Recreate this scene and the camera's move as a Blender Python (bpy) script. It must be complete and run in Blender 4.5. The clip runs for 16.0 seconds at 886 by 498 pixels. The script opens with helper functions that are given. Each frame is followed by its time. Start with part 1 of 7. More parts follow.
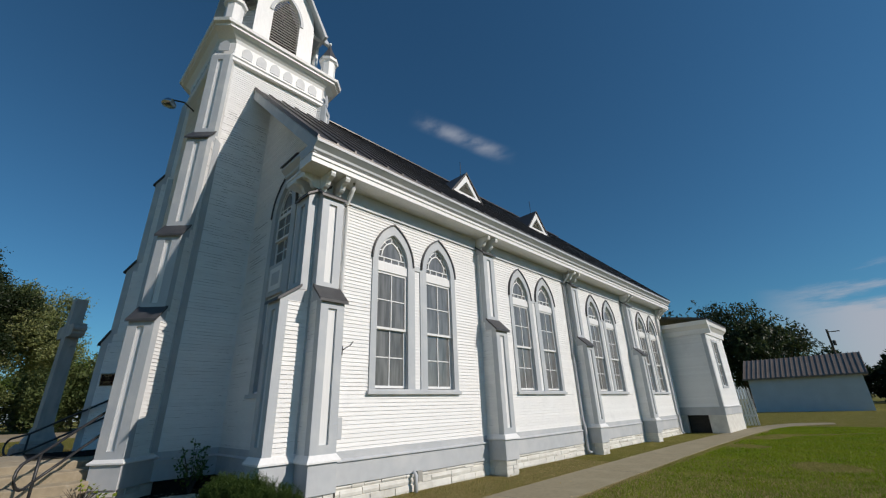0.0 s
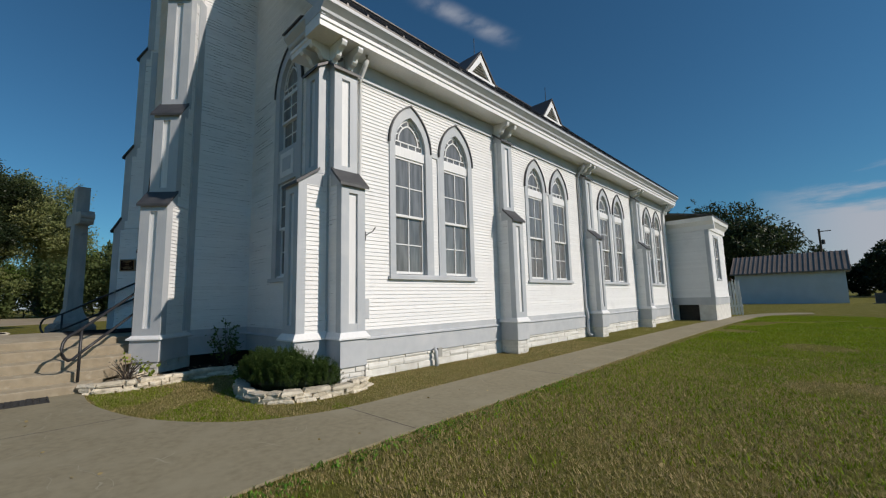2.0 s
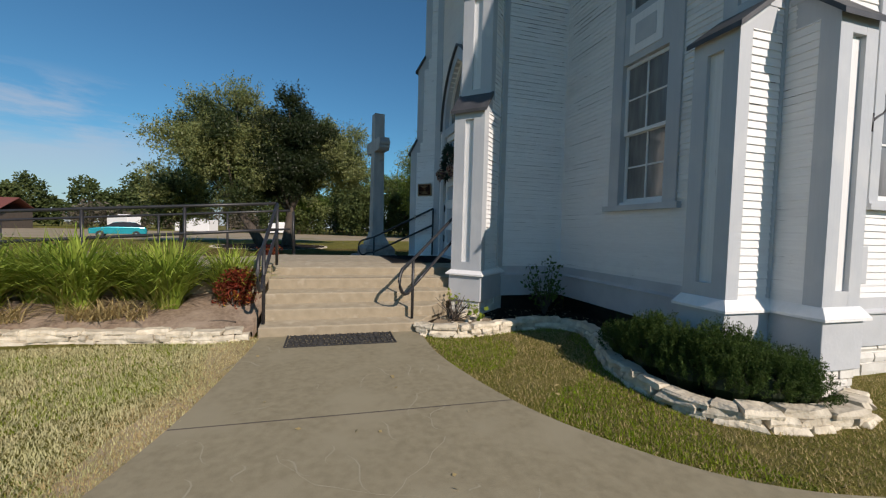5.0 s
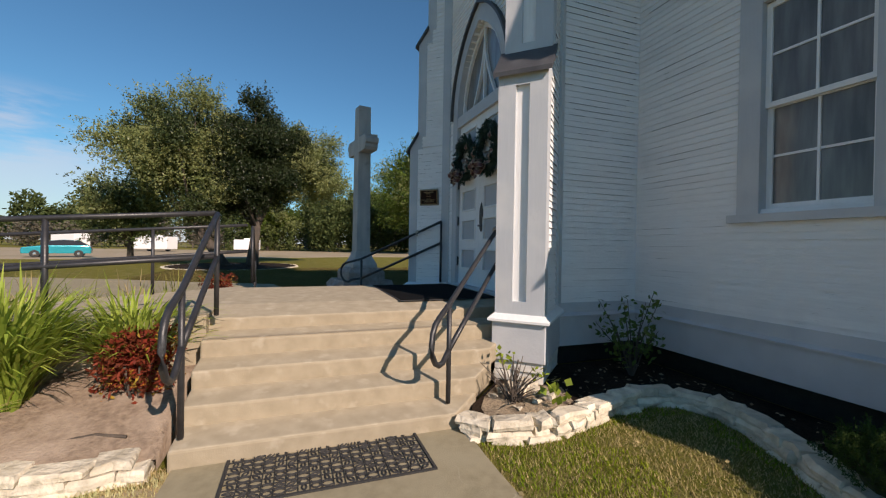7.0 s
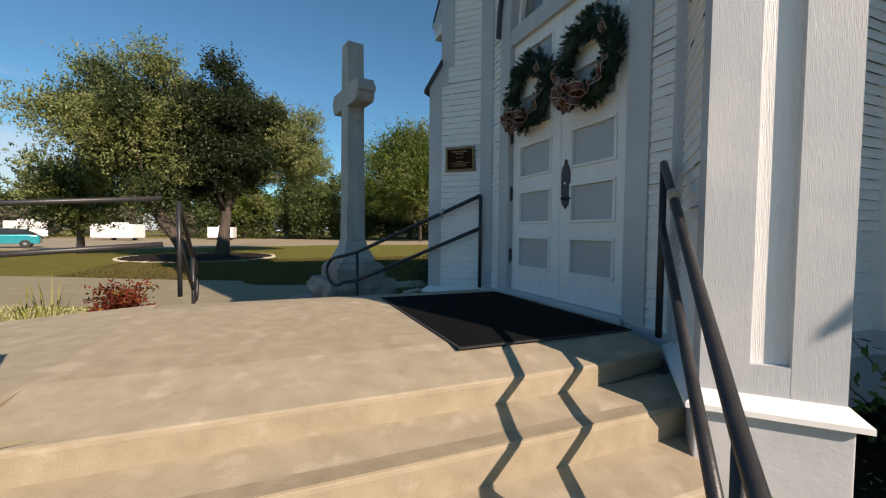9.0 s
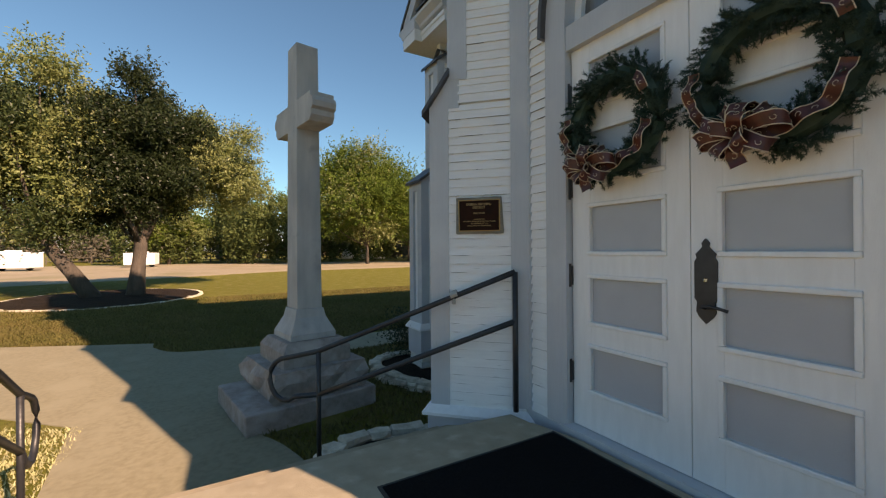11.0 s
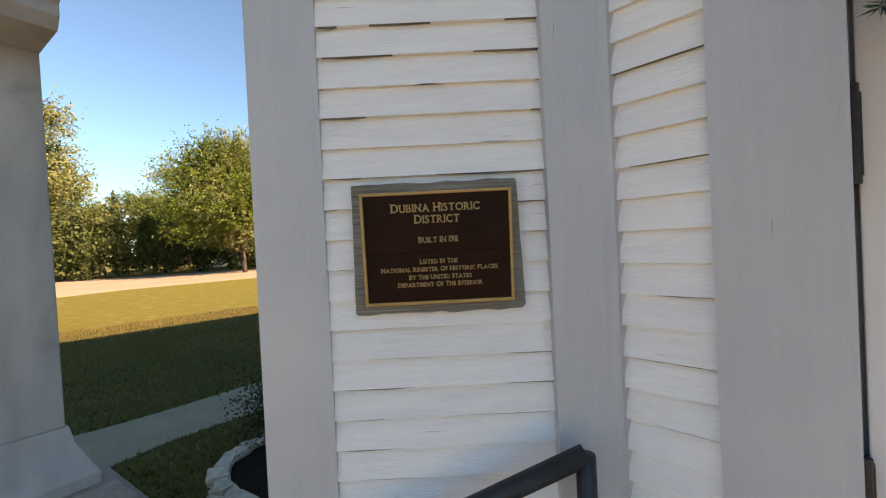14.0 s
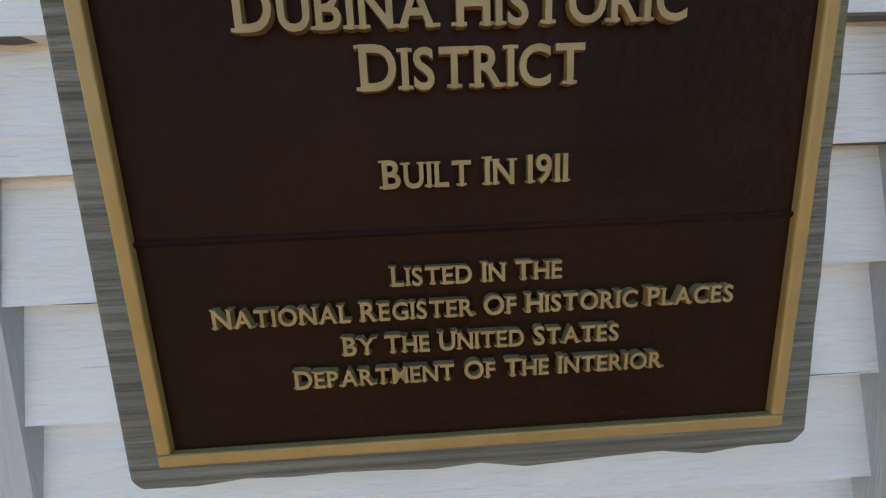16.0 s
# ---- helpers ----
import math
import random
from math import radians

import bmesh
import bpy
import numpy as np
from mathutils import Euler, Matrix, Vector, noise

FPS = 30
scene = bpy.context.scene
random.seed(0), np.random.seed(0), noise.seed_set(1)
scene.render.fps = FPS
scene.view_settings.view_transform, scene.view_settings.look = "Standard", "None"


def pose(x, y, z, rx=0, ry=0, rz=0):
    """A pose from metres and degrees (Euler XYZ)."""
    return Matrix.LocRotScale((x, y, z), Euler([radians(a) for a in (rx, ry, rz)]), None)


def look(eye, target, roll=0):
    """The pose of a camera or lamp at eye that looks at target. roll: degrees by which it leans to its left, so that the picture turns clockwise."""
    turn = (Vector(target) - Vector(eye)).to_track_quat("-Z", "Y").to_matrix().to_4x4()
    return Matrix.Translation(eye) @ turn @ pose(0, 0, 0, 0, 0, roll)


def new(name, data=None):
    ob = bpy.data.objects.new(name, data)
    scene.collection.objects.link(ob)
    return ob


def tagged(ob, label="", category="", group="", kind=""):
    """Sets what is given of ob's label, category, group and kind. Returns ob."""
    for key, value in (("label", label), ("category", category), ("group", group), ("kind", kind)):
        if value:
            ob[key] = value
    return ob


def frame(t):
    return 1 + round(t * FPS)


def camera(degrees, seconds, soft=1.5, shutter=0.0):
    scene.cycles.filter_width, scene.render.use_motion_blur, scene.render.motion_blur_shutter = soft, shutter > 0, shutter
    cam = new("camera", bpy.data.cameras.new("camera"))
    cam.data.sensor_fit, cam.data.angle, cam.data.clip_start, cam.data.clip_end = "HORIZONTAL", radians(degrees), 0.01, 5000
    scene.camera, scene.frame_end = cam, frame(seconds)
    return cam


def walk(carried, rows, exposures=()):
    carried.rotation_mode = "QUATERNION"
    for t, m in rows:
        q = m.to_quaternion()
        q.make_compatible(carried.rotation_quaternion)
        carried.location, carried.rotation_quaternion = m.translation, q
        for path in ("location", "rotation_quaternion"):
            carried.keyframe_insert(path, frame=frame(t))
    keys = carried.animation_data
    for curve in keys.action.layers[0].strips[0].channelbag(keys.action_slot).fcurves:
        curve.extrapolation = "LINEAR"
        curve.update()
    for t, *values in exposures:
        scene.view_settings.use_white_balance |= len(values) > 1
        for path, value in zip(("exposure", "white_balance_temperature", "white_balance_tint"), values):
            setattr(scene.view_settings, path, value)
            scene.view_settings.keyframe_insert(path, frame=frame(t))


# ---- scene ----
cam = camera(95.2, 16.0, soft=1.2)
METRES, EYE, TILT, LEAN, TURN = 14.423, 1.5, 0.0, 0.0, 44.0
ROWS = [
    (0.0, 0.0, 0.0, 0.0, 0.71, 21.52, 1.81),
    (0.5, -0.0006, 0.0039, -0.0033, -1.95, 19.29, 2.24),
    (1.0, 0.0004, 0.007, -0.0038, -4.87, 14.33, 2.51),
    (1.5, -0.007, 0.0113, -0.0047, -5.45, 11.64, 2.12),
    (2.0, -0.0335, 0.0218, -0.0085, 0.22, 7.12, 1.37),
    (2.5, -0.0631, 0.0393, -0.0142, 8.37, 0.97, 0.82),
    (3.0, -0.0927, 0.0601, -0.0128, 18.0, -1.43, -0.13),
    (3.5, -0.1259, 0.0804, -0.011, 24.39, -3.18, -0.81),
    (4.0, -0.1575, 0.1073, -0.0083, 27.67, -3.08, -1.18),
    (4.5, -0.1944, 0.1315, -0.0058, 30.38, -2.77, -1.62),
    (7.0, -0.3517, 0.2762, 0.0027, 26.11, -0.45, -0.96),
    (7.5, -0.3844, 0.3091, 0.0027, 27.66, -1.63, -1.03),
    (8.0, -0.4141, 0.345, 0.0008, 28.0, -2.89, -0.99),
    (8.5, -0.4452, 0.38, 0.0024, 27.23, -2.42, -1.15),
    (9.0, -0.4744, 0.4157, 0.0024, 23.72, -2.36, -0.57),
    (9.5, -0.5045, 0.4487, 0.0101, 21.33, -1.0, -0.38),
    (12.0, -0.5782, 0.559, 0.0609, 11.11, -1.87, 1.2),
    (12.5, -0.5859, 0.5889, 0.0623, 8.32, -2.88, 1.63),
    (13.0, -0.596, 0.622, 0.0644, 5.57, -1.76, 1.88),
    (13.5, -0.6026, 0.6532, 0.0656, 1.04, -0.98, 2.62),
    (14.0, -0.6035, 0.6828, 0.0670, 0.80, -0.60, 2.82),
    (14.5, -0.6077, 0.7036, 0.0687, -1.62, -1.47, 3.16),
    (15.0, -0.6057, 0.7215, 0.0678, -2.49, -1.67, 3.07),
    (15.5, -0.6071, 0.7291, 0.0677, -1.94, -2.59, 2.81),
    (16.0, -0.6067, 0.7342, 0.0671, -1.53, -7.19, 2.52),
]
EXPOSURES = [(0.0, 0.0, 6900, 14), (2.5, 0.0, 7000, 14), (4.5, 0.25, 7150, 16), (7.0, 0.7, 7800, 23), (9.0, 0.85, 8200, 21), (9.7, 0.9, 8500, 23), (12.0, 1.8, 11900, 38), (14.0, 2.1, 11700, 40), (14.6, 2.02, 11500, 40), (15.4, 2.08, 11000, 39), (16.0, 2.38, 10600, 37)]
walk(cam, [(t, pose(0, 0, EYE, TILT, LEAN, TURN) @ pose(METRES * x, METRES * y, METRES * z, 90 + pitch, roll, yaw)) for t, x, y, z, yaw, pitch, roll in ROWS], EXPOSURES)

# ---- world and sun ----
SUN = Vector((1.0, 0.36, 0.68)).normalized()
world = bpy.data.worlds.new("world")
scene.world = world
world.use_nodes = True
wn, wl = world.node_tree.nodes, world.node_tree.links
wn.clear()
w_out = wn.new("ShaderNodeOutputWorld")
w_bg = wn.new("ShaderNodeBackground")
w_sky = wn.new("ShaderNodeTexSky")
w_sky.sky_type = "NISHITA"
w_sky.sun_disc = False
w_sky.sun_elevation = math.asin(SUN.z)
w_sky.sun_rotation = math.atan2(SUN.x, SUN.y)
w_sky.air_density, w_sky.dust_density, w_sky.ozone_density = 1.0, 0.3, 1.6
w_bg.inputs["Strength"].default_value = 0.075
# clouds: a low bank to the north, one to the south-west, and a thin wisp overhead
w_tc = wn.new("ShaderNodeTexCoord")
w_map = wn.new("ShaderNodeMapping")
w_map.inputs["Scale"].default_value = (2.2, 2.2, 11.0)
w_noise = wn.new("ShaderNodeTexNoise")
w_noise.inputs["Scale"].default_value = 1.5
w_noise.inputs["Detail"].default_value = 8
w_noise.inputs["Roughness"].default_value = 0.6
wl.new(w_tc.outputs["Generated"], w_map.inputs["Vector"])
wl.new(w_map.outputs["Vector"], w_noise.inputs["Vector"])
w_sep = wn.new("ShaderNodeSeparateXYZ")
wl.new(w_tc.outputs["Generated"], w_sep.inputs["Vector"])


def sky_math(op, a, b):
    n = wn.new("ShaderNodeMath")
    n.operation, n.use_clamp = op, op in ("MULTIPLY", "MAXIMUM")
    for i, v in enumerate((a, b)):
        if isinstance(v, (int, float)):
            n.inputs[i].default_value = v
        else:
            wl.new(v, n.inputs[i])
    return n.outputs[0]


def sky_range(v, a, b, c=0.0, d=1.0):
    n = wn.new("ShaderNodeMapRange")
    n.interpolation_type = "SMOOTHSTEP"
    for k, q in zip(("From Min", "From Max", "To Min", "To Max"), (a, b, c, d)):
        n.inputs[k].default_value = q
    wl.new(v, n.inputs["Value"])
    return n.outputs["Result"]


def sky_dot(v):
    n = wn.new("ShaderNodeVectorMath")
    n.operation = "DOT_PRODUCT"
    n.inputs[1].default_value = Vector(v).normalized()
    wl.new(w_tc.outputs["Generated"], n.inputs[0])
    return n.outputs["Value"]


lift = sky_math("ADD", w_sep.outputs["Z"], sky_range(w_noise.outputs["Fac"], 0.3, 0.7, 0.05, -0.05))
bank = sky_range(lift, 0.185, 0.115)
north_bank = sky_math("MULTIPLY", bank, sky_range(sky_dot((0.25, 1.0, 0.1)), 0.93, 0.985))
west_bank = sky_math("MULTIPLY", sky_math("MULTIPLY", sky_range(lift, 0.225, 0.15), 0.55), sky_range(sky_dot((-0.80, -0.6, 0.12)), 0.90, 0.985))
streak = wn.new("ShaderNodeTexNoise")
streak.inputs["Scale"].default_value, streak.inputs["Detail"].default_value = 9.0, 7
w_map2 = wn.new("ShaderNodeMapping")
w_map2.inputs["Rotation"].default_value = (0.2, 0.45, 0.6)
w_map2.inputs["Scale"].default_value = (0.5, 1.6, 2.4)
wl.new(w_tc.outputs["Generated"], w_map2.inputs["Vector"])
wl.new(w_map2.outputs["Vector"], streak.inputs["Vector"])
wisp_core = sky_math("MULTIPLY", sky_range(sky_dot((-0.51, 0.615, 0.60)), 0.990, 0.9995), sky_range(sky_math("ABSOLUTE", sky_dot((0.62, -0.12, 0.66)), 0.0), 0.027, 0.0))
wisp = sky_math("MULTIPLY", sky_range(streak.outputs["Fac"], 0.36, 0.68), wisp_core)
haze = sky_math("MULTIPLY", sky_range(w_sep.outputs["Z"], 0.11, 0.0), 0.8)
cloud = sky_math("MAXIMUM", sky_math("MAXIMUM", haze, sky_math("MULTIPLY", sky_math("MAXIMUM", north_bank, west_bank), 0.92)), sky_math("MULTIPLY", wisp, 0.55))
w_mix = wn.new("ShaderNodeMix")
w_mix.data_type = "RGBA"
w_mix.inputs["B"].default_value = (5.2, 5.8, 6.8, 1)
wl.new(cloud, w_mix.inputs["Factor"])
w_tint = wn.new("ShaderNodeMix")
w_tint.data_type, w_tint.blend_type = "RGBA", "MULTIPLY"
w_tint.inputs["Factor"].default_value = 1.0
w_tint.inputs["B"].default_value = (0.31, 0.77, 1.0, 1)
wl.new(w_sky.outputs["Color"], w_tint.inputs["A"])
wl.new(w_tint.outputs["Result"], w_mix.inputs["A"])
wl.new(w_mix.outputs["Result"], w_bg.inputs["Color"])
wl.new(w_bg.outputs["Background"], w_out.inputs["Surface"])

sun_data = bpy.data.lights.new("sun", "SUN")
sun_data.energy, sun_data.angle, sun_data.color = 3.5, radians(0.5), (1.0, 0.955, 0.895)
sun = new("sun", sun_data)
sun.matrix_world = look(SUN * 60, (0, 0, 0))


# ---- materials ----
def material(name, c1, c2, scale=6.0, rough=0.6, bump=0.1, fine=60.0, stretch=(1, 1, 1), metal=0.0, detail=5, third=None, third_scale=0.7, rough_var=0.1, spec=0.5, per_object=0.0, dist=0.01, third_at=0.5):
    """A surface of two tones mixed by noise, a third tone in larger patches, and fine relief."""
    m = bpy.data.materials.new(name)
    m.use_nodes = True
    n, l = m.node_tree.nodes, m.node_tree.links
    bsdf = n["Principled BSDF"]
    tc = n.new("ShaderNodeTexCoord")
    mp = n.new("ShaderNodeMapping")
    mp.inputs["Scale"].default_value = stretch
    l.new(tc.outputs["Object"], mp.inputs["Vector"])
    a = n.new("ShaderNodeTexNoise")
    a.inputs["Scale"].default_value, a.inputs["Detail"].default_value = scale, detail
    l.new(mp.outputs["Vector"], a.inputs["Vector"])
    ramp = n.new("ShaderNodeValToRGB")
    ramp.color_ramp.elements[0].position, ramp.color_ramp.elements[1].position = 0.3, 0.7
    ramp.color_ramp.elements[0].color, ramp.color_ramp.elements[1].color = (*c1, 1), (*c2, 1)
    l.new(a.outputs["Fac"], ramp.inputs["Fac"])
    col = ramp.outputs["Color"]
    if third:
        b = n.new("ShaderNodeTexNoise")
        b.inputs["Scale"].default_value, b.inputs["Detail"].default_value = third_scale, 6
        l.new(tc.outputs["Object"], b.inputs["Vector"])
        r2 = n.new("ShaderNodeValToRGB")
        r2.color_ramp.elements[0].position, r2.color_ramp.elements[1].position = third_at, third_at + 0.18
        l.new(b.outputs["Fac"], r2.inputs["Fac"])
        mx = n.new("ShaderNodeMix")
        mx.data_type = "RGBA"
        mx.inputs["B"].default_value = (*third, 1)
        l.new(r2.outputs["Color"], mx.inputs["Factor"])
        l.new(col, mx.inputs["A"])
        col = mx.outputs["Result"]
    if per_object:
        oi = n.new("ShaderNodeObjectInfo")
        geo = n.new("ShaderNodeNewGeometry")
        add = n.new("ShaderNodeMath")
        l.new(oi.outputs["Random"], add.inputs[0])
        l.new(geo.outputs["Random Per Island"], add.inputs[1])
        fr = n.new("ShaderNodeMath")
        fr.operation = "FRACT"
        l.new(add.outputs[0], fr.inputs[0])
        mr = n.new("ShaderNodeMapRange")
        mr.inputs["To Min"].default_value, mr.inputs["To Max"].default_value = 1 - per_object, 1 + per_object
        l.new(fr.outputs[0], mr.inputs["Value"])
        hs = n.new("ShaderNodeHueSaturation")
        l.new(mr.outputs["Result"], hs.inputs["Value"])
        l.new(col, hs.inputs["Color"])
        col = hs.outputs["Color"]
    l.new(col, bsdf.inputs["Base Color"])
    f = n.new("ShaderNodeTexNoise")
    f.inputs["Scale"].default_value, f.inputs["Detail"].default_value = fine, 4
    l.new(mp.outputs["Vector"], f.inputs["Vector"])
    if bump:
        bp = n.new("ShaderNodeBump")
        bp.inputs["Strength"].default_value, bp.inputs["Distance"].default_value = bump, dist
        l.new(f.outputs["Fac"], bp.inputs["Height"])
        l.new(bp.outputs["Normal"], bsdf.inputs["Normal"])
    rr = n.new("ShaderNodeMapRange")
    rr.inputs["To Min"].default_value, rr.inputs["To Max"].default_value = max(0.02, rough - rough_var), min(1, rough + rough_var)
    l.new(f.outputs["Fac"], rr.inputs["Value"])
    l.new(rr.outputs["Result"], bsdf.inputs["Roughness"])
    bsdf.inputs["Metallic"].default_value = metal
    bsdf.inputs["Specular IOR Level"].default_value = spec
    return m


def leafy(name, c1, c2, scale=1.2, through_light=0.35, rough=0.6, spec=0.15):
    """Leaf material: two greens by clump, some light let through."""
    m = material(name, c1, c2, scale=scale, rough=rough, bump=0, per_object=0.28, spec=spec)
    n, l = m.node_tree.nodes, m.node_tree.links
    bsdf, out = n["Principled BSDF"], n["Material Output"]
    tr = n.new("ShaderNodeBsdfTranslucent")
    src = bsdf.inputs["Base Color"].links[0].from_socket
    l.new(src, tr.inputs["Color"])
    mx = n.new("ShaderNodeMixShader")
    mx.inputs["Fac"].default_value = through_light
    l.new(bsdf.outputs[0], mx.inputs[1])
    l.new(tr.outputs[0], mx.inputs[2])
    l.new(mx.outputs[0], out.inputs["Surface"])
    return m


M = {}
M["white"] = material("white_siding_paint", (0.84, 0.84, 0.825), (0.78, 0.78, 0.77), scale=5, rough=0.5, bump=0.5, fine=30, stretch=(1, 1, 9), third=(0.70, 0.70, 0.69), third_scale=1.3, third_at=0.6, per_object=0.03)


def hairlines(mat, stretch, dark, lo, hi, patch_lo=0.48, patch_hi=0.62):
    """Short dark cracks along the grain, gathered in patches."""
    n, l = mat.node_tree.nodes, mat.node_tree.links
    bsdf = n["Principled BSDF"]
    src = bsdf.inputs["Base Color"].links[0].from_socket
    tc, mp = n.new("ShaderNodeTexCoord"), n.new("ShaderNodeMapping")
    mp.inputs["Scale"].default_value = stretch
    l.new(tc.outputs["Object"], mp.inputs["Vector"])
    fac = None
    for vec, scale, a, b in ((mp.outputs["Vector"], 1.0, lo, hi), (tc.outputs["Object"], 3.5, patch_lo, patch_hi)):
        t = n.new("ShaderNodeTexNoise")
        t.inputs["Scale"].default_value, t.inputs["Detail"].default_value = scale, 3
        l.new(vec, t.inputs["Vector"])
        r = n.new("ShaderNodeMapRange")
        r.inputs["From Min"].default_value, r.inputs["From Max"].default_value = a, b
        l.new(t.outputs["Fac"], r.inputs["Value"])
        if fac is None:
            fac = r.outputs["Result"]
        else:
            mu = n.new("ShaderNodeMath")
            mu.operation = "MULTIPLY"
            l.new(fac, mu.inputs[0])
            l.new(r.outputs["Result"], mu.inputs[1])
            fac = mu.outputs[0]
    mx = n.new("ShaderNodeMix")
    mx.data_type = "RGBA"
    mx.inputs["B"].default_value = (*dark, 1)
    l.new(fac, mx.inputs["Factor"])
    l.new(src, mx.inputs["A"])
    l.new(mx.outputs["Result"], bsdf.inputs["Base Color"])


hairlines(M["white"], (9, 9, 300), (0.40, 0.39, 0.36), 0.68, 0.72, 0.5, 0.62)
M["white_trim"] = material("white_trim_paint", (0.80, 0.80, 0.79), (0.74, 0.74, 0.73), scale=4, rough=0.45, bump=0.15, fine=40, stretch=(6, 6, 1))
M["grey"] = material("grey_trim_paint", (0.468, 0.494, 0.515), (0.438, 0.464, 0.487), scale=9, detail=7, rough=0.5, bump=0.24, fine=45, stretch=(8, 8, 0.45), third=(0.53, 0.545, 0.55), third_scale=2.0)
hairlines(M["grey"], (150, 150, 9), (0.33, 0.34, 0.345), 0.67, 0.74, 0.54, 0.66)
M["white_v"] = material("peeling_white_board_paint", (0.80, 0.80, 0.79), (0.73, 0.73, 0.72), scale=6, detail=8, rough=0.5, bump=0.4, fine=30, stretch=(8, 8, 0.4))
hairlines(M["white_v"], (140, 140, 7), (0.42, 0.42, 0.41), 0.66, 0.73, 0.48, 0.62)
M["grey_h"] = material("grey_ledge_paint", (0.50, 0.52, 0.535), (0.45, 0.47, 0.49), scale=5, rough=0.5, bump=0.2, fine=30, third=(0.54, 0.55, 0.56), third_scale=1.5)
M["door_panel"] = material("grey_door_panel_paint", (0.42, 0.44, 0.46), (0.39, 0.41, 0.435), scale=5, rough=0.4, bump=0.1, fine=60)
M["found"] = material("white_painted_stone", (0.74, 0.73, 0.68), (0.60, 0.58, 0.53), scale=4, rough=0.75, bump=0.6, fine=18, per_object=0.07)
M["roof"] = material("dark_metal_roofing", (0.055, 0.050, 0.046), (0.080, 0.071, 0.064), scale=2, rough=0.42, bump=0.08, fine=20, metal=0.25, third=(0.07, 0.055, 0.045), third_scale=0.6)
M["cap"] = material("dark_grey_cap_paint", (0.045, 0.045, 0.048), (0.07, 0.07, 0.072), scale=6, rough=0.5, bump=0.2, fine=40)
M["shed_roof"] = material("brown_sheet_roof", (0.16, 0.13, 0.11), (0.20, 0.165, 0.14), scale=1, rough=0.5, bump=0.05, fine=10)
M["shed_wall"] = material("white_metal_wall", (0.62, 0.64, 0.66), (0.56, 0.58, 0.6), scale=1, rough=0.5, bump=0.05, fine=10)
M["louver"] = material("grey_louver_paint", (0.40, 0.39, 0.35), (0.33, 0.32, 0.29), scale=5, rough=0.6, bump=0.2)
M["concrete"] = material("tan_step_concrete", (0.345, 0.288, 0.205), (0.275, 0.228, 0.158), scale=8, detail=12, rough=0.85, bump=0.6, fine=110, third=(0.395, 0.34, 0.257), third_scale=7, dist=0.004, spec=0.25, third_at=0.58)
# pale tone lifts the treads, which the low sun leaves darker than risers
M["tread"] = material("brightened_tread_concrete", (0.41, 0.348, 0.252), (0.325, 0.274, 0.193), scale=7, detail=13, rough=0.85, bump=0.6, fine=110, third=(0.47, 0.405, 0.305), third_scale=6, dist=0.004, spec=0.2, third_at=0.56)
M["path"] = material("grey_path_concrete", (0.296, 0.258, 0.172), (0.234, 0.203, 0.133), scale=14.0, rough=0.88, bump=0.6, fine=120, detail=14, third=(0.298, 0.262, 0.178), third_scale=1.6, dist=0.004, spec=0.2)
M["scuff"] = material("pale_crack_filler", (0.36, 0.325, 0.24), (0.31, 0.28, 0.20), scale=12, rough=0.9, bump=0.1)
M["streak"] = material("pale_worn_concrete", (0.33, 0.298, 0.212), (0.29, 0.26, 0.182), scale=9, rough=0.9, bump=0.2, fine=120)
M["joint"] = material("path_joint_grout", (0.12, 0.10, 0.08), (0.07, 0.06, 0.05), scale=12, rough=0.95, bump=0.3)
M["lime"] = material("cream_limestone", (0.70, 0.63, 0.50), (0.46, 0.40, 0.30), scale=9, rough=0.85, bump=1.0, fine=22, third=(0.30, 0.265, 0.20), third_scale=5.0, per_object=0.14, third_at=0.6, dist=0.02)
# mulch tone lowered so that the shade on the beds is in the colour
M["soil"] = material("shade_darkened_mulch", (0.013, 0.009, 0.0065), (0.043, 0.030, 0.021), scale=30, rough=0.95, bump=1.0, fine=70, third=(0.010, 0.007, 0.006), third_scale=2, spec=0.08)
M["dry_soil"] = material("dry_brown_soil", (0.17, 0.12, 0.085), (0.30, 0.225, 0.16), scale=22, rough=0.95, bump=1.0, fine=60, third=(0.36, 0.28, 0.21), third_scale=2)
# paler copy of the bed soil for its sunlit part; also loose litter
M["litter"] = material("sunlit_soil_and_litter", (0.19, 0.14, 0.09), (0.42, 0.33, 0.22), scale=45, rough=0.95, bump=1.0, fine=80, third=(0.07, 0.05, 0.035), third_scale=6)
# for open cracks between boards and for lap shadow drawn in colour
M["gap"] = material("dark_gap_and_lap_shadow", (0.09, 0.085, 0.08), (0.22, 0.21, 0.20), scale=12, rough=0.95, bump=0.2)
M["straw"] = leafy("straw_lawn_blade", (0.64, 0.57, 0.34), (0.48, 0.48, 0.23), scale=1.2)
# brown winter grass, toned darker to deepen the shade it lies in
M["brown_blade"] = leafy("brown_winter_shade_blade", (0.185, 0.140, 0.055), (0.125, 0.115, 0.036), scale=0.6)
M["thin_leaf"] = leafy("mid_green_leaf", (0.075, 0.125, 0.03), (0.12, 0.17, 0.045), scale=9)
M["grass_ground"] = material("lawn", (0.19, 0.165, 0.048), (0.12, 0.128, 0.022), scale=5, rough=0.9, bump=1.0, fine=90, third=(0.215, 0.185, 0.065), third_scale=1.7, detail=9, dist=0.03, spec=0.05)
M["blade"] = leafy("lawn_blade", (0.215, 0.215, 0.055), (0.37, 0.315, 0.13), scale=0.8)
M["clover"] = leafy("weed_leaf", (0.10, 0.22, 0.025), (0.15, 0.27, 0.04), scale=5)
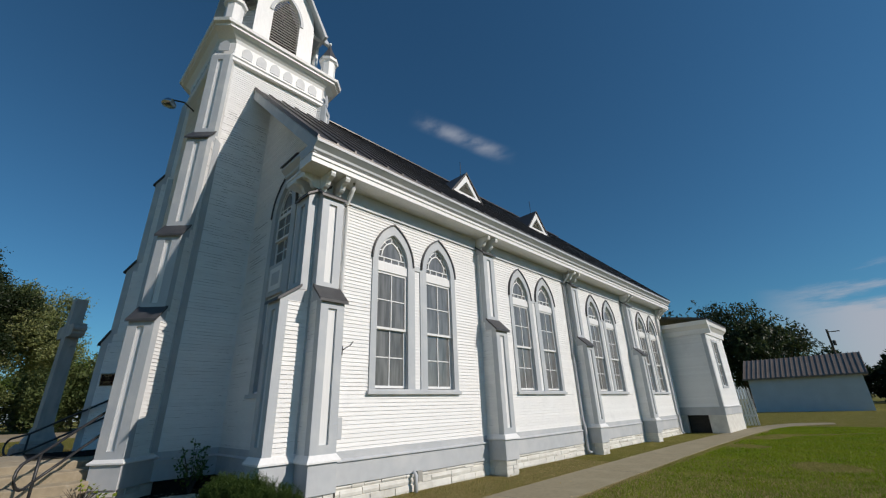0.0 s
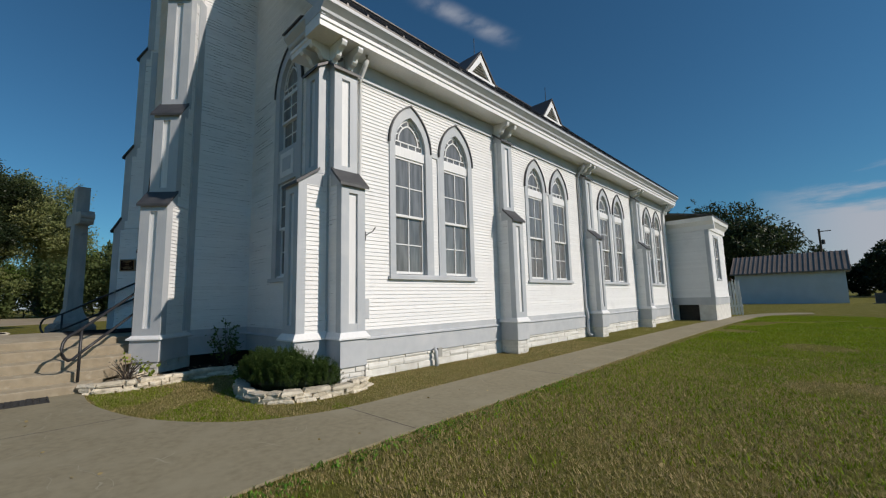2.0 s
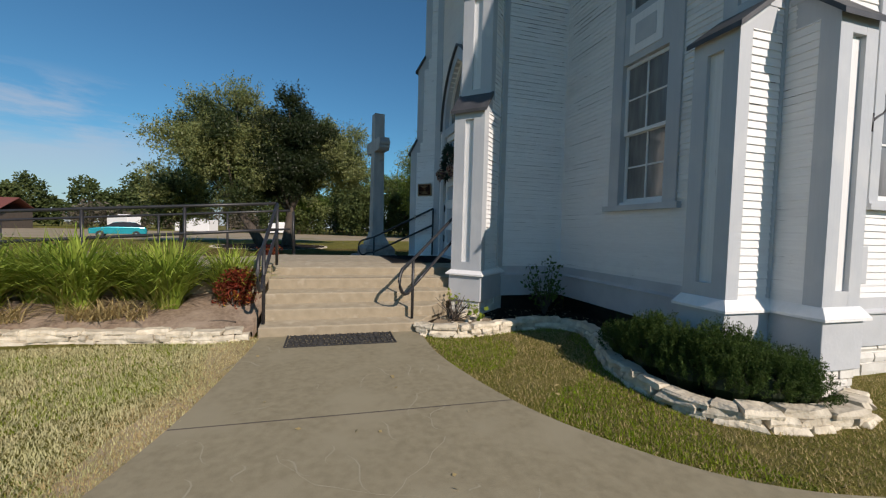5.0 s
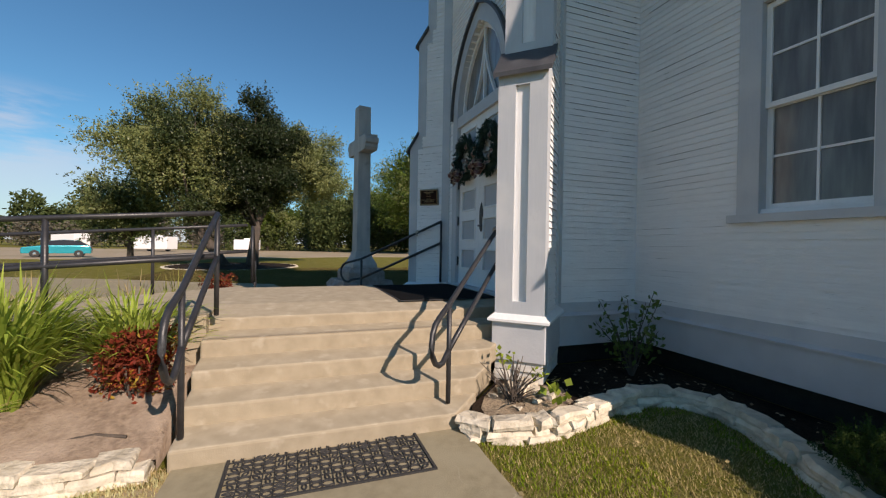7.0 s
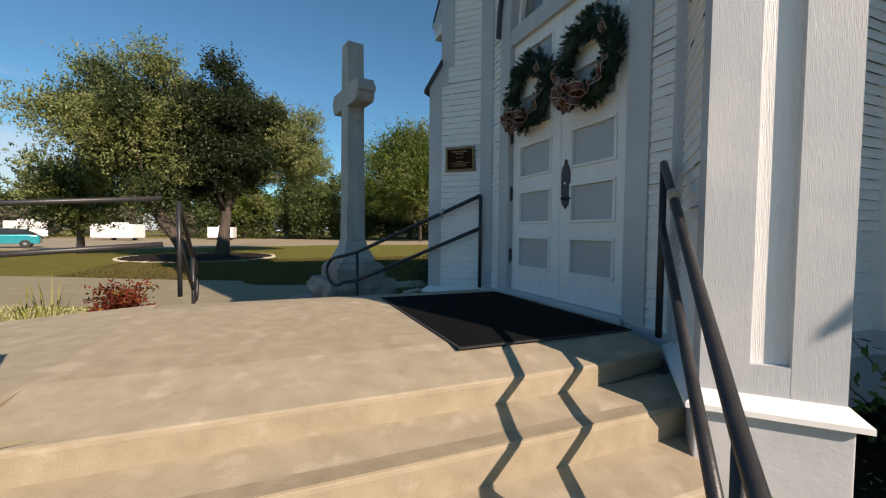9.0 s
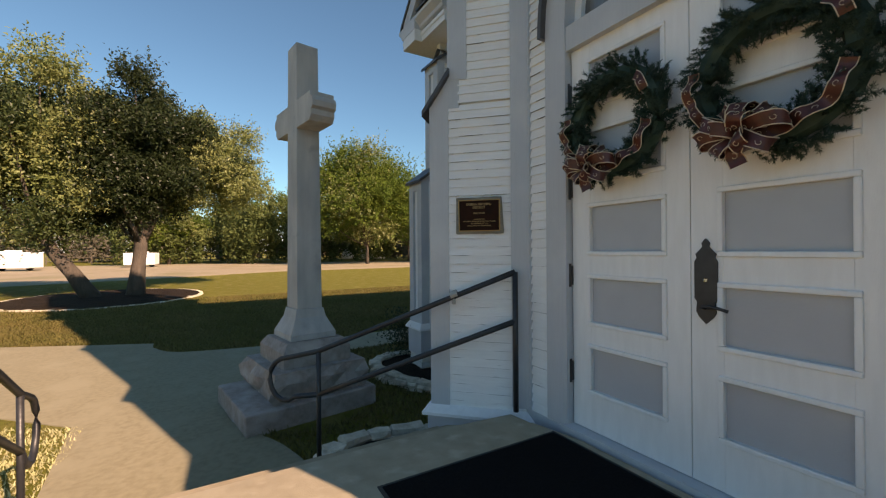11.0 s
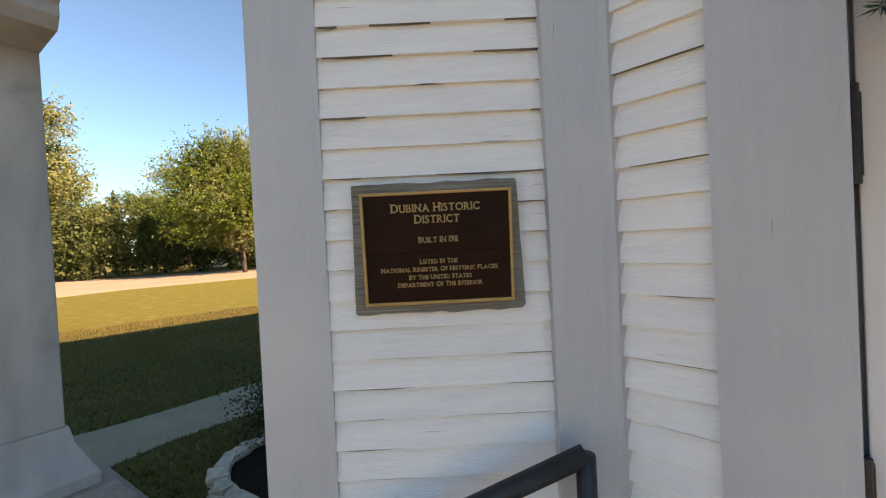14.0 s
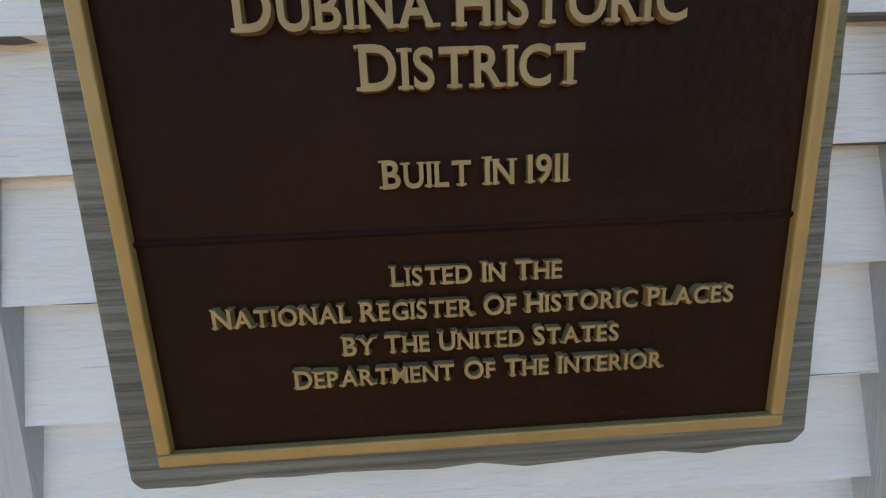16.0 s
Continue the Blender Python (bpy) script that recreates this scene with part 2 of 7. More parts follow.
M["dry"] = leafy("dry_grass_blade", (0.50, 0.39, 0.20), (0.38, 0.30, 0.14), scale=4)
M["dirt"] = material("pale_gravel_drive", (0.36, 0.285, 0.19), (0.29, 0.23, 0.15), scale=2, rough=0.95, bump=0.4, fine=40, third=(0.24, 0.205, 0.11), third_scale=0.2)
M["iron"] = material("black_railing_paint", (0.018, 0.018, 0.02), (0.03, 0.03, 0.032), scale=20, rough=0.42, bump=0.15, fine=90)
M["rubber"] = material("black_rubber", (0.02, 0.02, 0.02), (0.032, 0.031, 0.03), scale=40, rough=0.8, bump=0.4, fine=200)
M["carpet"] = material("charcoal_door_mat", (0.004, 0.004, 0.0045), (0.011, 0.011, 0.0115), scale=70, rough=0.97, bump=0.9, fine=180, spec=0.08)
M["cross"] = material("pale_grey_marble", (0.50, 0.475, 0.445), (0.35, 0.335, 0.32), scale=2.2, detail=9, rough=0.65, bump=0.3, fine=60, stretch=(2.2, 2.2, 0.7), third=(0.29, 0.28, 0.27), third_scale=3.2, third_at=0.6)
M["granite"] = material("rough_pink_grey_granite", (0.36, 0.290, 0.255), (0.25, 0.200, 0.175), scale=14, rough=0.8, bump=0.8, fine=34, third=(0.40, 0.35, 0.32), third_scale=3)
M["bark"] = material("grey_brown_bark", (0.11, 0.085, 0.065), (0.06, 0.048, 0.038), scale=5, rough=0.95, bump=1.0, fine=16, stretch=(1, 1, 0.3), dist=0.05)
M["leaf_olive"] = leafy("olive_oak_leaf", (0.165, 0.205, 0.068), (0.25, 0.268, 0.105), scale=0.5, rough=0.45, spec=0.35)
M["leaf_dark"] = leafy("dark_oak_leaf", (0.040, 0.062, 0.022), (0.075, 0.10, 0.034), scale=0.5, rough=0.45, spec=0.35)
M["leaf_yellow"] = leafy("yellow_green_leaf", (0.066, 0.120, 0.022), (0.118, 0.160, 0.030), scale=0.3)
M["leaf_far"] = leafy("far_wood_leaf", (0.066, 0.098, 0.032), (0.105, 0.130, 0.046), scale=0.12)
M["leaf_grey"] = leafy("bare_twig_haze", (0.17, 0.15, 0.115), (0.13, 0.115, 0.085), scale=0.12)
# own tone of dark evergreens; on the ringed oak it carries shade as colour
M["leaf_black"] = leafy("deep_green_and_shaded_oak_leaf", (0.020, 0.034, 0.012), (0.038, 0.055, 0.02), scale=0.4, rough=0.45, spec=0.35)
M["shrub"] = leafy("rosemary_needle", (0.034, 0.066, 0.015), (0.066, 0.108, 0.025), scale=8)
M["iris"] = leafy("strap_leaf", (0.21, 0.32, 0.04), (0.38, 0.43, 0.09), scale=4)
M["iris_dry"] = leafy("pale_strap_leaf", (0.34, 0.31, 0.10), (0.24, 0.27, 0.06), scale=4)
M["green_blade"] = leafy("green_lawn_blade", (0.150, 0.245, 0.008), (0.225, 0.285, 0.016), scale=0.8)
M["young"] = leafy("young_nandina_leaf", (0.45, 0.16, 0.03), (0.24, 0.24, 0.04), scale=9)
M["red"] = leafy("red_nandina_leaf", (0.24, 0.032, 0.02), (0.14, 0.045, 0.02), scale=9)
M["hosta"] = leafy("yellow_green_bed_leaf", (0.28, 0.33, 0.04), (0.16, 0.24, 0.04), scale=9)
M["pine"] = leafy("artificial_pine_needle", (0.018, 0.050, 0.036), (0.052, 0.092, 0.072), scale=14, through_light=0.1)
M["ribbon"] = material("copper_brown_ribbon", (0.110, 0.022, 0.013), (0.055, 0.013, 0.009), scale=30, rough=0.4, bump=0.2, fine=90)
M["gold_wire"] = material("pale_gold_ribbon_edge", (0.62, 0.50, 0.38), (0.50, 0.40, 0.30), scale=30, rough=0.4, bump=0)
M["bronze"] = material("brown_plaque_field", (0.0235, 0.0063, 0.003), (0.031, 0.009, 0.0044), scale=14, rough=0.48, spec=0.1, bump=0.8, fine=150, third=(0.018, 0.0058, 0.0033), third_scale=5, dist=0.002)
M["gold"] = material("brushed_bronze_edge", (0.47, 0.27, 0.10), (0.39, 0.225, 0.08), scale=40, rough=0.45, metal=0.15, bump=0.1, fine=150)
M["letter"] = material("worn_bronze_letter", (0.41, 0.26, 0.118), (0.31, 0.19, 0.085), scale=60, rough=0.5, metal=0.1, bump=0.1, fine=150)
M["weathered"] = material("weathered_grey_board", (0.34, 0.32, 0.275), (0.125, 0.117, 0.10), scale=12, detail=8, rough=0.9, bump=1.0, fine=22, stretch=(0.5, 0.5, 26), third=(0.22, 0.20, 0.11), third_scale=7, third_at=0.56, dist=0.006)
M["car"] = material("teal_car_paint", (0.005, 0.30, 0.36), (0.006, 0.33, 0.40), scale=2, rough=0.2, bump=0, metal=0.3)
M["car_glass"] = material("dark_car_glass", (0.02, 0.025, 0.03), (0.03, 0.03, 0.035), scale=2, rough=0.08, bump=0)
M["tyre"] = material("tyre_rubber", (0.02, 0.02, 0.02), (0.03, 0.03, 0.03), scale=20, rough=0.8, bump=0.2)
M["chrome"] = material("bright_metal", (0.6, 0.6, 0.6), (0.5, 0.5, 0.5), scale=20, rough=0.25, bump=0, metal=1.0)
# near black that stands for the shade inside voids
M["dark"] = material("dark_void_shade", (0.03, 0.027, 0.025), (0.045, 0.04, 0.035), scale=10, rough=0.9, bump=0.2)
M["pole"] = material("weathered_pole_wood", (0.14, 0.11, 0.085), (0.09, 0.07, 0.055), scale=6, rough=0.9, bump=0.4, stretch=(1, 1, 0.2))
M["redroof"] = material("rusty_red_roof", (0.20, 0.065, 0.045), (0.15, 0.05, 0.04), scale=2, rough=0.6, bump=0.1)

glass = bpy.data.materials.new("old_window_glass")
glass.use_nodes = True
gb = glass.node_tree.nodes["Principled BSDF"]
gm, gs = glass.node_tree.nodes.new("ShaderNodeMapping"), glass.node_tree.nodes.new("ShaderNodeTexNoise")
gt, gr = glass.node_tree.nodes.new("ShaderNodeTexCoord"), glass.node_tree.nodes.new("ShaderNodeValToRGB")
gm.inputs["Scale"].default_value = (5.0, 5.0, 0.7)
gs.inputs["Scale"].default_value, gs.inputs["Detail"].default_value = 2.0, 5
gr.color_ramp.elements[0].position, gr.color_ramp.elements[1].position = 0.35, 0.68
gr.color_ramp.elements[0].color, gr.color_ramp.elements[1].color = (0.115, 0.115, 0.112, 1), (0.215, 0.215, 0.21, 1)
glass.node_tree.links.new(gt.outputs["Object"], gm.inputs["Vector"])
glass.node_tree.links.new(gm.outputs["Vector"], gs.inputs["Vector"])
glass.node_tree.links.new(gs.outputs["Fac"], gr.inputs["Fac"])
glass.node_tree.links.new(gr.outputs["Color"], gb.inputs["Base Color"])
gb.inputs["Roughness"].default_value = 0.12
gb.inputs["Transmission Weight"].default_value = 0.06
gb.inputs["Specular IOR Level"].default_value = 0.35
gb.inputs["IOR"].default_value = 1.5
gn = glass.node_tree.nodes.new("ShaderNodeTexNoise")
gn.inputs["Scale"].default_value = 2.5
gbp = glass.node_tree.nodes.new("ShaderNodeBump")
gbp.inputs["Strength"].default_value = 0.06
gbp.inputs["Distance"].default_value = 0.05
glass.node_tree.links.new(gn.outputs["Fac"], gbp.inputs["Height"])
glass.node_tree.links.new(gbp.outputs["Normal"], gb.inputs["Normal"])
M["glass"] = glass
M["shade"] = material("grey_window_film", (0.20, 0.20, 0.195), (0.25, 0.25, 0.24), scale=2, rough=0.7, bump=0.05)
M["inside"] = material("dim_plaster", (0.25, 0.24, 0.22), (0.2, 0.19, 0.18), scale=2, rough=0.9, bump=0.1)


# ---- mesh helpers ----
class Geo:
    """Collects vertices and faces in world coordinates."""

    def __init__(self, m=None):
        self.v, self.f, self.m = [], [], m or Matrix.Identity(4)

    def face_set(self, verts, faces):
        k = len(self.v)
        self.v += [tuple(self.m @ Vector(p)) for p in verts]
        self.f += [tuple(k + i for i in f) for f in faces]

    def box(self, x0, y0, z0, x1, y1, z1):
        self.face_set([(x0, y0, z0), (x1, y0, z0), (x1, y1, z0), (x0, y1, z0), (x0, y0, z1), (x1, y0, z1), (x1, y1, z1), (x0, y1, z1)],
                      [(3, 2, 1, 0), (4, 5, 6, 7), (0, 1, 5, 4), (1, 2, 6, 5), (2, 3, 7, 6), (3, 0, 4, 7)])

    def prism(self, pts, along):
        """A flat outline swept along a vector."""
        n, a = len(pts), Vector(along)
        low = [Vector(p) for p in pts]
        self.face_set([tuple(p) for p in low] + [tuple(p + a) for p in low],
                      [tuple(range(n))[::-1], tuple(range(n, 2 * n))] + [(i, (i + 1) % n, n + (i + 1) % n, n + i) for i in range(n)])

    def strip(self, inner, outer, along):
        """A band between two open lines of the same length, swept along a vector."""
        a, n = Vector(along), len(inner)
        rows = [[Vector(p) for p in inner], [Vector(p) for p in outer], [Vector(p) + a for p in outer], [Vector(p) + a for p in inner]]
        faces = [(k * n + i, k * n + i + 1, ((k + 1) % 4) * n + i + 1, ((k + 1) % 4) * n + i) for k in range(4) for i in range(n - 1)]
        faces += [(0, n, 2 * n, 3 * n), (n - 1, 2 * n - 1, 3 * n - 1, 4 * n - 1)]
        self.face_set([tuple(p) for r in rows for p in r], faces)

    def tube(self, pts, r, n=8, closed=False, taper=None):
        pts = [Vector(p) for p in pts]
        k = len(pts)
        rings = []
        up = Vector((0, 0, 1))
        for i, p in enumerate(pts):
            a = pts[(i - 1) % k] if closed or i else p
            b = pts[(i + 1) % k] if closed or i < k - 1 else p
            d = (b - a).normalized() if (b - a).length > 1e-9 else Vector((0, 0, 1))
            s = d.cross(up)
            if s.length < 0.05:
                s = d.cross(Vector((1, 0, 0)))
            s.normalize()
            t = s.cross(d)
            rad = taper[i] if taper else r
            rings.append([tuple(p + (s * math.cos(2 * math.pi * j / n) + t * math.sin(2 * math.pi * j / n)) * rad) for j in range(n)])
        verts = [q for ring in rings for q in ring]
        faces = []
        for i in range(k if closed else k - 1):
            a, b = i * n, ((i + 1) % k) * n
            faces += [(a + j, a + (j + 1) % n, b + (j + 1) % n, b + j) for j in range(n)]
        if not closed:
            faces += [tuple(range(n))[::-1], tuple(range((k - 1) * n, k * n))]
        self.face_set(verts, faces)

    def lathe(self, c, prof, n=16, a0=0.0):
        """A profile of (radius, z) turned round an upright axis."""
        verts, faces = [], []
        for r, z in prof:
            verts += [(c[0] + r * math.cos(a0 + 2 * math.pi * j / n), c[1] + r * math.sin(a0 + 2 * math.pi * j / n), c[2] + z) for j in range(n)]
        for i in range(len(prof) - 1):
            faces += [(i * n + j, i * n + (j + 1) % n, (i + 1) * n + (j + 1) % n, (i + 1) * n + j) for j in range(n)]
        faces += [tuple(range(n))[::-1], tuple(range((len(prof) - 1) * n, len(prof) * n))]
        self.face_set(verts, faces)


def part(name, g, mat, parent=None, label="", smooth=False, bevel=0.0):
    """One mesh object under a thing or a part."""
    me = bpy.data.meshes.new(name)
    me.from_pydata(g.v, [], g.f)
    me.materials.append(mat)
    if smooth:
        me.polygons.foreach_set("use_smooth", [True] * len(me.polygons))
    me.update()
    ob = new(name, me)
    if parent is not None:
        ob.parent = parent
        if parent.type == "EMPTY":
            ob.matrix_parent_inverse = Matrix.Translation(-Vector(parent.location))
    if label:
        ob["label"] = label
    if bevel:
        b = ob.modifiers.new("bevel", "BEVEL")
        b.width, b.segments, b.limit_method = bevel, 2, "ANGLE"
    return ob


def thing(name, loc, label, category, group="", kind=""):
    ob = new(name)
    ob.location = loc
    ob.empty_display_size = 0.2
    return tagged(ob, label, category, group, kind)


def frame_of(o, d, n):
    """Local x along d, local y along the outward normal n, z up."""
    d, n = Vector(d).normalized(), Vector(n).normalized()
    m = Matrix.Identity(4)
    for i in range(3):
        m[i][0], m[i][1], m[i][2], m[i][3] = d[i], n[i], (0, 0, 1)[i], o[i]
    return m


def gothic(w, h, n=9):
    """Points of a pointed arch of half width w and height h, from left spring over the apex to right spring."""
    r = (w * w + h * h) / (2 * w)
    a1 = math.atan2(h, w - r if abs(r - w) > 1e-9 else 0)
    left = []
    a_end = math.atan2(h, -(r - w))
    for i in range(n + 1):
        a = math.pi + (a_end - math.pi) * i / n
        left.append((r - w + r * math.cos(a), r * math.sin(a)))
    return left + [(-x, z) for x, z in left[-2::-1]]


def arch_width(w, h, z):
    """Half width of that arch at height z over its spring."""
    r = (w * w + h * h) / (2 * w)
    if z <= 0:
        return w
    if z >= h:
        return 0.0
    return math.sqrt(max(0, r * r - z * z)) - (r - w)


PITCH = 0.0735


def courses(g, u0, u1, z0, z1, holes=(), thick=0.12, top=None, each=None, pitch=PITCH):
    """Lapped boards in g's local frame (x along, y out), cut round the holes. top(z): u-range at height z. each: called per board instead."""
    k = 0
    z = z0
    while z < z1 - 1e-4:
        zt = min(z + pitch, z1)
        zm = (z + zt) / 2
        a, b = (u0, u1) if top is None else top(zm)
        a, b = max(a, u0), min(b, u1)
        spans = [(a, b)] if b - a > 0.02 else []
        for hole in holes:
            hr = hole(zm)
            if not hr:
                continue
            nxt = []
            for p, q in spans:
                if hr[1] <= p or hr[0] >= q:
                    nxt.append((p, q))
                else:
                    if hr[0] - p > 0.01:
                        nxt.append((p, hr[0]))
                    if q - hr[1] > 0.01:
                        nxt.append((hr[1], q))
            spans = nxt
        for p, q in spans:
            t = each() if each else g
            wob = random.uniform(-0.0015, 0.0015)
            t.prism([(p, -thick, z), (p, 0.0165 + wob, z + wob), (p, 0.002, zt + 0.004), (p, -thick, zt + 0.004)], (q - p, 0, 0))
        z = zt
        k += 1


def lap_lines(parent, m, u0, u1, z0, z1, seed, share=0.5, holes=(), wide=0.0038, runs=(0.06, 0.6)):
    """Dark lines under the lap of some boards, in uneven runs: open cracks, plus lap shadow drawn as colour."""
    rng = random.Random(seed)
    g = Geo(m)
    k = int((z1 - z0) / PITCH)
    for i in range(1, k):
        z = z0 + i * PITCH
        u = u0 + rng.uniform(0, 0.3)
        while u < u1 - 0.03:
            ln = rng.uniform(*runs)
            e = min(u + ln, u1 - 0.005)
            hit = any(h(z) and h(z)[0] < e and h(z)[1] > u for h in holes)
            if rng.random() < share and not hit:
                t, c = rng.uniform(0.2 * wide, wide), rng.uniform(0.25, 0.75)
                g.prism([(u, 0.006, z), (u + (e - u) * c * 0.6, 0.006, z - t * 0.8), (u + (e - u) * c, 0.006, z - t), (e, 0.006, z), (u + (e - u) * c, 0.006, z + 0.0008)], (0, 0.0095, 0))
            u = e + rng.uniform(0.0, 0.25)
    if g.v:
        tagged(part("board_gap", g, M["gap"], parent), kind="stuff")


def boards(parent, mat, m, u0, u1, z0, z1, holes=(), thick=0.02):
    """The same boards, each an object of its own."""
    made = []

    def one():
        made.append(Geo(m))
        return made[-1]
    courses(None, u0, u1, z0, z1, holes, thick, each=one)
    for g in made:
        part("clapboard", g, mat, parent)
    lap_lines(parent, m, u0, u1, z0, z1, int(abs(u0 * 97 + z1 * 13)), 0.92, holes, wide=0.0030, runs=(0.08, 0.45))

# ---- the church ----
XC, NE_X, NW_X, Y0, Y1 = -12.25, -6.87, -17.63, 3.60, 23.60
TE, TW, TS, TN = -10.62, -13.88, 2.02, 5.40
RIDGE, SLOPE = 12.2, 0.95
BAND0, BAND1 = 0.33, 0.80


def roof_z(x):
    return RIDGE - SLOPE * abs(x - XC)


church = thing("church", (XC, 13.0, 0), "white clapboard country church with grey trim and dark metal roof", "church")


def base_band(parent, m, u0, u1, z_ledge=0.86):
    """Grey water table with a sloping ledge, over a painted stone footing."""
    g = Geo(m)
    g.box(u0, -0.15, BAND0, u1, 0.035, 0.69)
    g.prism([(u0, -0.1, 0.69), (u0, 0.07, 0.69), (u0, 0.07, 0.705), (u0, 0.022, 0.735), (u0, 0.022, z_ledge), (u0, -0.1, z_ledge)], (u1 - u0, 0, 0))
    part("water_table", g, M["grey_h"], parent, "grey painted water table board")


def footing(parent, m, u0, u1, h=BAND0, back=0.0):
    """Rough painted stones in two or three courses, each set slightly uneven."""
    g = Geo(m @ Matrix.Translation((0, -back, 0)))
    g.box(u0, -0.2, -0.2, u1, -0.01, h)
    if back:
        # solid block in place of an open void, shade put into its colour
        part("crawl_space", g, M["dark"], parent, "dark block standing for the shade of a crawl space under the wall")
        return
    z, row = -0.05, 0
    while z < h - 0.02:
        zt = min(h, z + random.choice((0.12, 0.15, 0.18)))
        if h - zt < 0.06:
            zt = h
        u = u0
        while u < u1 - 0.01:
            w = min(random.uniform(0.25, 0.6), u1 - u)
            if u1 - u - w < 0.12:
                w = u1 - u
            j = [random.uniform(-0.008, 0.012) for _ in range(4)]
            g.prism([(u + 0.006, -0.05, z + 0.005), (u + 0.006, 0.004 + j[0], z + 0.012), (u + 0.006, 0.012 + j[1], (z + zt) / 2), (u + 0.006, 0.004 + j[2], zt - 0.012), (u + 0.006, -0.05, zt - 0.005)], (w - 0.012, 0, 0))
            u += w
        z = zt
        row += 1
    part("footing", g, M["found"], parent, "white painted rough stone footing")


def sash(parent, m, c, w, z0, z1, y, rows=2, cols=2, rail=0.05, munt=0.022):
    """A sash with its bars; panes are pieces of their own."""
    g = Geo(m)
    g.box(c - w, y - 0.02, z0, c - w + rail, y + 0.02, z1)
    g.box(c + w - rail, y - 0.02, z0, c + w, y + 0.02, z1)
    g.box(c - w + rail, y - 0.019, z0, c + w - rail, y + 0.019, z0 + rail)
    g.box(c - w + rail, y - 0.019, z1 - rail, c + w - rail, y + 0.019, z1)
    iw, ih = 2 * (w - rail), z1 - z0 - 2 * rail
    for i in range(1, cols):
        u = c - w + rail + iw * i / cols
        g.box(u - munt / 2, y - 0.014, z0 + rail, u + munt / 2, y + 0.016, z1 - rail)
    for i in range(1, rows):
        z = z0 + rail + ih * i / rows
        g.box(c - w + rail, y - 0.013, z - munt / 2, c + w - rail, y + 0.014, z + munt / 2)
    part("sash", g, M["white_trim"], parent, "white painted sash")
    for i in range(cols):
        for k in range(rows):
            p = Geo(m)
            a, b = c - w + rail + iw * i / cols, c - w + rail + iw * (i + 1) / cols
            za, zb = z0 + rail + ih * k / rows, z0 + rail + ih * (k + 1) / rows
            p.box(a, y - 0.004, za, b, y, zb)
            part("pane", p, M["glass"], parent).visible_shadow = False


def arch_light(parent, m, c, w, spring, h, y):
    """The pointed head: white rim, inner pointed bar, short spokes and glass."""
    g = Geo(m)
    P = lambda pts, yy: [(c + x, yy, spring + z) for x, z in pts]
    o, i = gothic(w, h), gothic(w - 0.04, h - 0.055)
    g.strip(P(i, y - 0.02), P(o, y - 0.02), (0, 0.04, 0))
    g.box(c - w, y - 0.02, spring - 0.05, c + w, y + 0.02, spring)
    lift = 0.12
    bo, bi = gothic(w - 0.135, h - 0.27), gothic(w - 0.16, h - 0.305)
    g.strip([(x, yy, z + lift) for x, yy, z in P(bi, y - 0.014)], [(x, yy, z + lift) for x, yy, z in P(bo, y - 0.014)], (0, 0.03, 0))
    g.box(c - w + 0.04, y - 0.014, spring + lift - 0.025, c + w - 0.04, y + 0.016, spring + lift)
    for k in (1, 2, 3):
        u = c - w + 2 * w * k / 4
        g.box(u - 0.011, y - 0.013, spring, u + 0.011, y + 0.014, spring + lift - 0.025)
    for k in (3, 6, 9, 12, 15):
        a, b = Vector(P(i, y)[k]), Vector(P(bo, y)[k]) + Vector((0, 0, lift))
        d = (b - a).normalized()
        s = Vector((-d.z, 0, d.x)) * 0.011
        g.prism([tuple(a + s), tuple(b + s), tuple(b - s), tuple(a - s)], (0, 0.016, 0))
    part("arch_sash", g, M["white_trim"], parent, "white pointed arch sash with border panes")
    p = Geo(m)
    p.prism(P(gothic(w - 0.02, h - 0.03), y - 0.006), (0, 0.004, 0))
    part("pane", p, M["glass"], parent).visible_shadow = False


def casing(win, m, c, wi, wo, z0, spring, hi, ho, proud=0.04):
    """Side boards with their reveals, and the pointed head with a thin dark drip hood, under a window."""
    for s in (-1, 1):
        g = Geo(m)
        e, o, r = c + s * wi, c + s * wo, c + s * (wi + 0.025)
        g.prism([(e, -0.14, z0), (e, proud, z0), (o, proud, z0), (o, -0.02, z0), (r, -0.02, z0), (r, -0.14, z0)], (0, 0, spring - z0))
        part("side_casing", g, M["grey"], win)
    P = lambda pts, y: [(c + x, y, spring + z) for x, z in pts]
    g = Geo(m)
    g.strip(P(gothic(wi + 0.013, hi + 0.015), -0.02), P(gothic(wo, ho), -0.02), (0, proud + 0.02, 0))
    part("arch_casing", g, M["grey"], win)
    g = Geo(m)
    g.strip(P(gothic(wi, hi), -0.14), P(gothic(wi + 0.025, hi + 0.03), -0.14), (0, proud + 0.143, 0))
    part("arch_reveal", g, M["grey"], win)
    g = Geo(m)
    g.strip(P(gothic(wo, ho), 0.0), P(gothic(wo + 0.028, ho + 0.035), 0.0), (0, proud + 0.03, 0))
    part("hood", g, M["cap"], win, "thin dark grey drip hood")


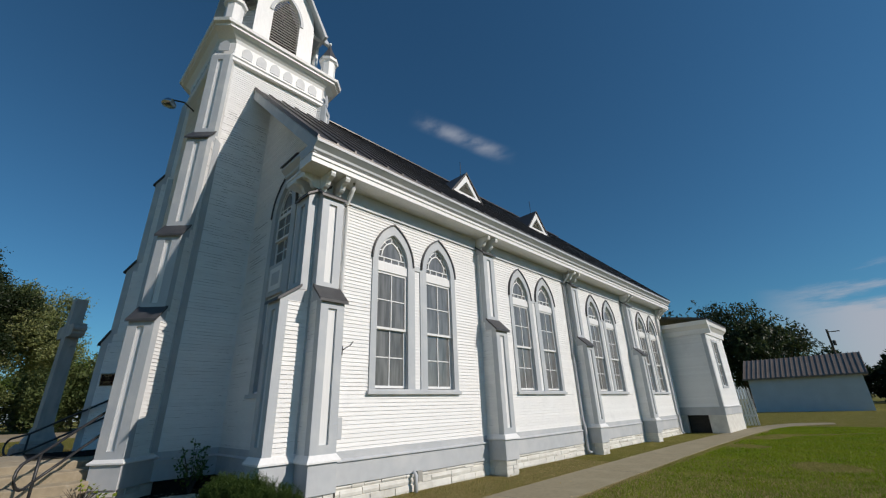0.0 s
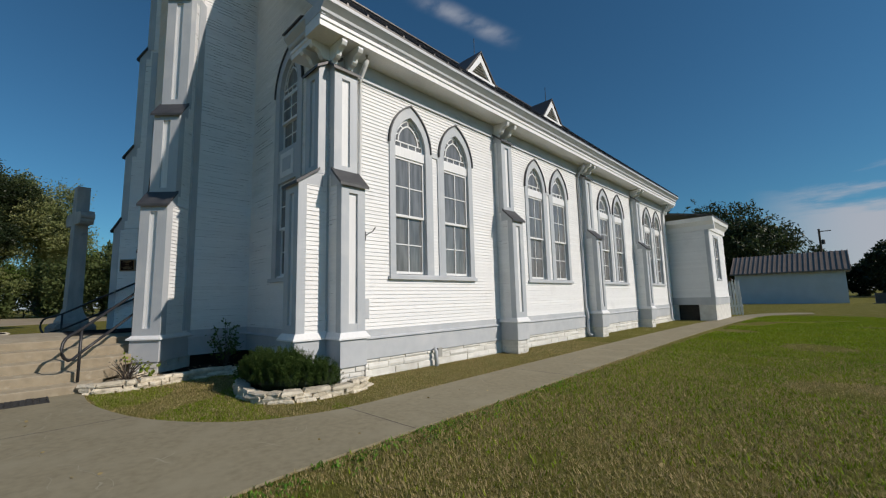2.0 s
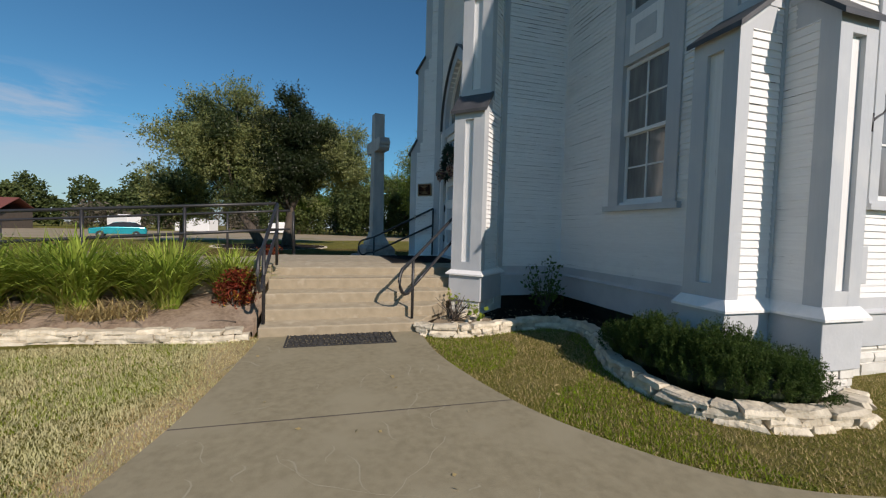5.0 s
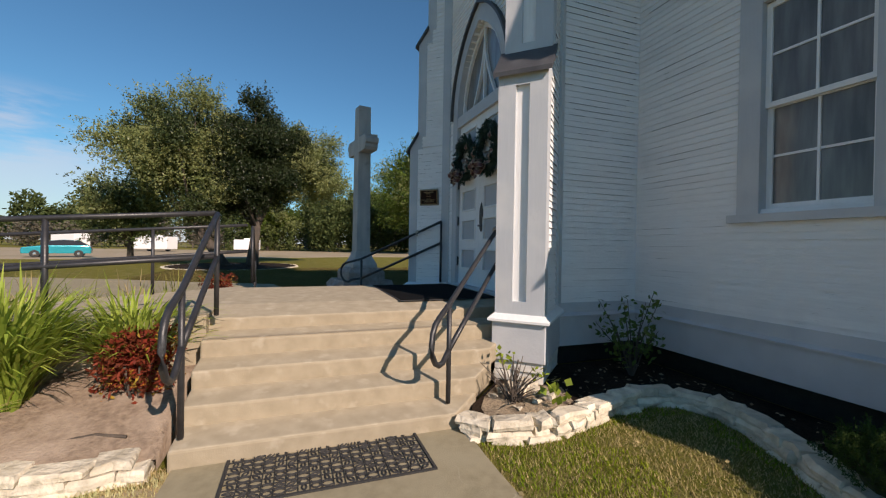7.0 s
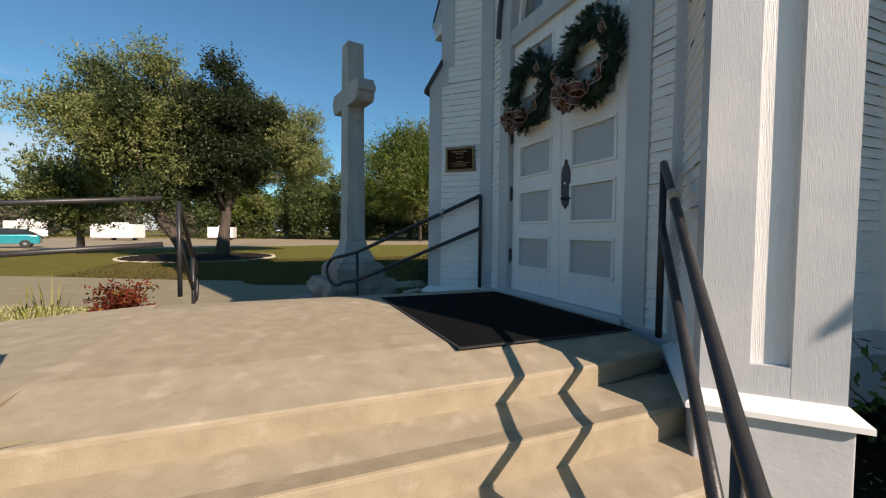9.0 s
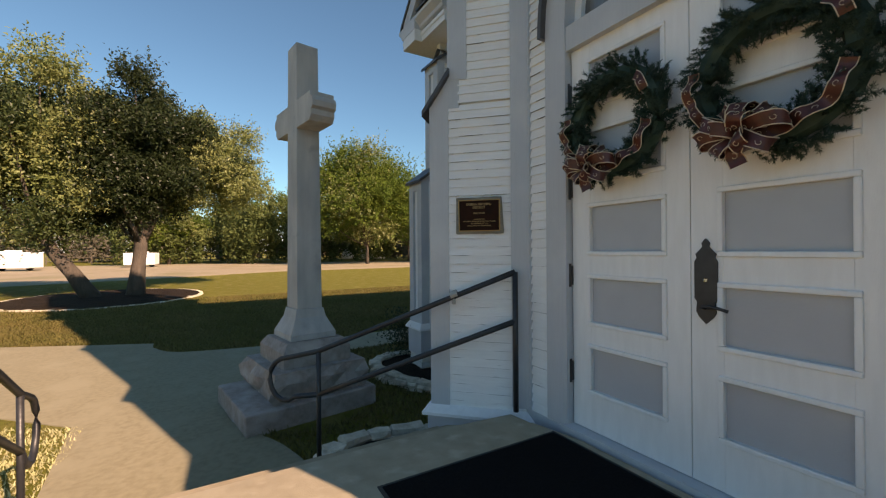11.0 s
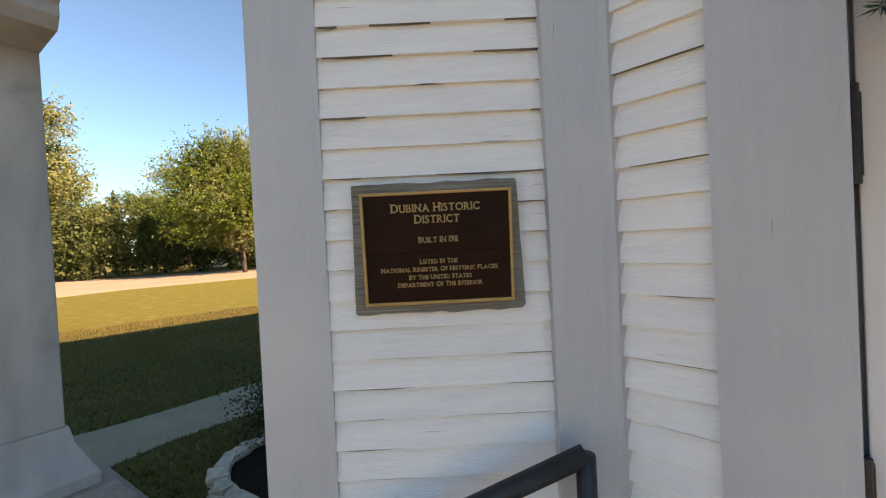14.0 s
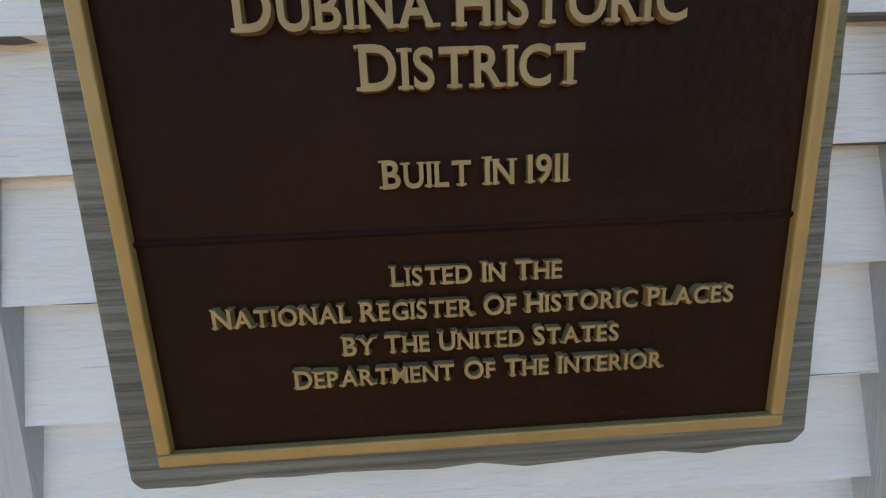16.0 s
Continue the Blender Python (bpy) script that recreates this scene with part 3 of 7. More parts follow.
def pair_window(m, c):
    """Two tall lancets under pointed hoods with a panelled mullion between."""
    W, WO, SP, HI, HO, Z = 0.43, 0.575, 4.62, 0.68, 0.92, 1.90
    s = Geo(m)
    s.box(c - 1.33, -0.14, 1.80, c + 1.33, 0.085, 1.865)
    s.box(c - 1.30, -0.14, 1.865, c + 1.30, 0.05, 1.90)
    win = part("window", s, M["grey_h"], church, "tall paired lancet window with grey casing and white sashes")
    for k in (-0.72, 0.72):
        casing(win, m, c + k, W, WO, Z, SP, HI, HO)
    for k in (-1, 1):
        g = Geo(m)
        p, q = sorted((c + k * 0.146, c + k * 0.085))
        g.box(p, -0.02, Z, q, 0.038, SP)
        part("mullion_board", g, M["grey"], win)
    g = Geo(m)
    g.box(c - 0.085, -0.02, SP - 0.06, c + 0.085, 0.037, SP + 0.06)
    part("mullion_block", g, M["grey"], win)
    p = Geo(m)
    p.box(c - 0.085, -0.02, Z, c + 0.085, 0.012, SP - 0.06)
    part("mullion_panel", p, M["white_trim"], win, "white recessed mullion panel")
    for k in (-0.72, 0.72):
        sash(win, m, c + k, W - 0.002, 1.92, 3.14, -0.085)
        sash(win, m, c + k, W - 0.002, 3.10, 4.38, -0.045)
        t = Geo(m)
        t.box(c + k - W + 0.001, -0.12, 4.38, c + k + W - 0.001, 0.0, 4.575)
        part("transom", t, M["white_trim"], win)
        arch_light(win, m, c + k, W - 0.002, SP, HI - 0.003, -0.06)


def pair_holes(c):
    W, SP, H = 0.46, 4.62, 0.72

    def hole(k):
        return lambda z: (c + k - (W if z < SP else arch_width(W, H, z - SP)), c + k + (W if z < SP else arch_width(W, H, z - SP))) if 1.85 < z < SP + H else None
    return [hole(-0.72), hole(0.72)]


WIN_Y = [6.17, 11.18, 16.20, 21.25]
BUT_Y = [3.70, 8.68, 13.70, 18.72]
east = frame_of((NE_X, 0, 0), (0, 1, 0), (1, 0, 0))
g = Geo(east)
courses(g, Y0 - 0.12, Y1, 0.84, 6.05, [h for c in WIN_Y for h in pair_holes(c)])
wall_e = part("wall", g, M["white"], church, "white lapped clapboard nave wall")
base_band(church, east, Y0 - 0.03, Y1)
footing(church, east, Y0, Y1)
for c in WIN_Y:
    pair_window(east, c)

west = frame_of((NW_X, 0, 0), (0, 1, 0), (-1, 0, 0))
g = Geo(west)
courses(g, Y0 - 0.12, Y1, 0.84, 6.05)
part("wall", g, M["white"], church)
base_band(church, west, Y0, Y1)
footing(church, west, Y0, Y1)
north = frame_of((0, Y1, 0), (1, 0, 0), (0, 1, 0))
g = Geo(north)
g.prism([(NW_X, -0.12, 0), (NE_X, -0.12, 0), (NE_X, -0.12, 6.1), (XC, -0.12, 11.9), (NW_X, -0.12, 6.1)], (0, 0.1, 0))
part("wall", g, M["white"], church)
g = Geo()
g.box(NW_X + 0.1, Y0 + 0.1, 0.80, NE_X - 0.1, Y1 - 0.1, 0.90)
part("interior_floor", g, M["inside"], church)

# south gable wall, both sides of the tower
south = frame_of((0, Y0, 0), (1, 0, 0), (0, -1, 0))
FW_C, FW_W = -8.66, 0.42


def front_holes(c):
    def low(z):
        return (c - 0.45, c + 0.45) if 1.93 < z < 3.97 else None

    def up(z):
        if not 4.66 < z < 6.74:
            return None
        w = 0.45 if z < 5.98 else arch_width(0.45, 0.76, z - 5.98)
        return (c - w, c + w)
    return [low, up]


def front_window(c):
    """A sash window, a panel over it, and a pointed sash above, in one grey casing."""
    m = south
    s = Geo(m)
    s.box(c - 0.70, -0.14, 1.82, c + 0.70, 0.085, 1.90)
    win = part("window", s, M["grey_h"], church, "tall front window in two tiers with grey casing")
    casing(win, m, c, FW_W, 0.63, 1.9, 5.98, 0.72, 0.98)
    g = Geo(m)
    g.box(c - FW_W + 0.001, -0.02, 3.95, c + FW_W - 0.001, 0.03, 4.68)
    part("spandrel", g, M["grey"], win)
    p = Geo(m)
    p.box(c - 0.30, 0.02, 4.05, c + 0.30, 0.045, 4.58)
    part("panel", p, M["white_trim"], win, "white panel board")
    q = Geo(m)
    q.box(c - 0.19, 0.03, 4.17, c + 0.19, 0.05, 4.46)
    part("panel_inset", q, M["grey"], win)
    sash(win, m, c, FW_W - 0.002, 1.95, 2.97, -0.085)
    sash(win, m, c, FW_W - 0.002, 2.93, 3.94, -0.045)
    sash(win, m, c, FW_W - 0.002, 4.68, 5.34, -0.085)
    sash(win, m, c, FW_W - 0.002, 5.30, 5.93, -0.045)
    arch_light(win, m, c, FW_W - 0.002, 5.98, 0.717, -0.06)


for side in (1, -1):
    a, b = (TE, NE_X) if side > 0 else (NW_X, TW)
    c = FW_C if side > 0 else 2 * XC - FW_C
    g = Geo(south)
    courses(g, a, b, 0.84, 10.6, front_holes(c), top=lambda z: (XC - (RIDGE - 0.1 - z) / SLOPE, XC + (RIDGE - 0.1 - z) / SLOPE))
    part("wall", g, M["white"], church, "white clapboard gable wall in shade")
    base_band(church, south, a, b)
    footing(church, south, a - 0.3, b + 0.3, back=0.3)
    front_window(c)
    # long runs here also draw the shadow line under each lap
    lap_lines(church, south, a, b, 0.84, 6.4, 40 + side, 0.85, [(lambda z, c=c: (c - 0.66, c + 0.66))], wide=0.0026, runs=(0.3, 1.6))


# ---- buttresses ----
def buttress(corner, out, stages, width=0.46, cap_rise=0.26, top_rise=0.3, boards_apart=False, edge=0.15, top_cap=True, label="grey and white stepped wooden buttress with dark caps", band=True, rim=0.145, cap_z=(0.77, 0.885)):
    """Stepped buttress. stages: (z0, z1, reach). White clapboard sides, grey front boards round a white strip, dark sloping caps."""
    n = Vector((out[0], out[1], 0)).normalized()
    d = Vector((-n.y, n.x, 0))
    m = frame_of(corner, d, n)
    h = width / 2
    but = None
    for z0, z1, p in stages:
        g = Geo(m)
        g.box(-h + 0.03, -0.5, z0 - 0.02, h - 0.03, p - 0.1, z1 + 0.12)
        if but is None:
            but = part("buttress", g, M["white"], church, label)
        else:
            part("upper_stage", g, M["white"], but)
    prof = [(-0.45, stages[0][0])]
    for i, (z0, z1, p) in enumerate(stages):
        nxt = stages[i + 1][2] if i + 1 < len(stages) else -0.1
        rise = (cap_rise if i + 1 < len(stages) else top_rise)
        c, pn = Geo(m), Geo(m)
        for s in (-1, 1):
            # an L-shaped edge board round the front corner
            f = Geo(m)
            e, q = s * (h + 0.006), s * (h - rim)
            f.prism([(e, p - edge, z0), (e, p, z0), (q, p, z0), (q, p - 0.06, z0), (s * (h - 0.02), p - 0.06, z0), (s * (h - 0.02), p - edge, z0)], (0, 0, z1 + 0.01 - z0))
            part("edge_board", f, M["grey"], but, "grey painted edge board")
        for za, zb in ((z1 - 0.16, z1), (z0, z0 + 0.16)):
            f = Geo(m)
            f.box(-h + rim, p - 0.06, za, h - rim, p - 0.001, zb)
            part("cross_board", f, M["grey"], but)
        pn.box(-h + rim, p - 0.09, z0 + 0.16, h - rim, p - 0.042, z1 - 0.16)
        part("panel", pn, M["white_v"], but, "white recessed strip panel")
        # sloping cap with a turned-down lip
        o = 0.055
        run = p - nxt
        c.prism([(-h - o, nxt - 0.02, z1 + rise), (-h - o, p + o, z1 - o * rise / run), (-h - o, p + o, z1 - o * rise / run + 0.05), (-h - o, nxt - 0.02, z1 + rise + 0.055)], (width + 2 * o, 0, 0))
        if i + 1 == len(stages) and not top_cap:
            c = None
        else:
            part("cap", c, M["cap"], but, "dark grey sloping weather cap")
        # side cheeks under the cap
        for s in (-1, 1):
            k = Geo(m)
            a = s * h - (0.0 if s < 0 else 0.025)
            k.prism([(a, max(nxt, -0.05) - 0.1, z1 - 0.02), (a, p, z1 - 0.02), (a, p, z1), (a, max(nxt, -0.1), z1 + rise), (a, max(nxt, -0.05) - 0.1, z1 + rise)], (0.025, 0, 0))
            part("cheek", k, M["grey"], but)
        if i + 1 < len(stages):
            for s in (-1, 1):
                gs = Geo(frame_of(m @ Vector((s * (h - 0.012), 0, 0)), n, d * s))
                courses(gs, -0.42, nxt - 0.09, z1 + 0.02, stages[i + 1][0], thick=0.02)
                tagged(part("side_siding", gs, M["white"], but), kind="stuff")
        for s in (-1, 1):
            ms = frame_of(m @ Vector((s * (h - 0.012), 0, 0)), n, d * s)
            if boards_apart and i == 0 and s == boards_apart:
                boards(but, M["white"], ms, -0.42, p - edge, z0, z1)
            else:
                gs = Geo(ms)
                courses(gs, -0.42, p - edge, z0, z1 + 0.02, thick=0.02)
                tagged(part("side_siding", gs, M["white"], but), kind="stuff")
                lap_lines(but, ms, -0.1, p - edge, z0, z1, int(z1 * 31 + s), 0.3, wide=0.002)
    if band:
        p = stages[0][2]
        b = Geo(m)
        b.box(-h - 0.028, -0.4, BAND0, h + 0.028, p + 0.028, cap_z[0])
        part("plinth", b, M["grey_h"], but, bevel=0.008)
        t = Geo(m)
        a = [(-h - 0.068, p + 0.068), (h + 0.068, p + 0.068), (h + 0.068, -0.4), (-h - 0.068, -0.4)]
        q = [(-h - 0.01, p + 0.01), (h + 0.01, p + 0.01), (h + 0.01, -0.4), (-h - 0.01, -0.4)]
        zl, zh = cap_z
        t.face_set([(x, y, zl) for x, y in a] + [(x, y, zl + 0.025) for x, y in a] + [(x, y, zh) for x, y in q],
                   [(3, 2, 1, 0)] + [(i, (i + 1) % 4, 4 + (i + 1) % 4, 4 + i) for i in range(4)] + [(4 + i, 4 + (i + 1) % 4, 8 + (i + 1) % 4, 8 + i) for i in range(4)] + [(8, 9, 10, 11)])
        part("plinth_cap", t, M["white_trim"], but, "white sloping plinth moulding")
        # painted stones under the plinth, in uneven courses
        rs_b = random.Random(int(abs(corner[0] * 31 + corner[1] * 17)))
        st = Geo(m)
        st.box(-h + 0.02, -0.4, -0.2, h - 0.02, p - 0.03, BAND0)
        stones = part("plinth_stone", st, M["found"], but, "white painted stone footing")
        z = -0.06
        while z < BAND0 - 0.01:
            zt = min(BAND0, z + rs_b.uniform(0.07, 0.12))
            if BAND0 - zt < 0.04:
                zt = BAND0
            for fm, u0, u1 in ((m @ Matrix.Translation((0, p - 0.012, 0)), -h, h), (frame_of(m @ Vector((h - 0.012, 0, 0)), n, d), -0.3, p), (frame_of(m @ Vector((-h + 0.012, 0, 0)), n, -d), -0.3, p)):
                u = u0
                while u < u1 - 0.01:
                    w = min(rs_b.uniform(0.14, 0.32), u1 - u)
                    if u1 - u - w < 0.08:
                        w = u1 - u
                    q, r = rs_b.uniform(-0.006, 0.016), rs_b.uniform(-0.004, 0.008)
                    sg = Geo(fm)
                    sg.prism([(u + 0.004, -0.05, z + 0.004), (u + 0.004, q, z + 0.006), (u + 0.004, q + r, (z + zt) / 2), (u + 0.004, q - 0.003, zt - 0.008), (u + 0.004, -0.05, zt - 0.004)], (w - 0.008, 0, 0))
                    part("stone", sg, M["found"], stones)
                    u += w
            z = zt
    return but


SIDE = [(0.86, 3.38, 0.52), (3.60, 5.55, 0.27)]
for y in BUT_Y:
    buttress((NE_X, y, 0), (1, 0), SIDE)
    buttress((NW_X, y, 0), (-1, 0), SIDE)
FRONT = [(0.86, 3.38, 0.68), (3.60, 5.55, 0.34)]
buttress((-7.02, Y0, 0), (0, -1), FRONT)
buttress((2 * XC + 7.02, Y0, 0), (0, -1), FRONT)
TOWER = [(0.80, 3.42, 0.645), (3.64, 5.42, 0.43), (5.66, 8.25, 0.24), (8.5, 11.25, 0.05)]
buttress((TE, TS, 0), (1, -1), TOWER, width=0.52, boards_apart=1, edge=0.17, top_cap=False, rim=0.185, cap_z=(0.745, 0.825))
buttress((TW, TS, 0), (-1, -1), [(0.80, 3.42, 0.595)] + TOWER[1:], width=0.52, boards_apart=1, edge=0.17, top_cap=False, rim=0.185, cap_z=(0.745, 0.825))
UPPER = [(8.5, 11.25, 0.05)]
buttress((TE, TN, 0), (1, 1), UPPER, width=0.52, band=False, top_cap=False)
buttress((TW, TN, 0), (-1, 1), UPPER, width=0.52, band=False, top_cap=False)

# ---- nave roof and cornice ----
EAVE_X = -6.20


def roof_slab(side):
    s = side
    ex = XC + s * (EAVE_X - XC)
    g = Geo()
    z_e = roof_z(EAVE_X)
    ya, yb = 3.02, Y1 + 0.3
    g.prism([(ex, ya, z_e), (XC, ya, RIDGE), (XC, ya, RIDGE + 0.07), (ex, ya, z_e + 0.07)], (0, yb - ya, 0))
    slab_ob = part("roof", g, M["roof"], church, "dark standing seam metal roof")
    k = int((yb - ya) / 0.42)
    for i in range(k + 1):
        y = ya + 0.03 + i * (yb - ya - 0.06) / k
        g = Geo()
        g.prism([(ex, y - 0.02, z_e + 0.07), (XC, y - 0.02, RIDGE + 0.07), (XC, y - 0.02, RIDGE + 0.115), (ex, y - 0.02, z_e + 0.115)], (0, 0.04, 0))
        part("seam", g, M["roof"], slab_ob)


for s in (1, -1):
    roof_slab(s)
g = Geo()
g.prism([(XC - 0.22, 3.0, RIDGE - 0.06), (XC, 3.0, RIDGE + 0.1), (XC + 0.22, 3.0, RIDGE - 0.06), (XC + 0.22, 3.0, RIDGE - 0.01), (XC, 3.0, RIDGE + 0.17), (XC - 0.22, 3.0, RIDGE - 0.01)], (0, Y1 + 0.3 - 3.0, 0))
part("ridge_cap", g, M["roof"], church, "dark metal ridge cap")

CORN = [(0.02, 6.03), (0.52, 6.03), (0.52, 6.13), (0.545, 6.14), (0.545, 6.20), (0.50, 6.215), (0.50, 6.24), (0.02, 6.24)]
GUTTER = [(0.02, 6.243), (0.55, 6.243), (0.58, 6.26), (0.59, 6.31), (0.66, 6.37), (0.70, 6.40), (0.70, 6.46), (0.02, 6.46)]
for s in (1, -1):
    X = NE_X if s > 0 else NW_X
    g = Geo()
    g.prism([(X + s * a, 3.02, z) for a, z in CORN], (0, Y1 + 0.2 - 3.02, 0))
    g.prism([(X + s * 0.019, Y0 - a * 0.84, z) for a, z in CORN], (-s * 0.85, 0, 0))
    part("cornice", g, M["white_trim"], church, "white moulded eaves cornice with box return")
    g = Geo()
    g.prism([(X + s * a, 3.012, z) for a, z in GUTTER], (0, Y1 + 0.21 - 3.012, 0))
    g.prism([(X + s * 0.017, Y0 - a * 0.84, z) for a, z in GUTTER], (-s * 0.86, 0, 0))
    part("gutter", g, M["grey_h"], church, "grey moulded eaves gutter")
    t = Geo()
    a, b = sorted((X - s * 0.85, X - s * 0.1))
    t.prism([(a, 2.98, 6.47), (a, Y0 + 0.05, 6.75), (a, Y0 + 0.05, 6.79), (a, 2.98, 6.50)], (b - a, 0, 0))
    part("return_roof", t, M["roof"], church)
    g = Geo(east if s > 0 else west)
    g.box(Y0 - 0.03, -0.05, 5.70, Y1, 0.03, 6.04)
    g.box(Y0 - 0.03, -0.05, 5.67, Y1, 0.055, 5.72)
    part("frieze", g, M["grey_h"], church, "grey frieze board under the eaves")
    # rake boards up the gable, with a scalloped edge
    r = Geo()
    x_lo, x_hi = X + s * 0.55, XC + s * 1.4
    zf = lambda x: RIDGE - SLOPE * abs(x - XC)
    r.prism([(x_lo, 3.04, zf(x_lo) - 0.02), (x_hi, 3.04, zf(x_hi) - 0.02), (x_hi, 3.04, zf(x_hi) - 0.34), (x_lo, 3.04, zf(x_lo) - 0.34)], (0, 0.06, 0))
    r.prism([(x_lo, 3.10, zf(x_lo) - 0.10), (x_hi, 3.10, zf(x_hi) - 0.10), (x_hi, 3.10, zf(x_hi) - 0.14), (x_lo, 3.10, zf(x_lo) - 0.14)], (0, 0.5, 0))
    part("rake_board", r, M["grey"], church, "grey rake board along the gable roof edge")
    for i in range(26):
        x = x_lo - s * (0.75 + i * (abs(x_lo - x_hi) - 0.75) / 26)
        q = Geo()
        z = zf(x) - 0.36
        q.prism([(x + 0.05, 3.52, z + 0.14), (x - 0.05, 3.52, z + 0.14), (x - 0.055, 3.52, z), (x, 3.52, z - 0.06), (x + 0.055, 3.52, z)], (0, 0.06, 0))
        part("scallop", q, M["grey"], church)


def bracket(x, y, out):
    """A scrolled eaves bracket standing out from the wall."""
    n = Vector((out[0], out[1], 0))
    m = frame_of((x, y, 0), Vector((-n.y, n.x, 0)), n)
    g = Geo(m)
    prof = [(0.0, 6.03), (0.46, 6.03), (0.475, 5.97), (0.44, 5.91), (0.36, 5.90), (0.30, 5.86), (0.27, 5.79), (0.22, 5.75), (0.15, 5.755), (0.12, 5.70), (0.125, 5.62), (0.07, 5.57), (0.0, 5.56)]
    g.prism([(-0.055, a, z) for a, z in prof], (0.11, 0, 0))
    part("bracket", g, M["white_trim"], church, "white scrolled eaves bracket", bevel=0.012)


for y in BUT_Y + [Y1 - 0.25]:
    for k in (-0.17, 0.17):
        bracket(NE_X + 0.02, y + k, (1, 0))
for x in (-7.19, -6.85):
    bracket(x, Y0 - 0.02, (0, -1))


def downspout(x, y, z1=6.05, lean=0.32):
    g = Geo()
    g.tube([(x + lean, y, z1), (x + lean, y, z1 - 0.12), (x + lean * 0.8, y, z1 - 0.2), (x + 0.08, y, z1 - 0.42), (x + 0.055, y, z1 - 0.52), (x + 0.055, y, 1.0), (x + 0.1, y, 0.8), (x + 0.1, y, 0.12), (x + 0.2, y, 0.06)], 0.048, 10)
    part("downspout", g, M["white_trim"] if y < 5 else M["grey_h"], church, "round painted rainwater downspout", smooth=True)


downspout(NE_X, 4.12)
downspout(NE_X, 13.32)
downspout(NE_X, 22.95)
g = Geo()
g.tube([(-6.79, 3.47, 5.6), (-6.79, 3.455, 0.9)], 0.02, 8)
part("corner_bead", g, M["grey"], church)


def dormer(y, x_face=-8.9):
    """Small triangular louvred dormer on the roof slope."""
    zb = roof_z(x_face)
    hw, hh = 0.76, 0.98
    g = Geo()
    back = x_face - hh / SLOPE - 0.15
    for s in (-1, 1):
        g.prism([(x_face + 0.12, y + s * (hw + 0.14), zb - 0.09), (x_face + 0.12, y, zb + hh + 0.05), (x_face + 0.12, y, zb + hh + 0.11), (x_face + 0.12, y + s * (hw + 0.18), zb - 0.05)], (back - x_face - 0.12, 0, 0))
    dm = part("dormer", g, M["roof"], church, "small triangular louvred roof dormer")
    f = Geo()
    for s in (-1, 1):
        f.prism([(x_face, y + s * hw, zb), (x_face, y, zb + hh), (x_face, y, zb + hh - 0.3), (x_face, y + s * (hw - 0.24), zb + 0.1), (x_face, y + s * (hw - 0.24), zb)], (0.08, 0, 0))
    f.box(x_face, y - hw, zb - 0.05, x_face + 0.1, y + hw, zb + 0.1)
    part("gable_board", f, M["white_trim"], dm)
    f = Geo()
    f.prism([(x_face - 0.06, y - hw, zb), (x_face - 0.06, y, zb + hh), (x_face - 0.06, y + hw, zb)], (0.03, 0, 0))
    part("gable_back", f, M["louver"], dm)
    for i in range(6):
        z = zb + 0.13 + i * 0.1
        w = max(0.04, (hw - 0.24) * (1 - (z - zb - 0.1) / (hh - 0.4)))
        q = Geo()
        q.prism([(x_face - 0.03, y - w, z + 0.06), (x_face + 0.05, y - w, z), (x_face + 0.055, y - w, z + 0.015), (x_face - 0.025, y - w, z + 0.075)], (0, 2 * w, 0))
        part("slat", q, M["louver"], dm)
    r = Geo()
    r.tube([(x_face - 0.2, y, zb + hh), (x_face - 0.2, y, zb + hh + 0.75)], 0.012, 6)
    part("lightning_rod", r, M["iron"], dm)


dormer(10.58)
dormer(15.57)

# ---- tower ----
t_east = frame_of((TE, 0, 0), (0, 1, 0), (1, 0, 0))
t_west = frame_of((TW, 0, 0), (0, 1, 0), (-1, 0, 0))
t_south = frame_of((0, TS, 0), (1, 0, 0), (0, -1, 0))
t_north = frame_of((0, TN, 0), (1, 0, 0), (0, 1, 0))
TTOP = 11.3
for m, lbl in ((t_east, "white clapboard tower wall"), (t_west, "")):
    g = Geo(m)
    courses(g, TS + 0.0, TN, 0.84, TTOP)
    part("wall", g, M["white"], church, lbl)
    # cracks, and lap shadow drawn as dark runs
    lap_lines(church, m, TS + 0.3, Y0 - 0.05, 0.84, 9.6, 77, 0.85, wide=0.003, runs=(0.2, 1.0))
    base_band(church, m, TS, Y0)
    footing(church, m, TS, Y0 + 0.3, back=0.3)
g = Geo(t_north)
courses(g, TW, TE, 6.0, TTOP)
part("wall", g, M["white"], church)

D_L, D_R, D_B, D_T = -13.09, -11.41, 0.89, 3.62
A_SP, A_H, A_W = 3.80, 1.30, 0.84


def door_hole(z):
    if z < D_B - 0.02:
        return None
    if z < A_SP:
        return (D_L - 0.02, D_R + 0.02)
    if z < A_SP + A_H:
        w = arch_width(A_W + 0.02, A_H, z - A_SP)
        return (XC - w, XC + w)
    return None


g = Geo(t_south)
courses(g, TW, TE, 4.6, TTOP, [door_hole])
w_s = part("wall", g, M["white"], church, "white clapboard tower front")
boards(w_s, M["white"], t_south, TW + 0.34, TE - 0.34, 0.86, 4.6, [door_hole], thick=0.12)
base_band(church, t_south, TW, TE)

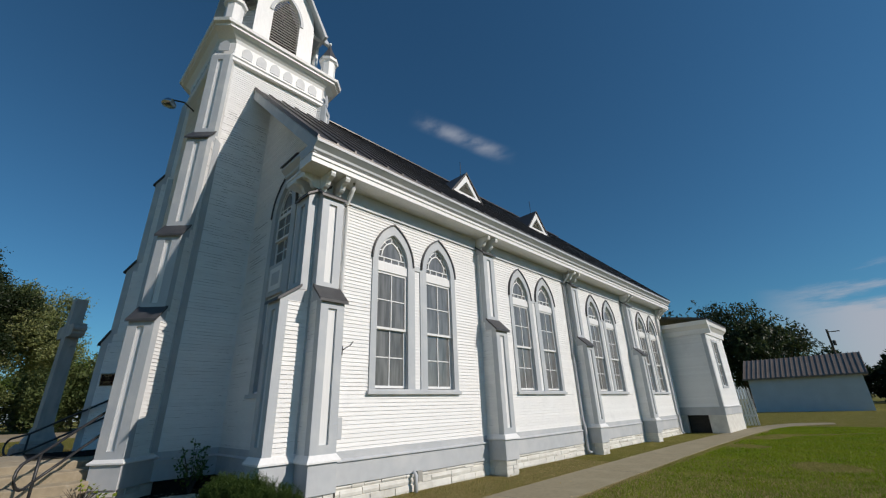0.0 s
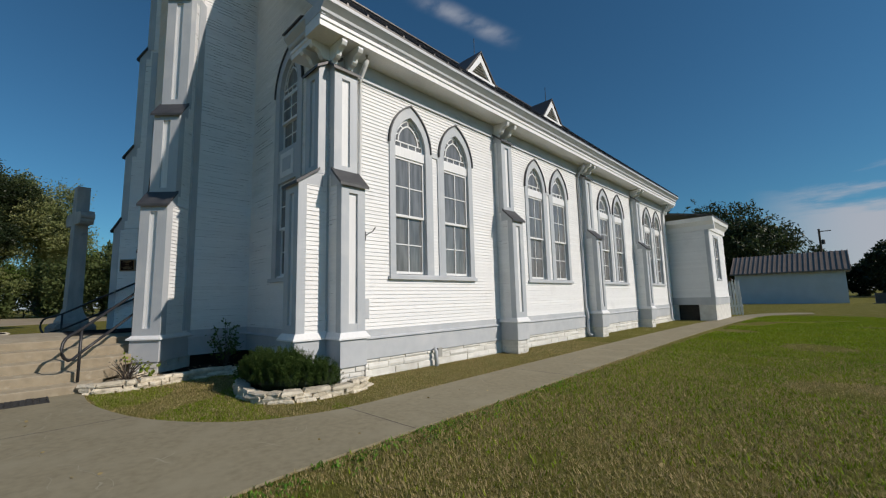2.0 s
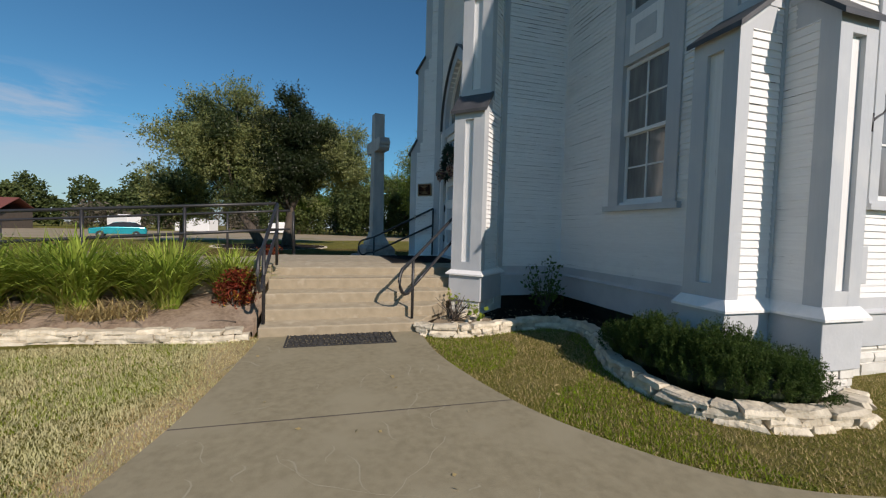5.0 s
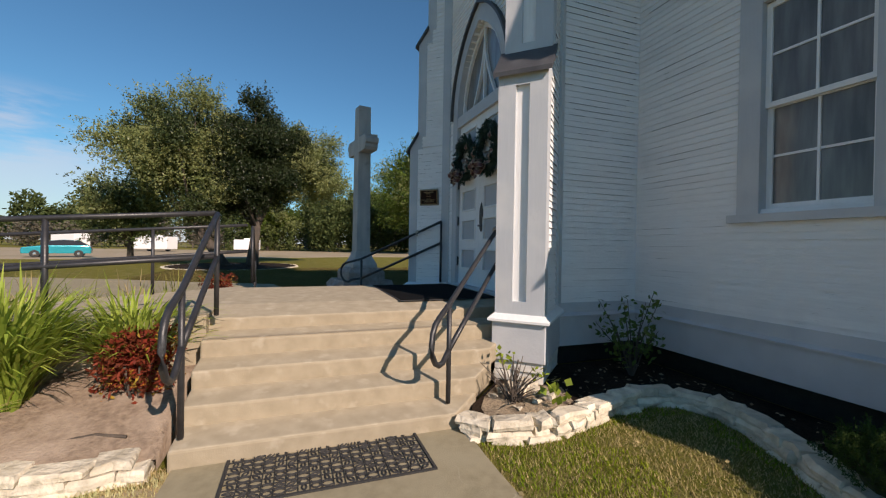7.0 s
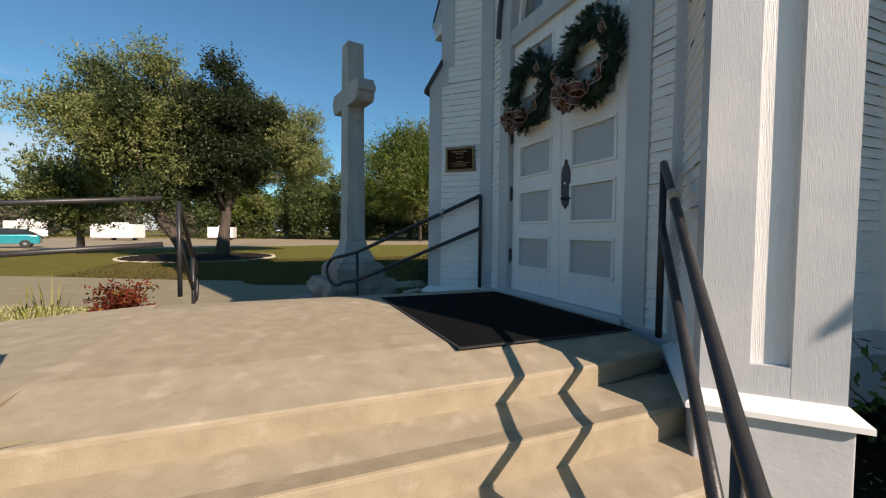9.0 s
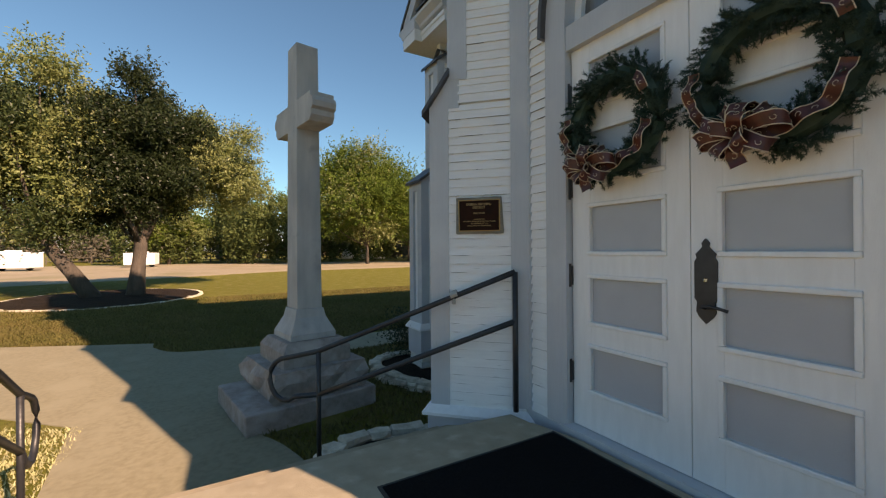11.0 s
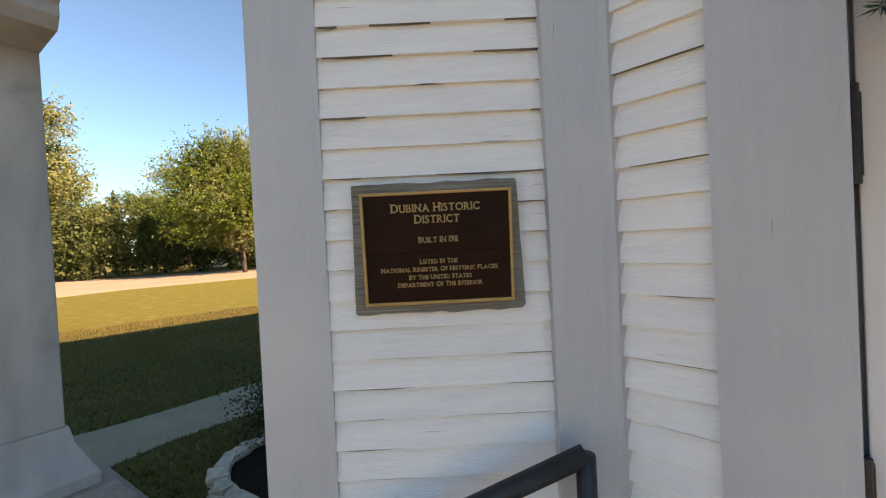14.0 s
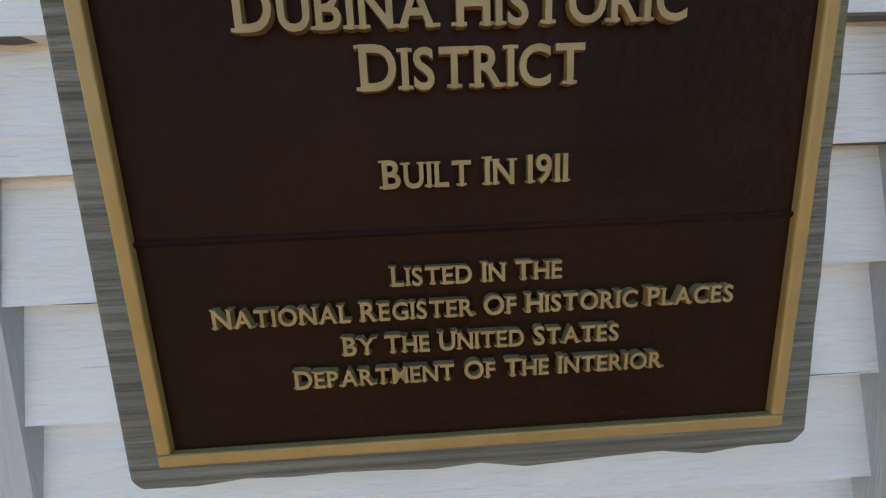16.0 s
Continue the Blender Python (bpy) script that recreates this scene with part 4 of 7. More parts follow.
# inner corner boards between buttress and tower front
for s in (1, -1):
    cx = XC + s * (XC - TW - 0.37)
    g = Geo(t_south)
    a, b = sorted((cx, cx - s * 0.03))
    g.box(a, -0.02, 0.86, b, 0.03, 8.4)
    part("corner_board", g, M["grey"], church)
    n = Vector((-s, -1, 0)).normalized()
    m = frame_of((XC + s * (TE - XC), TS, 0), Vector((s, -1, 0)), n)
    g = Geo(m)
    g.box(-0.36, 0.2, 0.86, -0.112, 0.262 + 0.028, 8.4)
    part("corner_board", g, M["grey"], church, "wide grey board beside the door")
    n2 = Vector((s, 1, 0)).normalized()
    m = frame_of((XC + s * (TE - XC), TS, 0), Vector((s, -1, 0)), n2)
    g = Geo(m)
    g.box(-0.33, 0.2, 0.86, -0.05, 0.262 + 0.028, 8.4)
    part("corner_board", g, M["grey"], church, "wide grey corner board")


# double doors with casing and pointed transom
g, hood = Geo(t_south), Geo(t_south)
jambs = []
for s in (-1, 1):
    j = Geo(t_south)
    e, q, r = XC + s * 0.84, XC + s * 1.04, XC + s * 0.87
    j.prism([(e, -0.2, 0.87), (e, 0.03, 0.87), (q, 0.03, 0.87), (q, -0.03, 0.87), (r, -0.03, 0.87), (r, -0.2, 0.87)], (0, 0, A_SP - 0.87))
    jambs.append(j)
P = lambda pts, y: [(XC + x, y, A_SP + z) for x, z in pts]
ri, ca = Geo(t_south), Geo(t_south)
ri.strip(P(gothic(A_W, A_H), -0.2), P(gothic(A_W + 0.03, A_H + 0.03), -0.2), (0, 0.233, 0))
ca.strip(P(gothic(A_W + 0.013, A_H + 0.013), -0.03), P(gothic(A_W + 0.2, A_H + 0.26), -0.03), (0, 0.06, 0))
g.box(XC - A_W, -0.14, D_T, XC + A_W, 0.02, D_T + 0.18)
hood.strip(P(gothic(A_W + 0.2, A_H + 0.26), -0.03), P(gothic(A_W + 0.235, A_H + 0.305), -0.03), (0, 0.11, 0))
door_way = part("doorway", g, M["grey"], church, "grey pointed door casing with transom bar")
part("hood", hood, M["cap"], door_way)
for j in jambs:
    part("jamb", j, M["grey"], door_way)
part("arch_reveal", ri, M["grey"], door_way)
part("arch_casing", ca, M["grey"], door_way)
g = Geo(t_south)
g.box(XC - A_W - 0.02, -0.25, 0.84, XC + A_W + 0.02, 0.06, 0.89)
part("threshold", g, M["grey_h"], door_way)
g = Geo(t_south)
g.prism(P(gothic(A_W - 0.01, A_H - 0.01), -0.12), (0, 0.006, 0))
part("pane", g, M["glass"], door_way)
g = Geo(t_south)
g.strip(P(gothic(A_W - 0.06, A_H - 0.09), -0.12), P(gothic(A_W, A_H), -0.12), (0, 0.05, 0))
for s in (-1, 1):
    arc = [(x * s, z) for x, z in [(-0.42 + 0.42 * math.sin(i * 0.16), 1.0 * i / 9) for i in range(10)]]
    g.strip([(XC + x - 0.018, -0.12, A_SP + z) for x, z in arc], [(XC + x + 0.018, -0.12, A_SP + z) for x, z in arc], (0, 0.05, 0))
g.strip([(XC - 0.018, -0.12, A_SP), (XC - 0.018, -0.12, A_SP + 1.2)], [(XC + 0.018, -0.12, A_SP), (XC + 0.018, -0.12, A_SP + 1.2)], (0, 0.048, 0))
part("tracery", g, M["white_trim"], door_way, "white interlaced transom tracery")


# added strips behind the hinge gaps, blocking light from inside
for s in (-1, 1):
    g = Geo(t_south)
    p, q = sorted((XC + s * 0.79, XC + s * 0.868))
    g.box(p, -0.10, 0.89, q, -0.079, A_SP)
    part("door_stop", g, M["grey"], door_way)


def door_leaf(s):
    """One leaf: white stiles and rails, five recessed grey panels with mouldings."""
    x0, x1 = sorted((XC + 0.012 + s * 0.002, XC + s * 0.832))
    g = Geo(t_south)
    y = -0.03
    rows = [(1.18, 1.475), (1.66, 1.965), (2.155, 2.465), (2.66, 2.985), (3.18, 3.48)]
    px0, px1 = x0 + 0.165, x1 - 0.16
    g.box(x0, y - 0.045, 0.895, px0, y, D_T)
    leaf = part("door", g, M["white_trim"], church, "white panelled church door leaf with grey panels", bevel=0.003)
    g = Geo(t_south)
    g.box(px1, y - 0.045, 0.895, x1, y, D_T)
    part("stile", g, M["white_trim"], leaf, bevel=0.003)
    zs = [0.895] + [z for r in rows for z in r] + [D_T]
    for i in range(0, len(zs), 2):
        g = Geo(t_south)
        g.box(px0, y - 0.044, zs[i], px1, y - 0.001, zs[i + 1])
        part("rail", g, M["white_trim"], leaf)
    for a, b in rows:
        q = Geo(t_south)
        q.box(px0, y - 0.034, a, px1, y - 0.018, b)
        part("panel", q, M["door_panel"], leaf, "grey recessed panel")
        f = Geo(t_south)
        t = 0.028
        for u0, v0, u1, v1 in ((px0 - t, a - t, px1 + t, a), (px0 - t, b, px1 + t, b + t), (px0 - t, a, px0, b), (px1, a, px1 + t, b)):
            f.box(u0, y - 0.01, v0, u1, y + 0.014, v1)
        part("moulding", f, M["white_trim"], leaf, bevel=0.006)
    for z in (1.28, 1.98, 2.62, 3.3):
        h = Geo(t_south)
        xh = x0 - 0.006 if s < 0 else x1 + 0.006
        h.box(xh - 0.012, y - 0.01, z - 0.07, xh + 0.012, y + 0.022, z + 0.07)
        h.tube([(xh, y + 0.022, z - 0.085), (xh, y + 0.022, z + 0.085)], 0.01, 8)
        part("hinge", h, M["iron"], leaf, "black butt hinge")
    return leaf


leaf_w, leaf_e = door_leaf(-1), door_leaf(1)
# black handle plate on the east leaf
g = Geo(t_south)
hx, y = XC + 0.095, -0.03
out = [(-0.035, 1.80), (-0.05, 1.83), (-0.045, 1.88), (-0.058, 1.90), (-0.058, 2.10), (-0.045, 2.12), (-0.052, 2.14), (-0.03, 2.165), (-0.015, 2.18), (-0.02, 2.20), (0, 2.225)]
out = [(0, 1.765)] + out + [(-a, b) for a, b in out[-2::-1]]
g.prism([(hx + a, y, b) for a, b in out], (0, 0.012, 0))
plate = part("handle_plate", g, M["iron"], leaf_e, "black ornate escutcheon plate")
g = Geo(t_south)
g.tube([(hx, y + 0.02, 1.85), (hx, y + 0.06, 1.86), (hx + 0.05, y + 0.065, 1.868), (hx + 0.11, y + 0.062, 1.855), (hx + 0.13, y + 0.06, 1.85)], 0.009, 8)
part("lever", g, M["iron"], plate, smooth=True)
g = Geo(t_south)
g.lathe((hx, y + 0.01, 2.0), [(0.0, -0.012), (0.012, -0.008), (0.012, 0.008), (0.0, 0.012)], 10)
part("keyhole", g, M["chrome"], plate)

# ---- tower cornice and belfry ----
OFF = 0.26


def ring(o, z):
    """Tower outline with cut corners, grown by o."""
    a, c = OFF, 0.0
    x0, x1, y0, y1 = TW - o, TE + o, TS - o, TN + o
    k = 0.36 - o * 0.15
    return [(x0 + k, y0 - 0.02, z), (x1 - k, y0 - 0.02, z), (x1 + 0.02, y0 + k, z), (x1 + 0.02, y1 - k, z), (x1 - k, y1 + 0.02, z), (x0 + k, y1 + 0.02, z), (x0 - 0.02, y1 - k, z), (x0 - 0.02, y0 + k, z)]


g = Geo()
levels = [(0.06, 11.22), (0.12, 11.22), (0.12, 11.30), (0.07, 11.32), (0.13, 11.36), (0.13, 11.42), (0.08, 11.44), (0.085, 11.90), (0.12, 12.0), (0.24, 12.12), (0.34, 12.17), (0.34, 12.24), (0.40, 12.27), (0.42, 12.36), (0.36, 12.38), (-0.4, 12.46)]
verts, faces = [], []
for o, z in levels:
    verts += ring(o, z)
for i in range(len(levels) - 1):
    faces += [(i * 8 + j, i * 8 + (j + 1) % 8, (i + 1) * 8 + (j + 1) % 8, (i + 1) * 8 + j) for j in range(8)]
faces += [tuple(range(8))[::-1], tuple(range((len(levels) - 1) * 8, len(levels) * 8))]
g.face_set(verts, faces)
tc = part("tower_cornice", g, M["white_trim"], church, "white coved tower cornice with arched panels")


def arch_plate(m, u, z, w=0.15, h=0.2):
    q = Geo(m)
    pts = [(u + x, 0.0, z + zz) for x, zz in gothic(w, h, 6)]
    q.prism([(u - w, 0.0, z - 0.2), (u + w, 0.0, z - 0.2)] + pts[::-1], (0, 0.02, 0))
    part("arch_panel", q, M["grey_h"], tc)


for o, d, n, u0, u1 in (((TE + 0.095, 0, 0), (0, 1, 0), (1, 0, 0), TS, TN), ((0, TS - 0.095, 0), (1, 0, 0), (0, -1, 0), TW, TE)):
    m = frame_of(o, d, n)
    for i in range(6):
        arch_plate(m, u0 + 0.62 + i * (u1 - u0 - 1.24) / 5, 11.68)
for cx, cy, n in ((TE, TS, (1, -1)), (TE, TN, (1, 1)), (TW, TS, (-1, -1))):
    nn = Vector((*n, 0)).normalized()
    m = frame_of(Vector((cx, cy, 0)) + nn * -0.02, Vector((-nn.y, nn.x, 0)), nn)
    arch_plate(m, 0, 11.68)

BX, BY, BR = XC, (TS + TN) / 2, 1.42
oct_pts = lambda r, z: [(BX + r / math.cos(math.pi / 8) * math.cos(math.pi / 8 + i * math.pi / 4), BY + r / math.cos(math.pi / 8) * math.sin(math.pi / 8 + i * math.pi / 4), z) for i in range(8)]
for i in range(0, 8, 2):
    a, b = oct_pts(BR, 0)[i], oct_pts(BR, 0)[(i + 1) % 8]
    d = Vector(b) - Vector(a)
    n = Vector((d.y, -d.x, 0))
    gg = Geo(frame_of((a[0], a[1], 0), d, n))
    courses(gg, 0, d.length, 12.36, 16.4, thick=0.05)
    part("belfry_wall", gg, M["white"], church, "white clapboard belfry")
for ang in (0, 90, 180, 270):
    a = radians(ang)
    n = Vector((math.cos(a), math.sin(a), 0))
    m = frame_of(Vector((BX, BY, 0)) + n * (BR + 0.02), Vector((-n.y, n.x, 0)), n)
    hw = BR * math.tan(math.pi / 8)
    f = Geo(m)
    lw, lz0, lsp, lh = 0.47, 12.75, 14.35, 0.95
    for s in (-1, 1):
        p, q = sorted((s * lw, s * (hw + 0.42)))
        f.box(p, -0.06, 12.36, q, 0.03, lsp)
    f.box(-lw, -0.06, 12.36, lw, 0.04, lz0)
    P2 = lambda pts, y: [(x, y, lsp + z) for x, z in pts]
    ap = gothic(lw, lh)
    f.strip(P2(ap, -0.06), [(x * 2.1, -0.06, lsp + 2.6 - abs(x) * 2.1 * 1.75) if abs(x) < lw * 0.98 else (x / abs(x) * (hw + 0.42), -0.06, lsp) for x, z in ap], (0, 0.09, 0))
    gab = part("belfry_gable", f, M["white_trim"], church, "white belfry gable with pointed louvred opening")
    cs = Geo(m)
    cs.strip(P2(gothic(lw + 0.02, lh + 0.02), 0.03), P2(gothic(lw + 0.12, lh + 0.14), 0.03), (0, 0.04, 0))
    part("hood", cs, M["grey_h"], gab)
    k = 0
    z = lz0 + 0.02
    while z < lsp + lh - 0.12:
        w = lw if z < lsp else arch_width(lw, lh, z - lsp + 0.08)
        q = Geo(m)
        q.prism([(-w, -0.10, z + 0.10), (-w, 0.02, z), (-w, 0.025, z + 0.025), (-w, -0.095, z + 0.125)], (2 * w, 0, 0))
        part("slat", q, M["louver"], gab)
        z += 0.115
    b = Geo(m)
    b.prism([(-lw, -0.16, lz0), (lw, -0.16, lz0), (lw, -0.16, lsp), (0, -0.16, lsp + lh), (-lw, -0.16, lsp)], (0, 0.02, 0))
    part("louver_back", b, M["dark"], gab)
    r = Geo(m)
    for s in (-1, 1):
        r.prism([(s * 1.35, -0.9, lsp + 0.02), (0, -0.9, lsp + 2.55), (0, -0.9, lsp + 2.68), (s * 1.45, -0.9, lsp + 0.06)], (0, 1.18, 0))
    part("gable_roof", r, M["grey"], gab, "grey moulded gable eaves")
for sx in (-1, 1):
    for sy in (-1, 1):
        px, py = BX + sx * 1.62, BY + sy * 1.62
        t = Geo()
        t.lathe((px, py, 0), [(0.30, 12.36), (0.30, 12.46), (0.25, 12.5), (0.25, 13.25), (0.33, 13.3), (0.35, 13.4)], 8, math.pi / 8)
        pin = part("pinnacle", t, M["white_trim"], church, "white eight-sided corner pinnacle with grey cap")
        t = Geo()
        t.lathe((px, py, 0), [(0.36, 13.4), (0.33, 13.46), (0.14, 13.85), (0.04, 14.15), (0.03, 14.22)], 8, math.pi / 8)
        part("pinnacle_cap", t, M["cap"], pin)
        t = Geo()
        t.lathe((px, py, 0), [(0.0, 14.2), (0.05, 14.24), (0.06, 14.28), (0.04, 14.33), (0.0, 14.35)], 8)
        part("finial", t, M["white_trim"], pin, smooth=True)

# floodlight on the tower front, and small hooks on the corner buttress
lamp = thing("floodlight", (-13.01, TS - 0.05, 10.73), "small dome floodlight on a curved arm at the tower", "outdoor lamp")
g = Geo()
g.tube([(-12.86, TS, 10.63), (-12.91, TS - 0.3, 10.85), (-13.01, TS - 0.6, 10.83)], 0.025, 8)
part("arm", g, M["iron"], lamp, smooth=True)
g = Geo()
g.lathe((-13.01, TS - 0.67, 10.63), [(0.05, 0.2), (0.12, 0.15), (0.2, 0.02), (0.2, -0.02), (0.05, -0.03)], 14)
part("shade", g, M["chrome"], lamp, smooth=True)

# ---- ground, paths, steps ----
g = Geo()
g.face_set([(-1500, -1500, 0), (1500, -1500, 0), (1500, 1500, 0), (-1500, 1500, 0)], [(0, 1, 2, 3)])
ground = tagged(part("ground", g, M["grass_ground"]), "winter lawn, part green part straw coloured", "lawn", kind="structure")


def slab(name, pts, mat, z0, z1, label, cat, bevel=0.0):
    g = Geo()
    g.prism([(x, y, z0) for x, y in pts], (0, 0, z1 - z0))
    return tagged(part(name, g, mat, bevel=bevel), label, cat, kind="structure")


def smooth_line(pts, per=6):
    """Catmull-Rom through plan points."""
    out = []
    for i in range(len(pts) - 1):
        p0, p1, p2, p3 = (Vector((*pts[max(0, min(len(pts) - 1, j))], 0)) for j in (i - 1, i, i + 1, i + 2))
        for k in range(per):
            t = k / per
            q = 0.5 * ((2 * p1) + (p2 - p0) * t + (2 * p0 - 5 * p1 + 4 * p2 - p3) * t * t + (3 * p1 - p0 - 3 * p2 + p3) * t ** 3)
            out.append((q.x, q.y))
    return out + [tuple(pts[-1])]


INNER = smooth_line([(-9.55, 0.68), (-8.4, 0.66), (-7.1, 0.92), (-6.25, 1.32), (-5.65, 1.85), (-5.33, 2.6), (-5.27, 3.4), (-5.32, 5.8), (-5.38, 9.0), (-5.45, 16.0), (-5.35, 22.0), (-5.05, 27.5), (-4.4, 31.5), (-3.4, 33.6), (-1.9, 34.2)])
OUTER = smooth_line([(-1.7, 32.4), (-2.9, 31.2), (-3.7, 28.5), (-4.05, 25.0), (-4.18, 20.0), (-4.2, 16.0), (-4.1, 10.0), (-3.98, 5.0), (-3.93, 2.6), (-3.86, 1.2), (-3.6, 0.3), (-2.9, -0.3), (-1.5, -0.6), (3.0, -0.7), (9.0, -0.7)])
SOUTH = smooth_line([(9.0, -2.4), (2.0, -2.5), (-3.0, -2.35), (-5.43, -2.05), (-7.13, -1.66), (-9.0, -1.45), (-9.55, -1.42)])
path = slab("path", INNER + OUTER + SOUTH, M["path"], -0.1, 0.022, "worn grey brown concrete path with cracks", "path")
for a, b in (((-7.1, -1.66), (-7.05, 0.93)), ((-5.33, 2.9), (-3.95, 2.9)), ((-5.34, 6.6), (-4.0, 6.6)), ((-5.38, 10.4), (-4.1, 10.4)), ((-5.43, 14.2), (-4.2, 14.2)), ((-5.4, 18.0), (-4.2, 18.0))):
    g = Geo()
    d = (Vector((*b, 0)) - Vector((*a, 0))).normalized()
    s = Vector((-d.y, d.x, 0)) * 0.008
    A, B = Vector((*a, 0.0235)), Vector((*b, 0.0235))
    g.face_set([tuple(A + s), tuple(B + s), tuple(B - s), tuple(A - s)], [(0, 1, 2, 3)])
    part("joint", g, M["joint"], path)
rc = random.Random(2)
# worn pale streaks
for i in range(64):
    sx, sy = (rc.uniform(-9.2, -3.2), rc.uniform(-1.6, 0.6)) if i < 50 else (rc.uniform(-5.1, -4.2), rc.uniform(0.8, 5.5))
    a, ln, w = rc.gauss(0.1, 0.5), rc.uniform(0.05, 0.5), rc.uniform(0.003, 0.014)
    g = Geo()
    d, q = Vector((math.cos(a), math.sin(a), 0)), Vector((-math.sin(a), math.cos(a), 0))
    top = [Vector((sx, sy, 0.0226)) + d * ln * (k / 6 - 0.5) + q * (w * math.sin(math.pi * k / 6) * rc.uniform(0.4, 1.0) + 0.03 * math.sin(k)) for k in range(7)]
    low = [Vector((sx, sy, 0.0226)) + d * ln * (k / 6 - 0.5) + q * (-w * math.sin(math.pi * k / 6) * rc.uniform(0.3, 0.9) + 0.03 * math.sin(k) - 0.001) for k in range(7)]
    g.face_set([tuple(p) for p in top + low], [(k, k + 1, 8 + k, 7 + k) for k in range(6)])
    part("scuff", g, M["streak"], path)
for x, y, a, n in ((-5.6, 0.2, 0.5, 10), (-7.6, -0.3, 2.6, 6), (-6.6, -0.9, 0.1, 12), (-5.9, -0.4, 2.2, 9), (-4.9, -1.3, 1.2, 11), (-4.7, 1.4, 1.7, 9)):
    g = Geo()
    px, py = x, y
    for k in range(n):
        a += rc.uniform(-0.5, 0.5)
        ln = rc.uniform(0.06, 0.16)
        qx, qy = px + math.cos(a) * ln, py + math.sin(a) * ln
        w = rc.uniform(0.001, 0.003)
        g.face_set([(px - math.sin(a) * w, py + math.cos(a) * w, 0.0232), (qx - math.sin(a) * w, qy + math.cos(a) * w, 0.0232), (qx + math.sin(a) * w, qy - math.cos(a) * w, 0.0232), (px + math.sin(a) * w, py - math.cos(a) * w, 0.0232)], [(0, 1, 2, 3)])
        px, py = qx, qy
    part("crack", g, M["scuff"], path)
slab("bare_soil", [(-9.4, -1.3), (-7.1, -1.5), (-5.4, -1.9), (-3.5, -2.2), (-3.3, -2.5), (-4.3, -2.38), (-5.4, -2.33), (-6.2, -2.08), (-7.2, -1.97), (-8.0, -1.72), (-8.5, -1.8), (-9.35, -1.92)], M["dirt"], -0.1, 0.007, "worn tan soil strip along the path edge", "bare soil")
W_PATH = smooth_line([(-14.9, 0.66), (-15.8, 0.42), (-16.86, -0.06), (-17.8, 0.1), (-18.9, 0.8), (-19.5, 1.9), (-19.65, 3.2), (-19.75, 6.0), (-20.0, 12.0), (-20.0, 20.0)]) + smooth_line([(-21.5, 20.0), (-21.5, 12.0), (-21.3, 6.0), (-21.1, 3.8), (-20.9, 1.5), (-21.3, -0.8), (-22.0, -1.5), (-18.0, -1.6), (-14.9, -1.45)])
slab("path", W_PATH, M["path"], -0.1, 0.02, "grey concrete path beside the stone cross", "path")
W_BRANCH = [(-15.0, -1.52), (-17.6, -1.75), (-18.5, -2.7), (-19.25, -4.4), (-20.2, -7.5), (-21.0, -12.0), (-27.5, -12.0), (-25.6, -7.2), (-23.9, -4.2), (-22.6, -1.4), (-21.5, -1.35), (-18.0, -1.45)]
slab("path", W_BRANCH, M["path"], -0.1, 0.016, "grey concrete path leading off across the lawn", "path")
slab("drive", [(-46, -70), (-46, -14), (-50, -5), (-56, 6), (-58, 40), (-56, 90), (-76, 90), (-80, 40), (-92, 0), (-100, -70)], M["dirt"], -0.1, 0.012, "pale gravel drive across the grass", "gravel drive")
slab("road", [(-60, 118), (120, 96), (120, 104), (-60, 127)], M["dirt"], -0.1, 0.014, "pale country road beyond the lawn", "road")

# steps: five risers on either side of the landing, ends cut along the buttress
LAND = 0.86
RISE = LAND / 5
FALL = 0.028


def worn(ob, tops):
    """Paler finish on the given top faces, lifting their brightness against the sunlit risers."""
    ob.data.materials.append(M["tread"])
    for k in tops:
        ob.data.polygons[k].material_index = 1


def flight(s):
    """The east flight (s=1) or its mirror."""
    mx = lambda x: XC + s * (x - XC)
    st = thing("steps", (mx(-10.2), -0.3, 0), "tan concrete entrance steps with worn edges", "steps")
    for i in range(4):
        nose = -9.53 - 0.32 * i
        z0, z1 = RISE * i, RISE * (i + 1)
        yl = -1.45
        yr = min(0.62 + (-9.53 - nose) * 0.98, 1.9)
        back = nose - 0.34 if i < 4 else -11.9
        yb = min(0.62 + (-9.53 - back) * 0.98, 1.9)
        pts = [(mx(nose), yl), (mx(nose), yr), (mx(back), yb if i < 4 else yr), (mx(back), yl)]
        g = Geo()
        zb0 = z0 - (0.3 if i == 0 else 0.03)
        g.face_set([(x, y, zb0) for x, y in pts] + [(x, y, z1 - (FALL if k < 2 else 0.0)) for k, (x, y) in enumerate(pts)],
                   [(3, 2, 1, 0), (4, 5, 6, 7), (0, 1, 5, 4), (1, 2, 6, 5), (2, 3, 7, 6), (3, 0, 4, 7)])
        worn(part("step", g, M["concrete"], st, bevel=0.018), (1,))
    # filled core below
    g = Geo()
    g.prism([(mx(-9.83), -1.40, -0.1), (mx(-9.83), 0.8, -0.1), (mx(-10.85), 1.75, -0.1), (mx(-12.25), 1.85, -0.1), (mx(-12.25), -1.40, -0.1)], (0, 0, RISE + 0.08))
    g.prism([(mx(-10.5), -1.40, 0), (mx(-10.5), 1.4, 0), (mx(-10.85), 1.75, 0), (mx(-12.25), 1.85, 0), (mx(-12.25), -1.40, 0)], (0, 0, RISE * 4 - 0.02))
    part("core", g, M["concrete"], st)


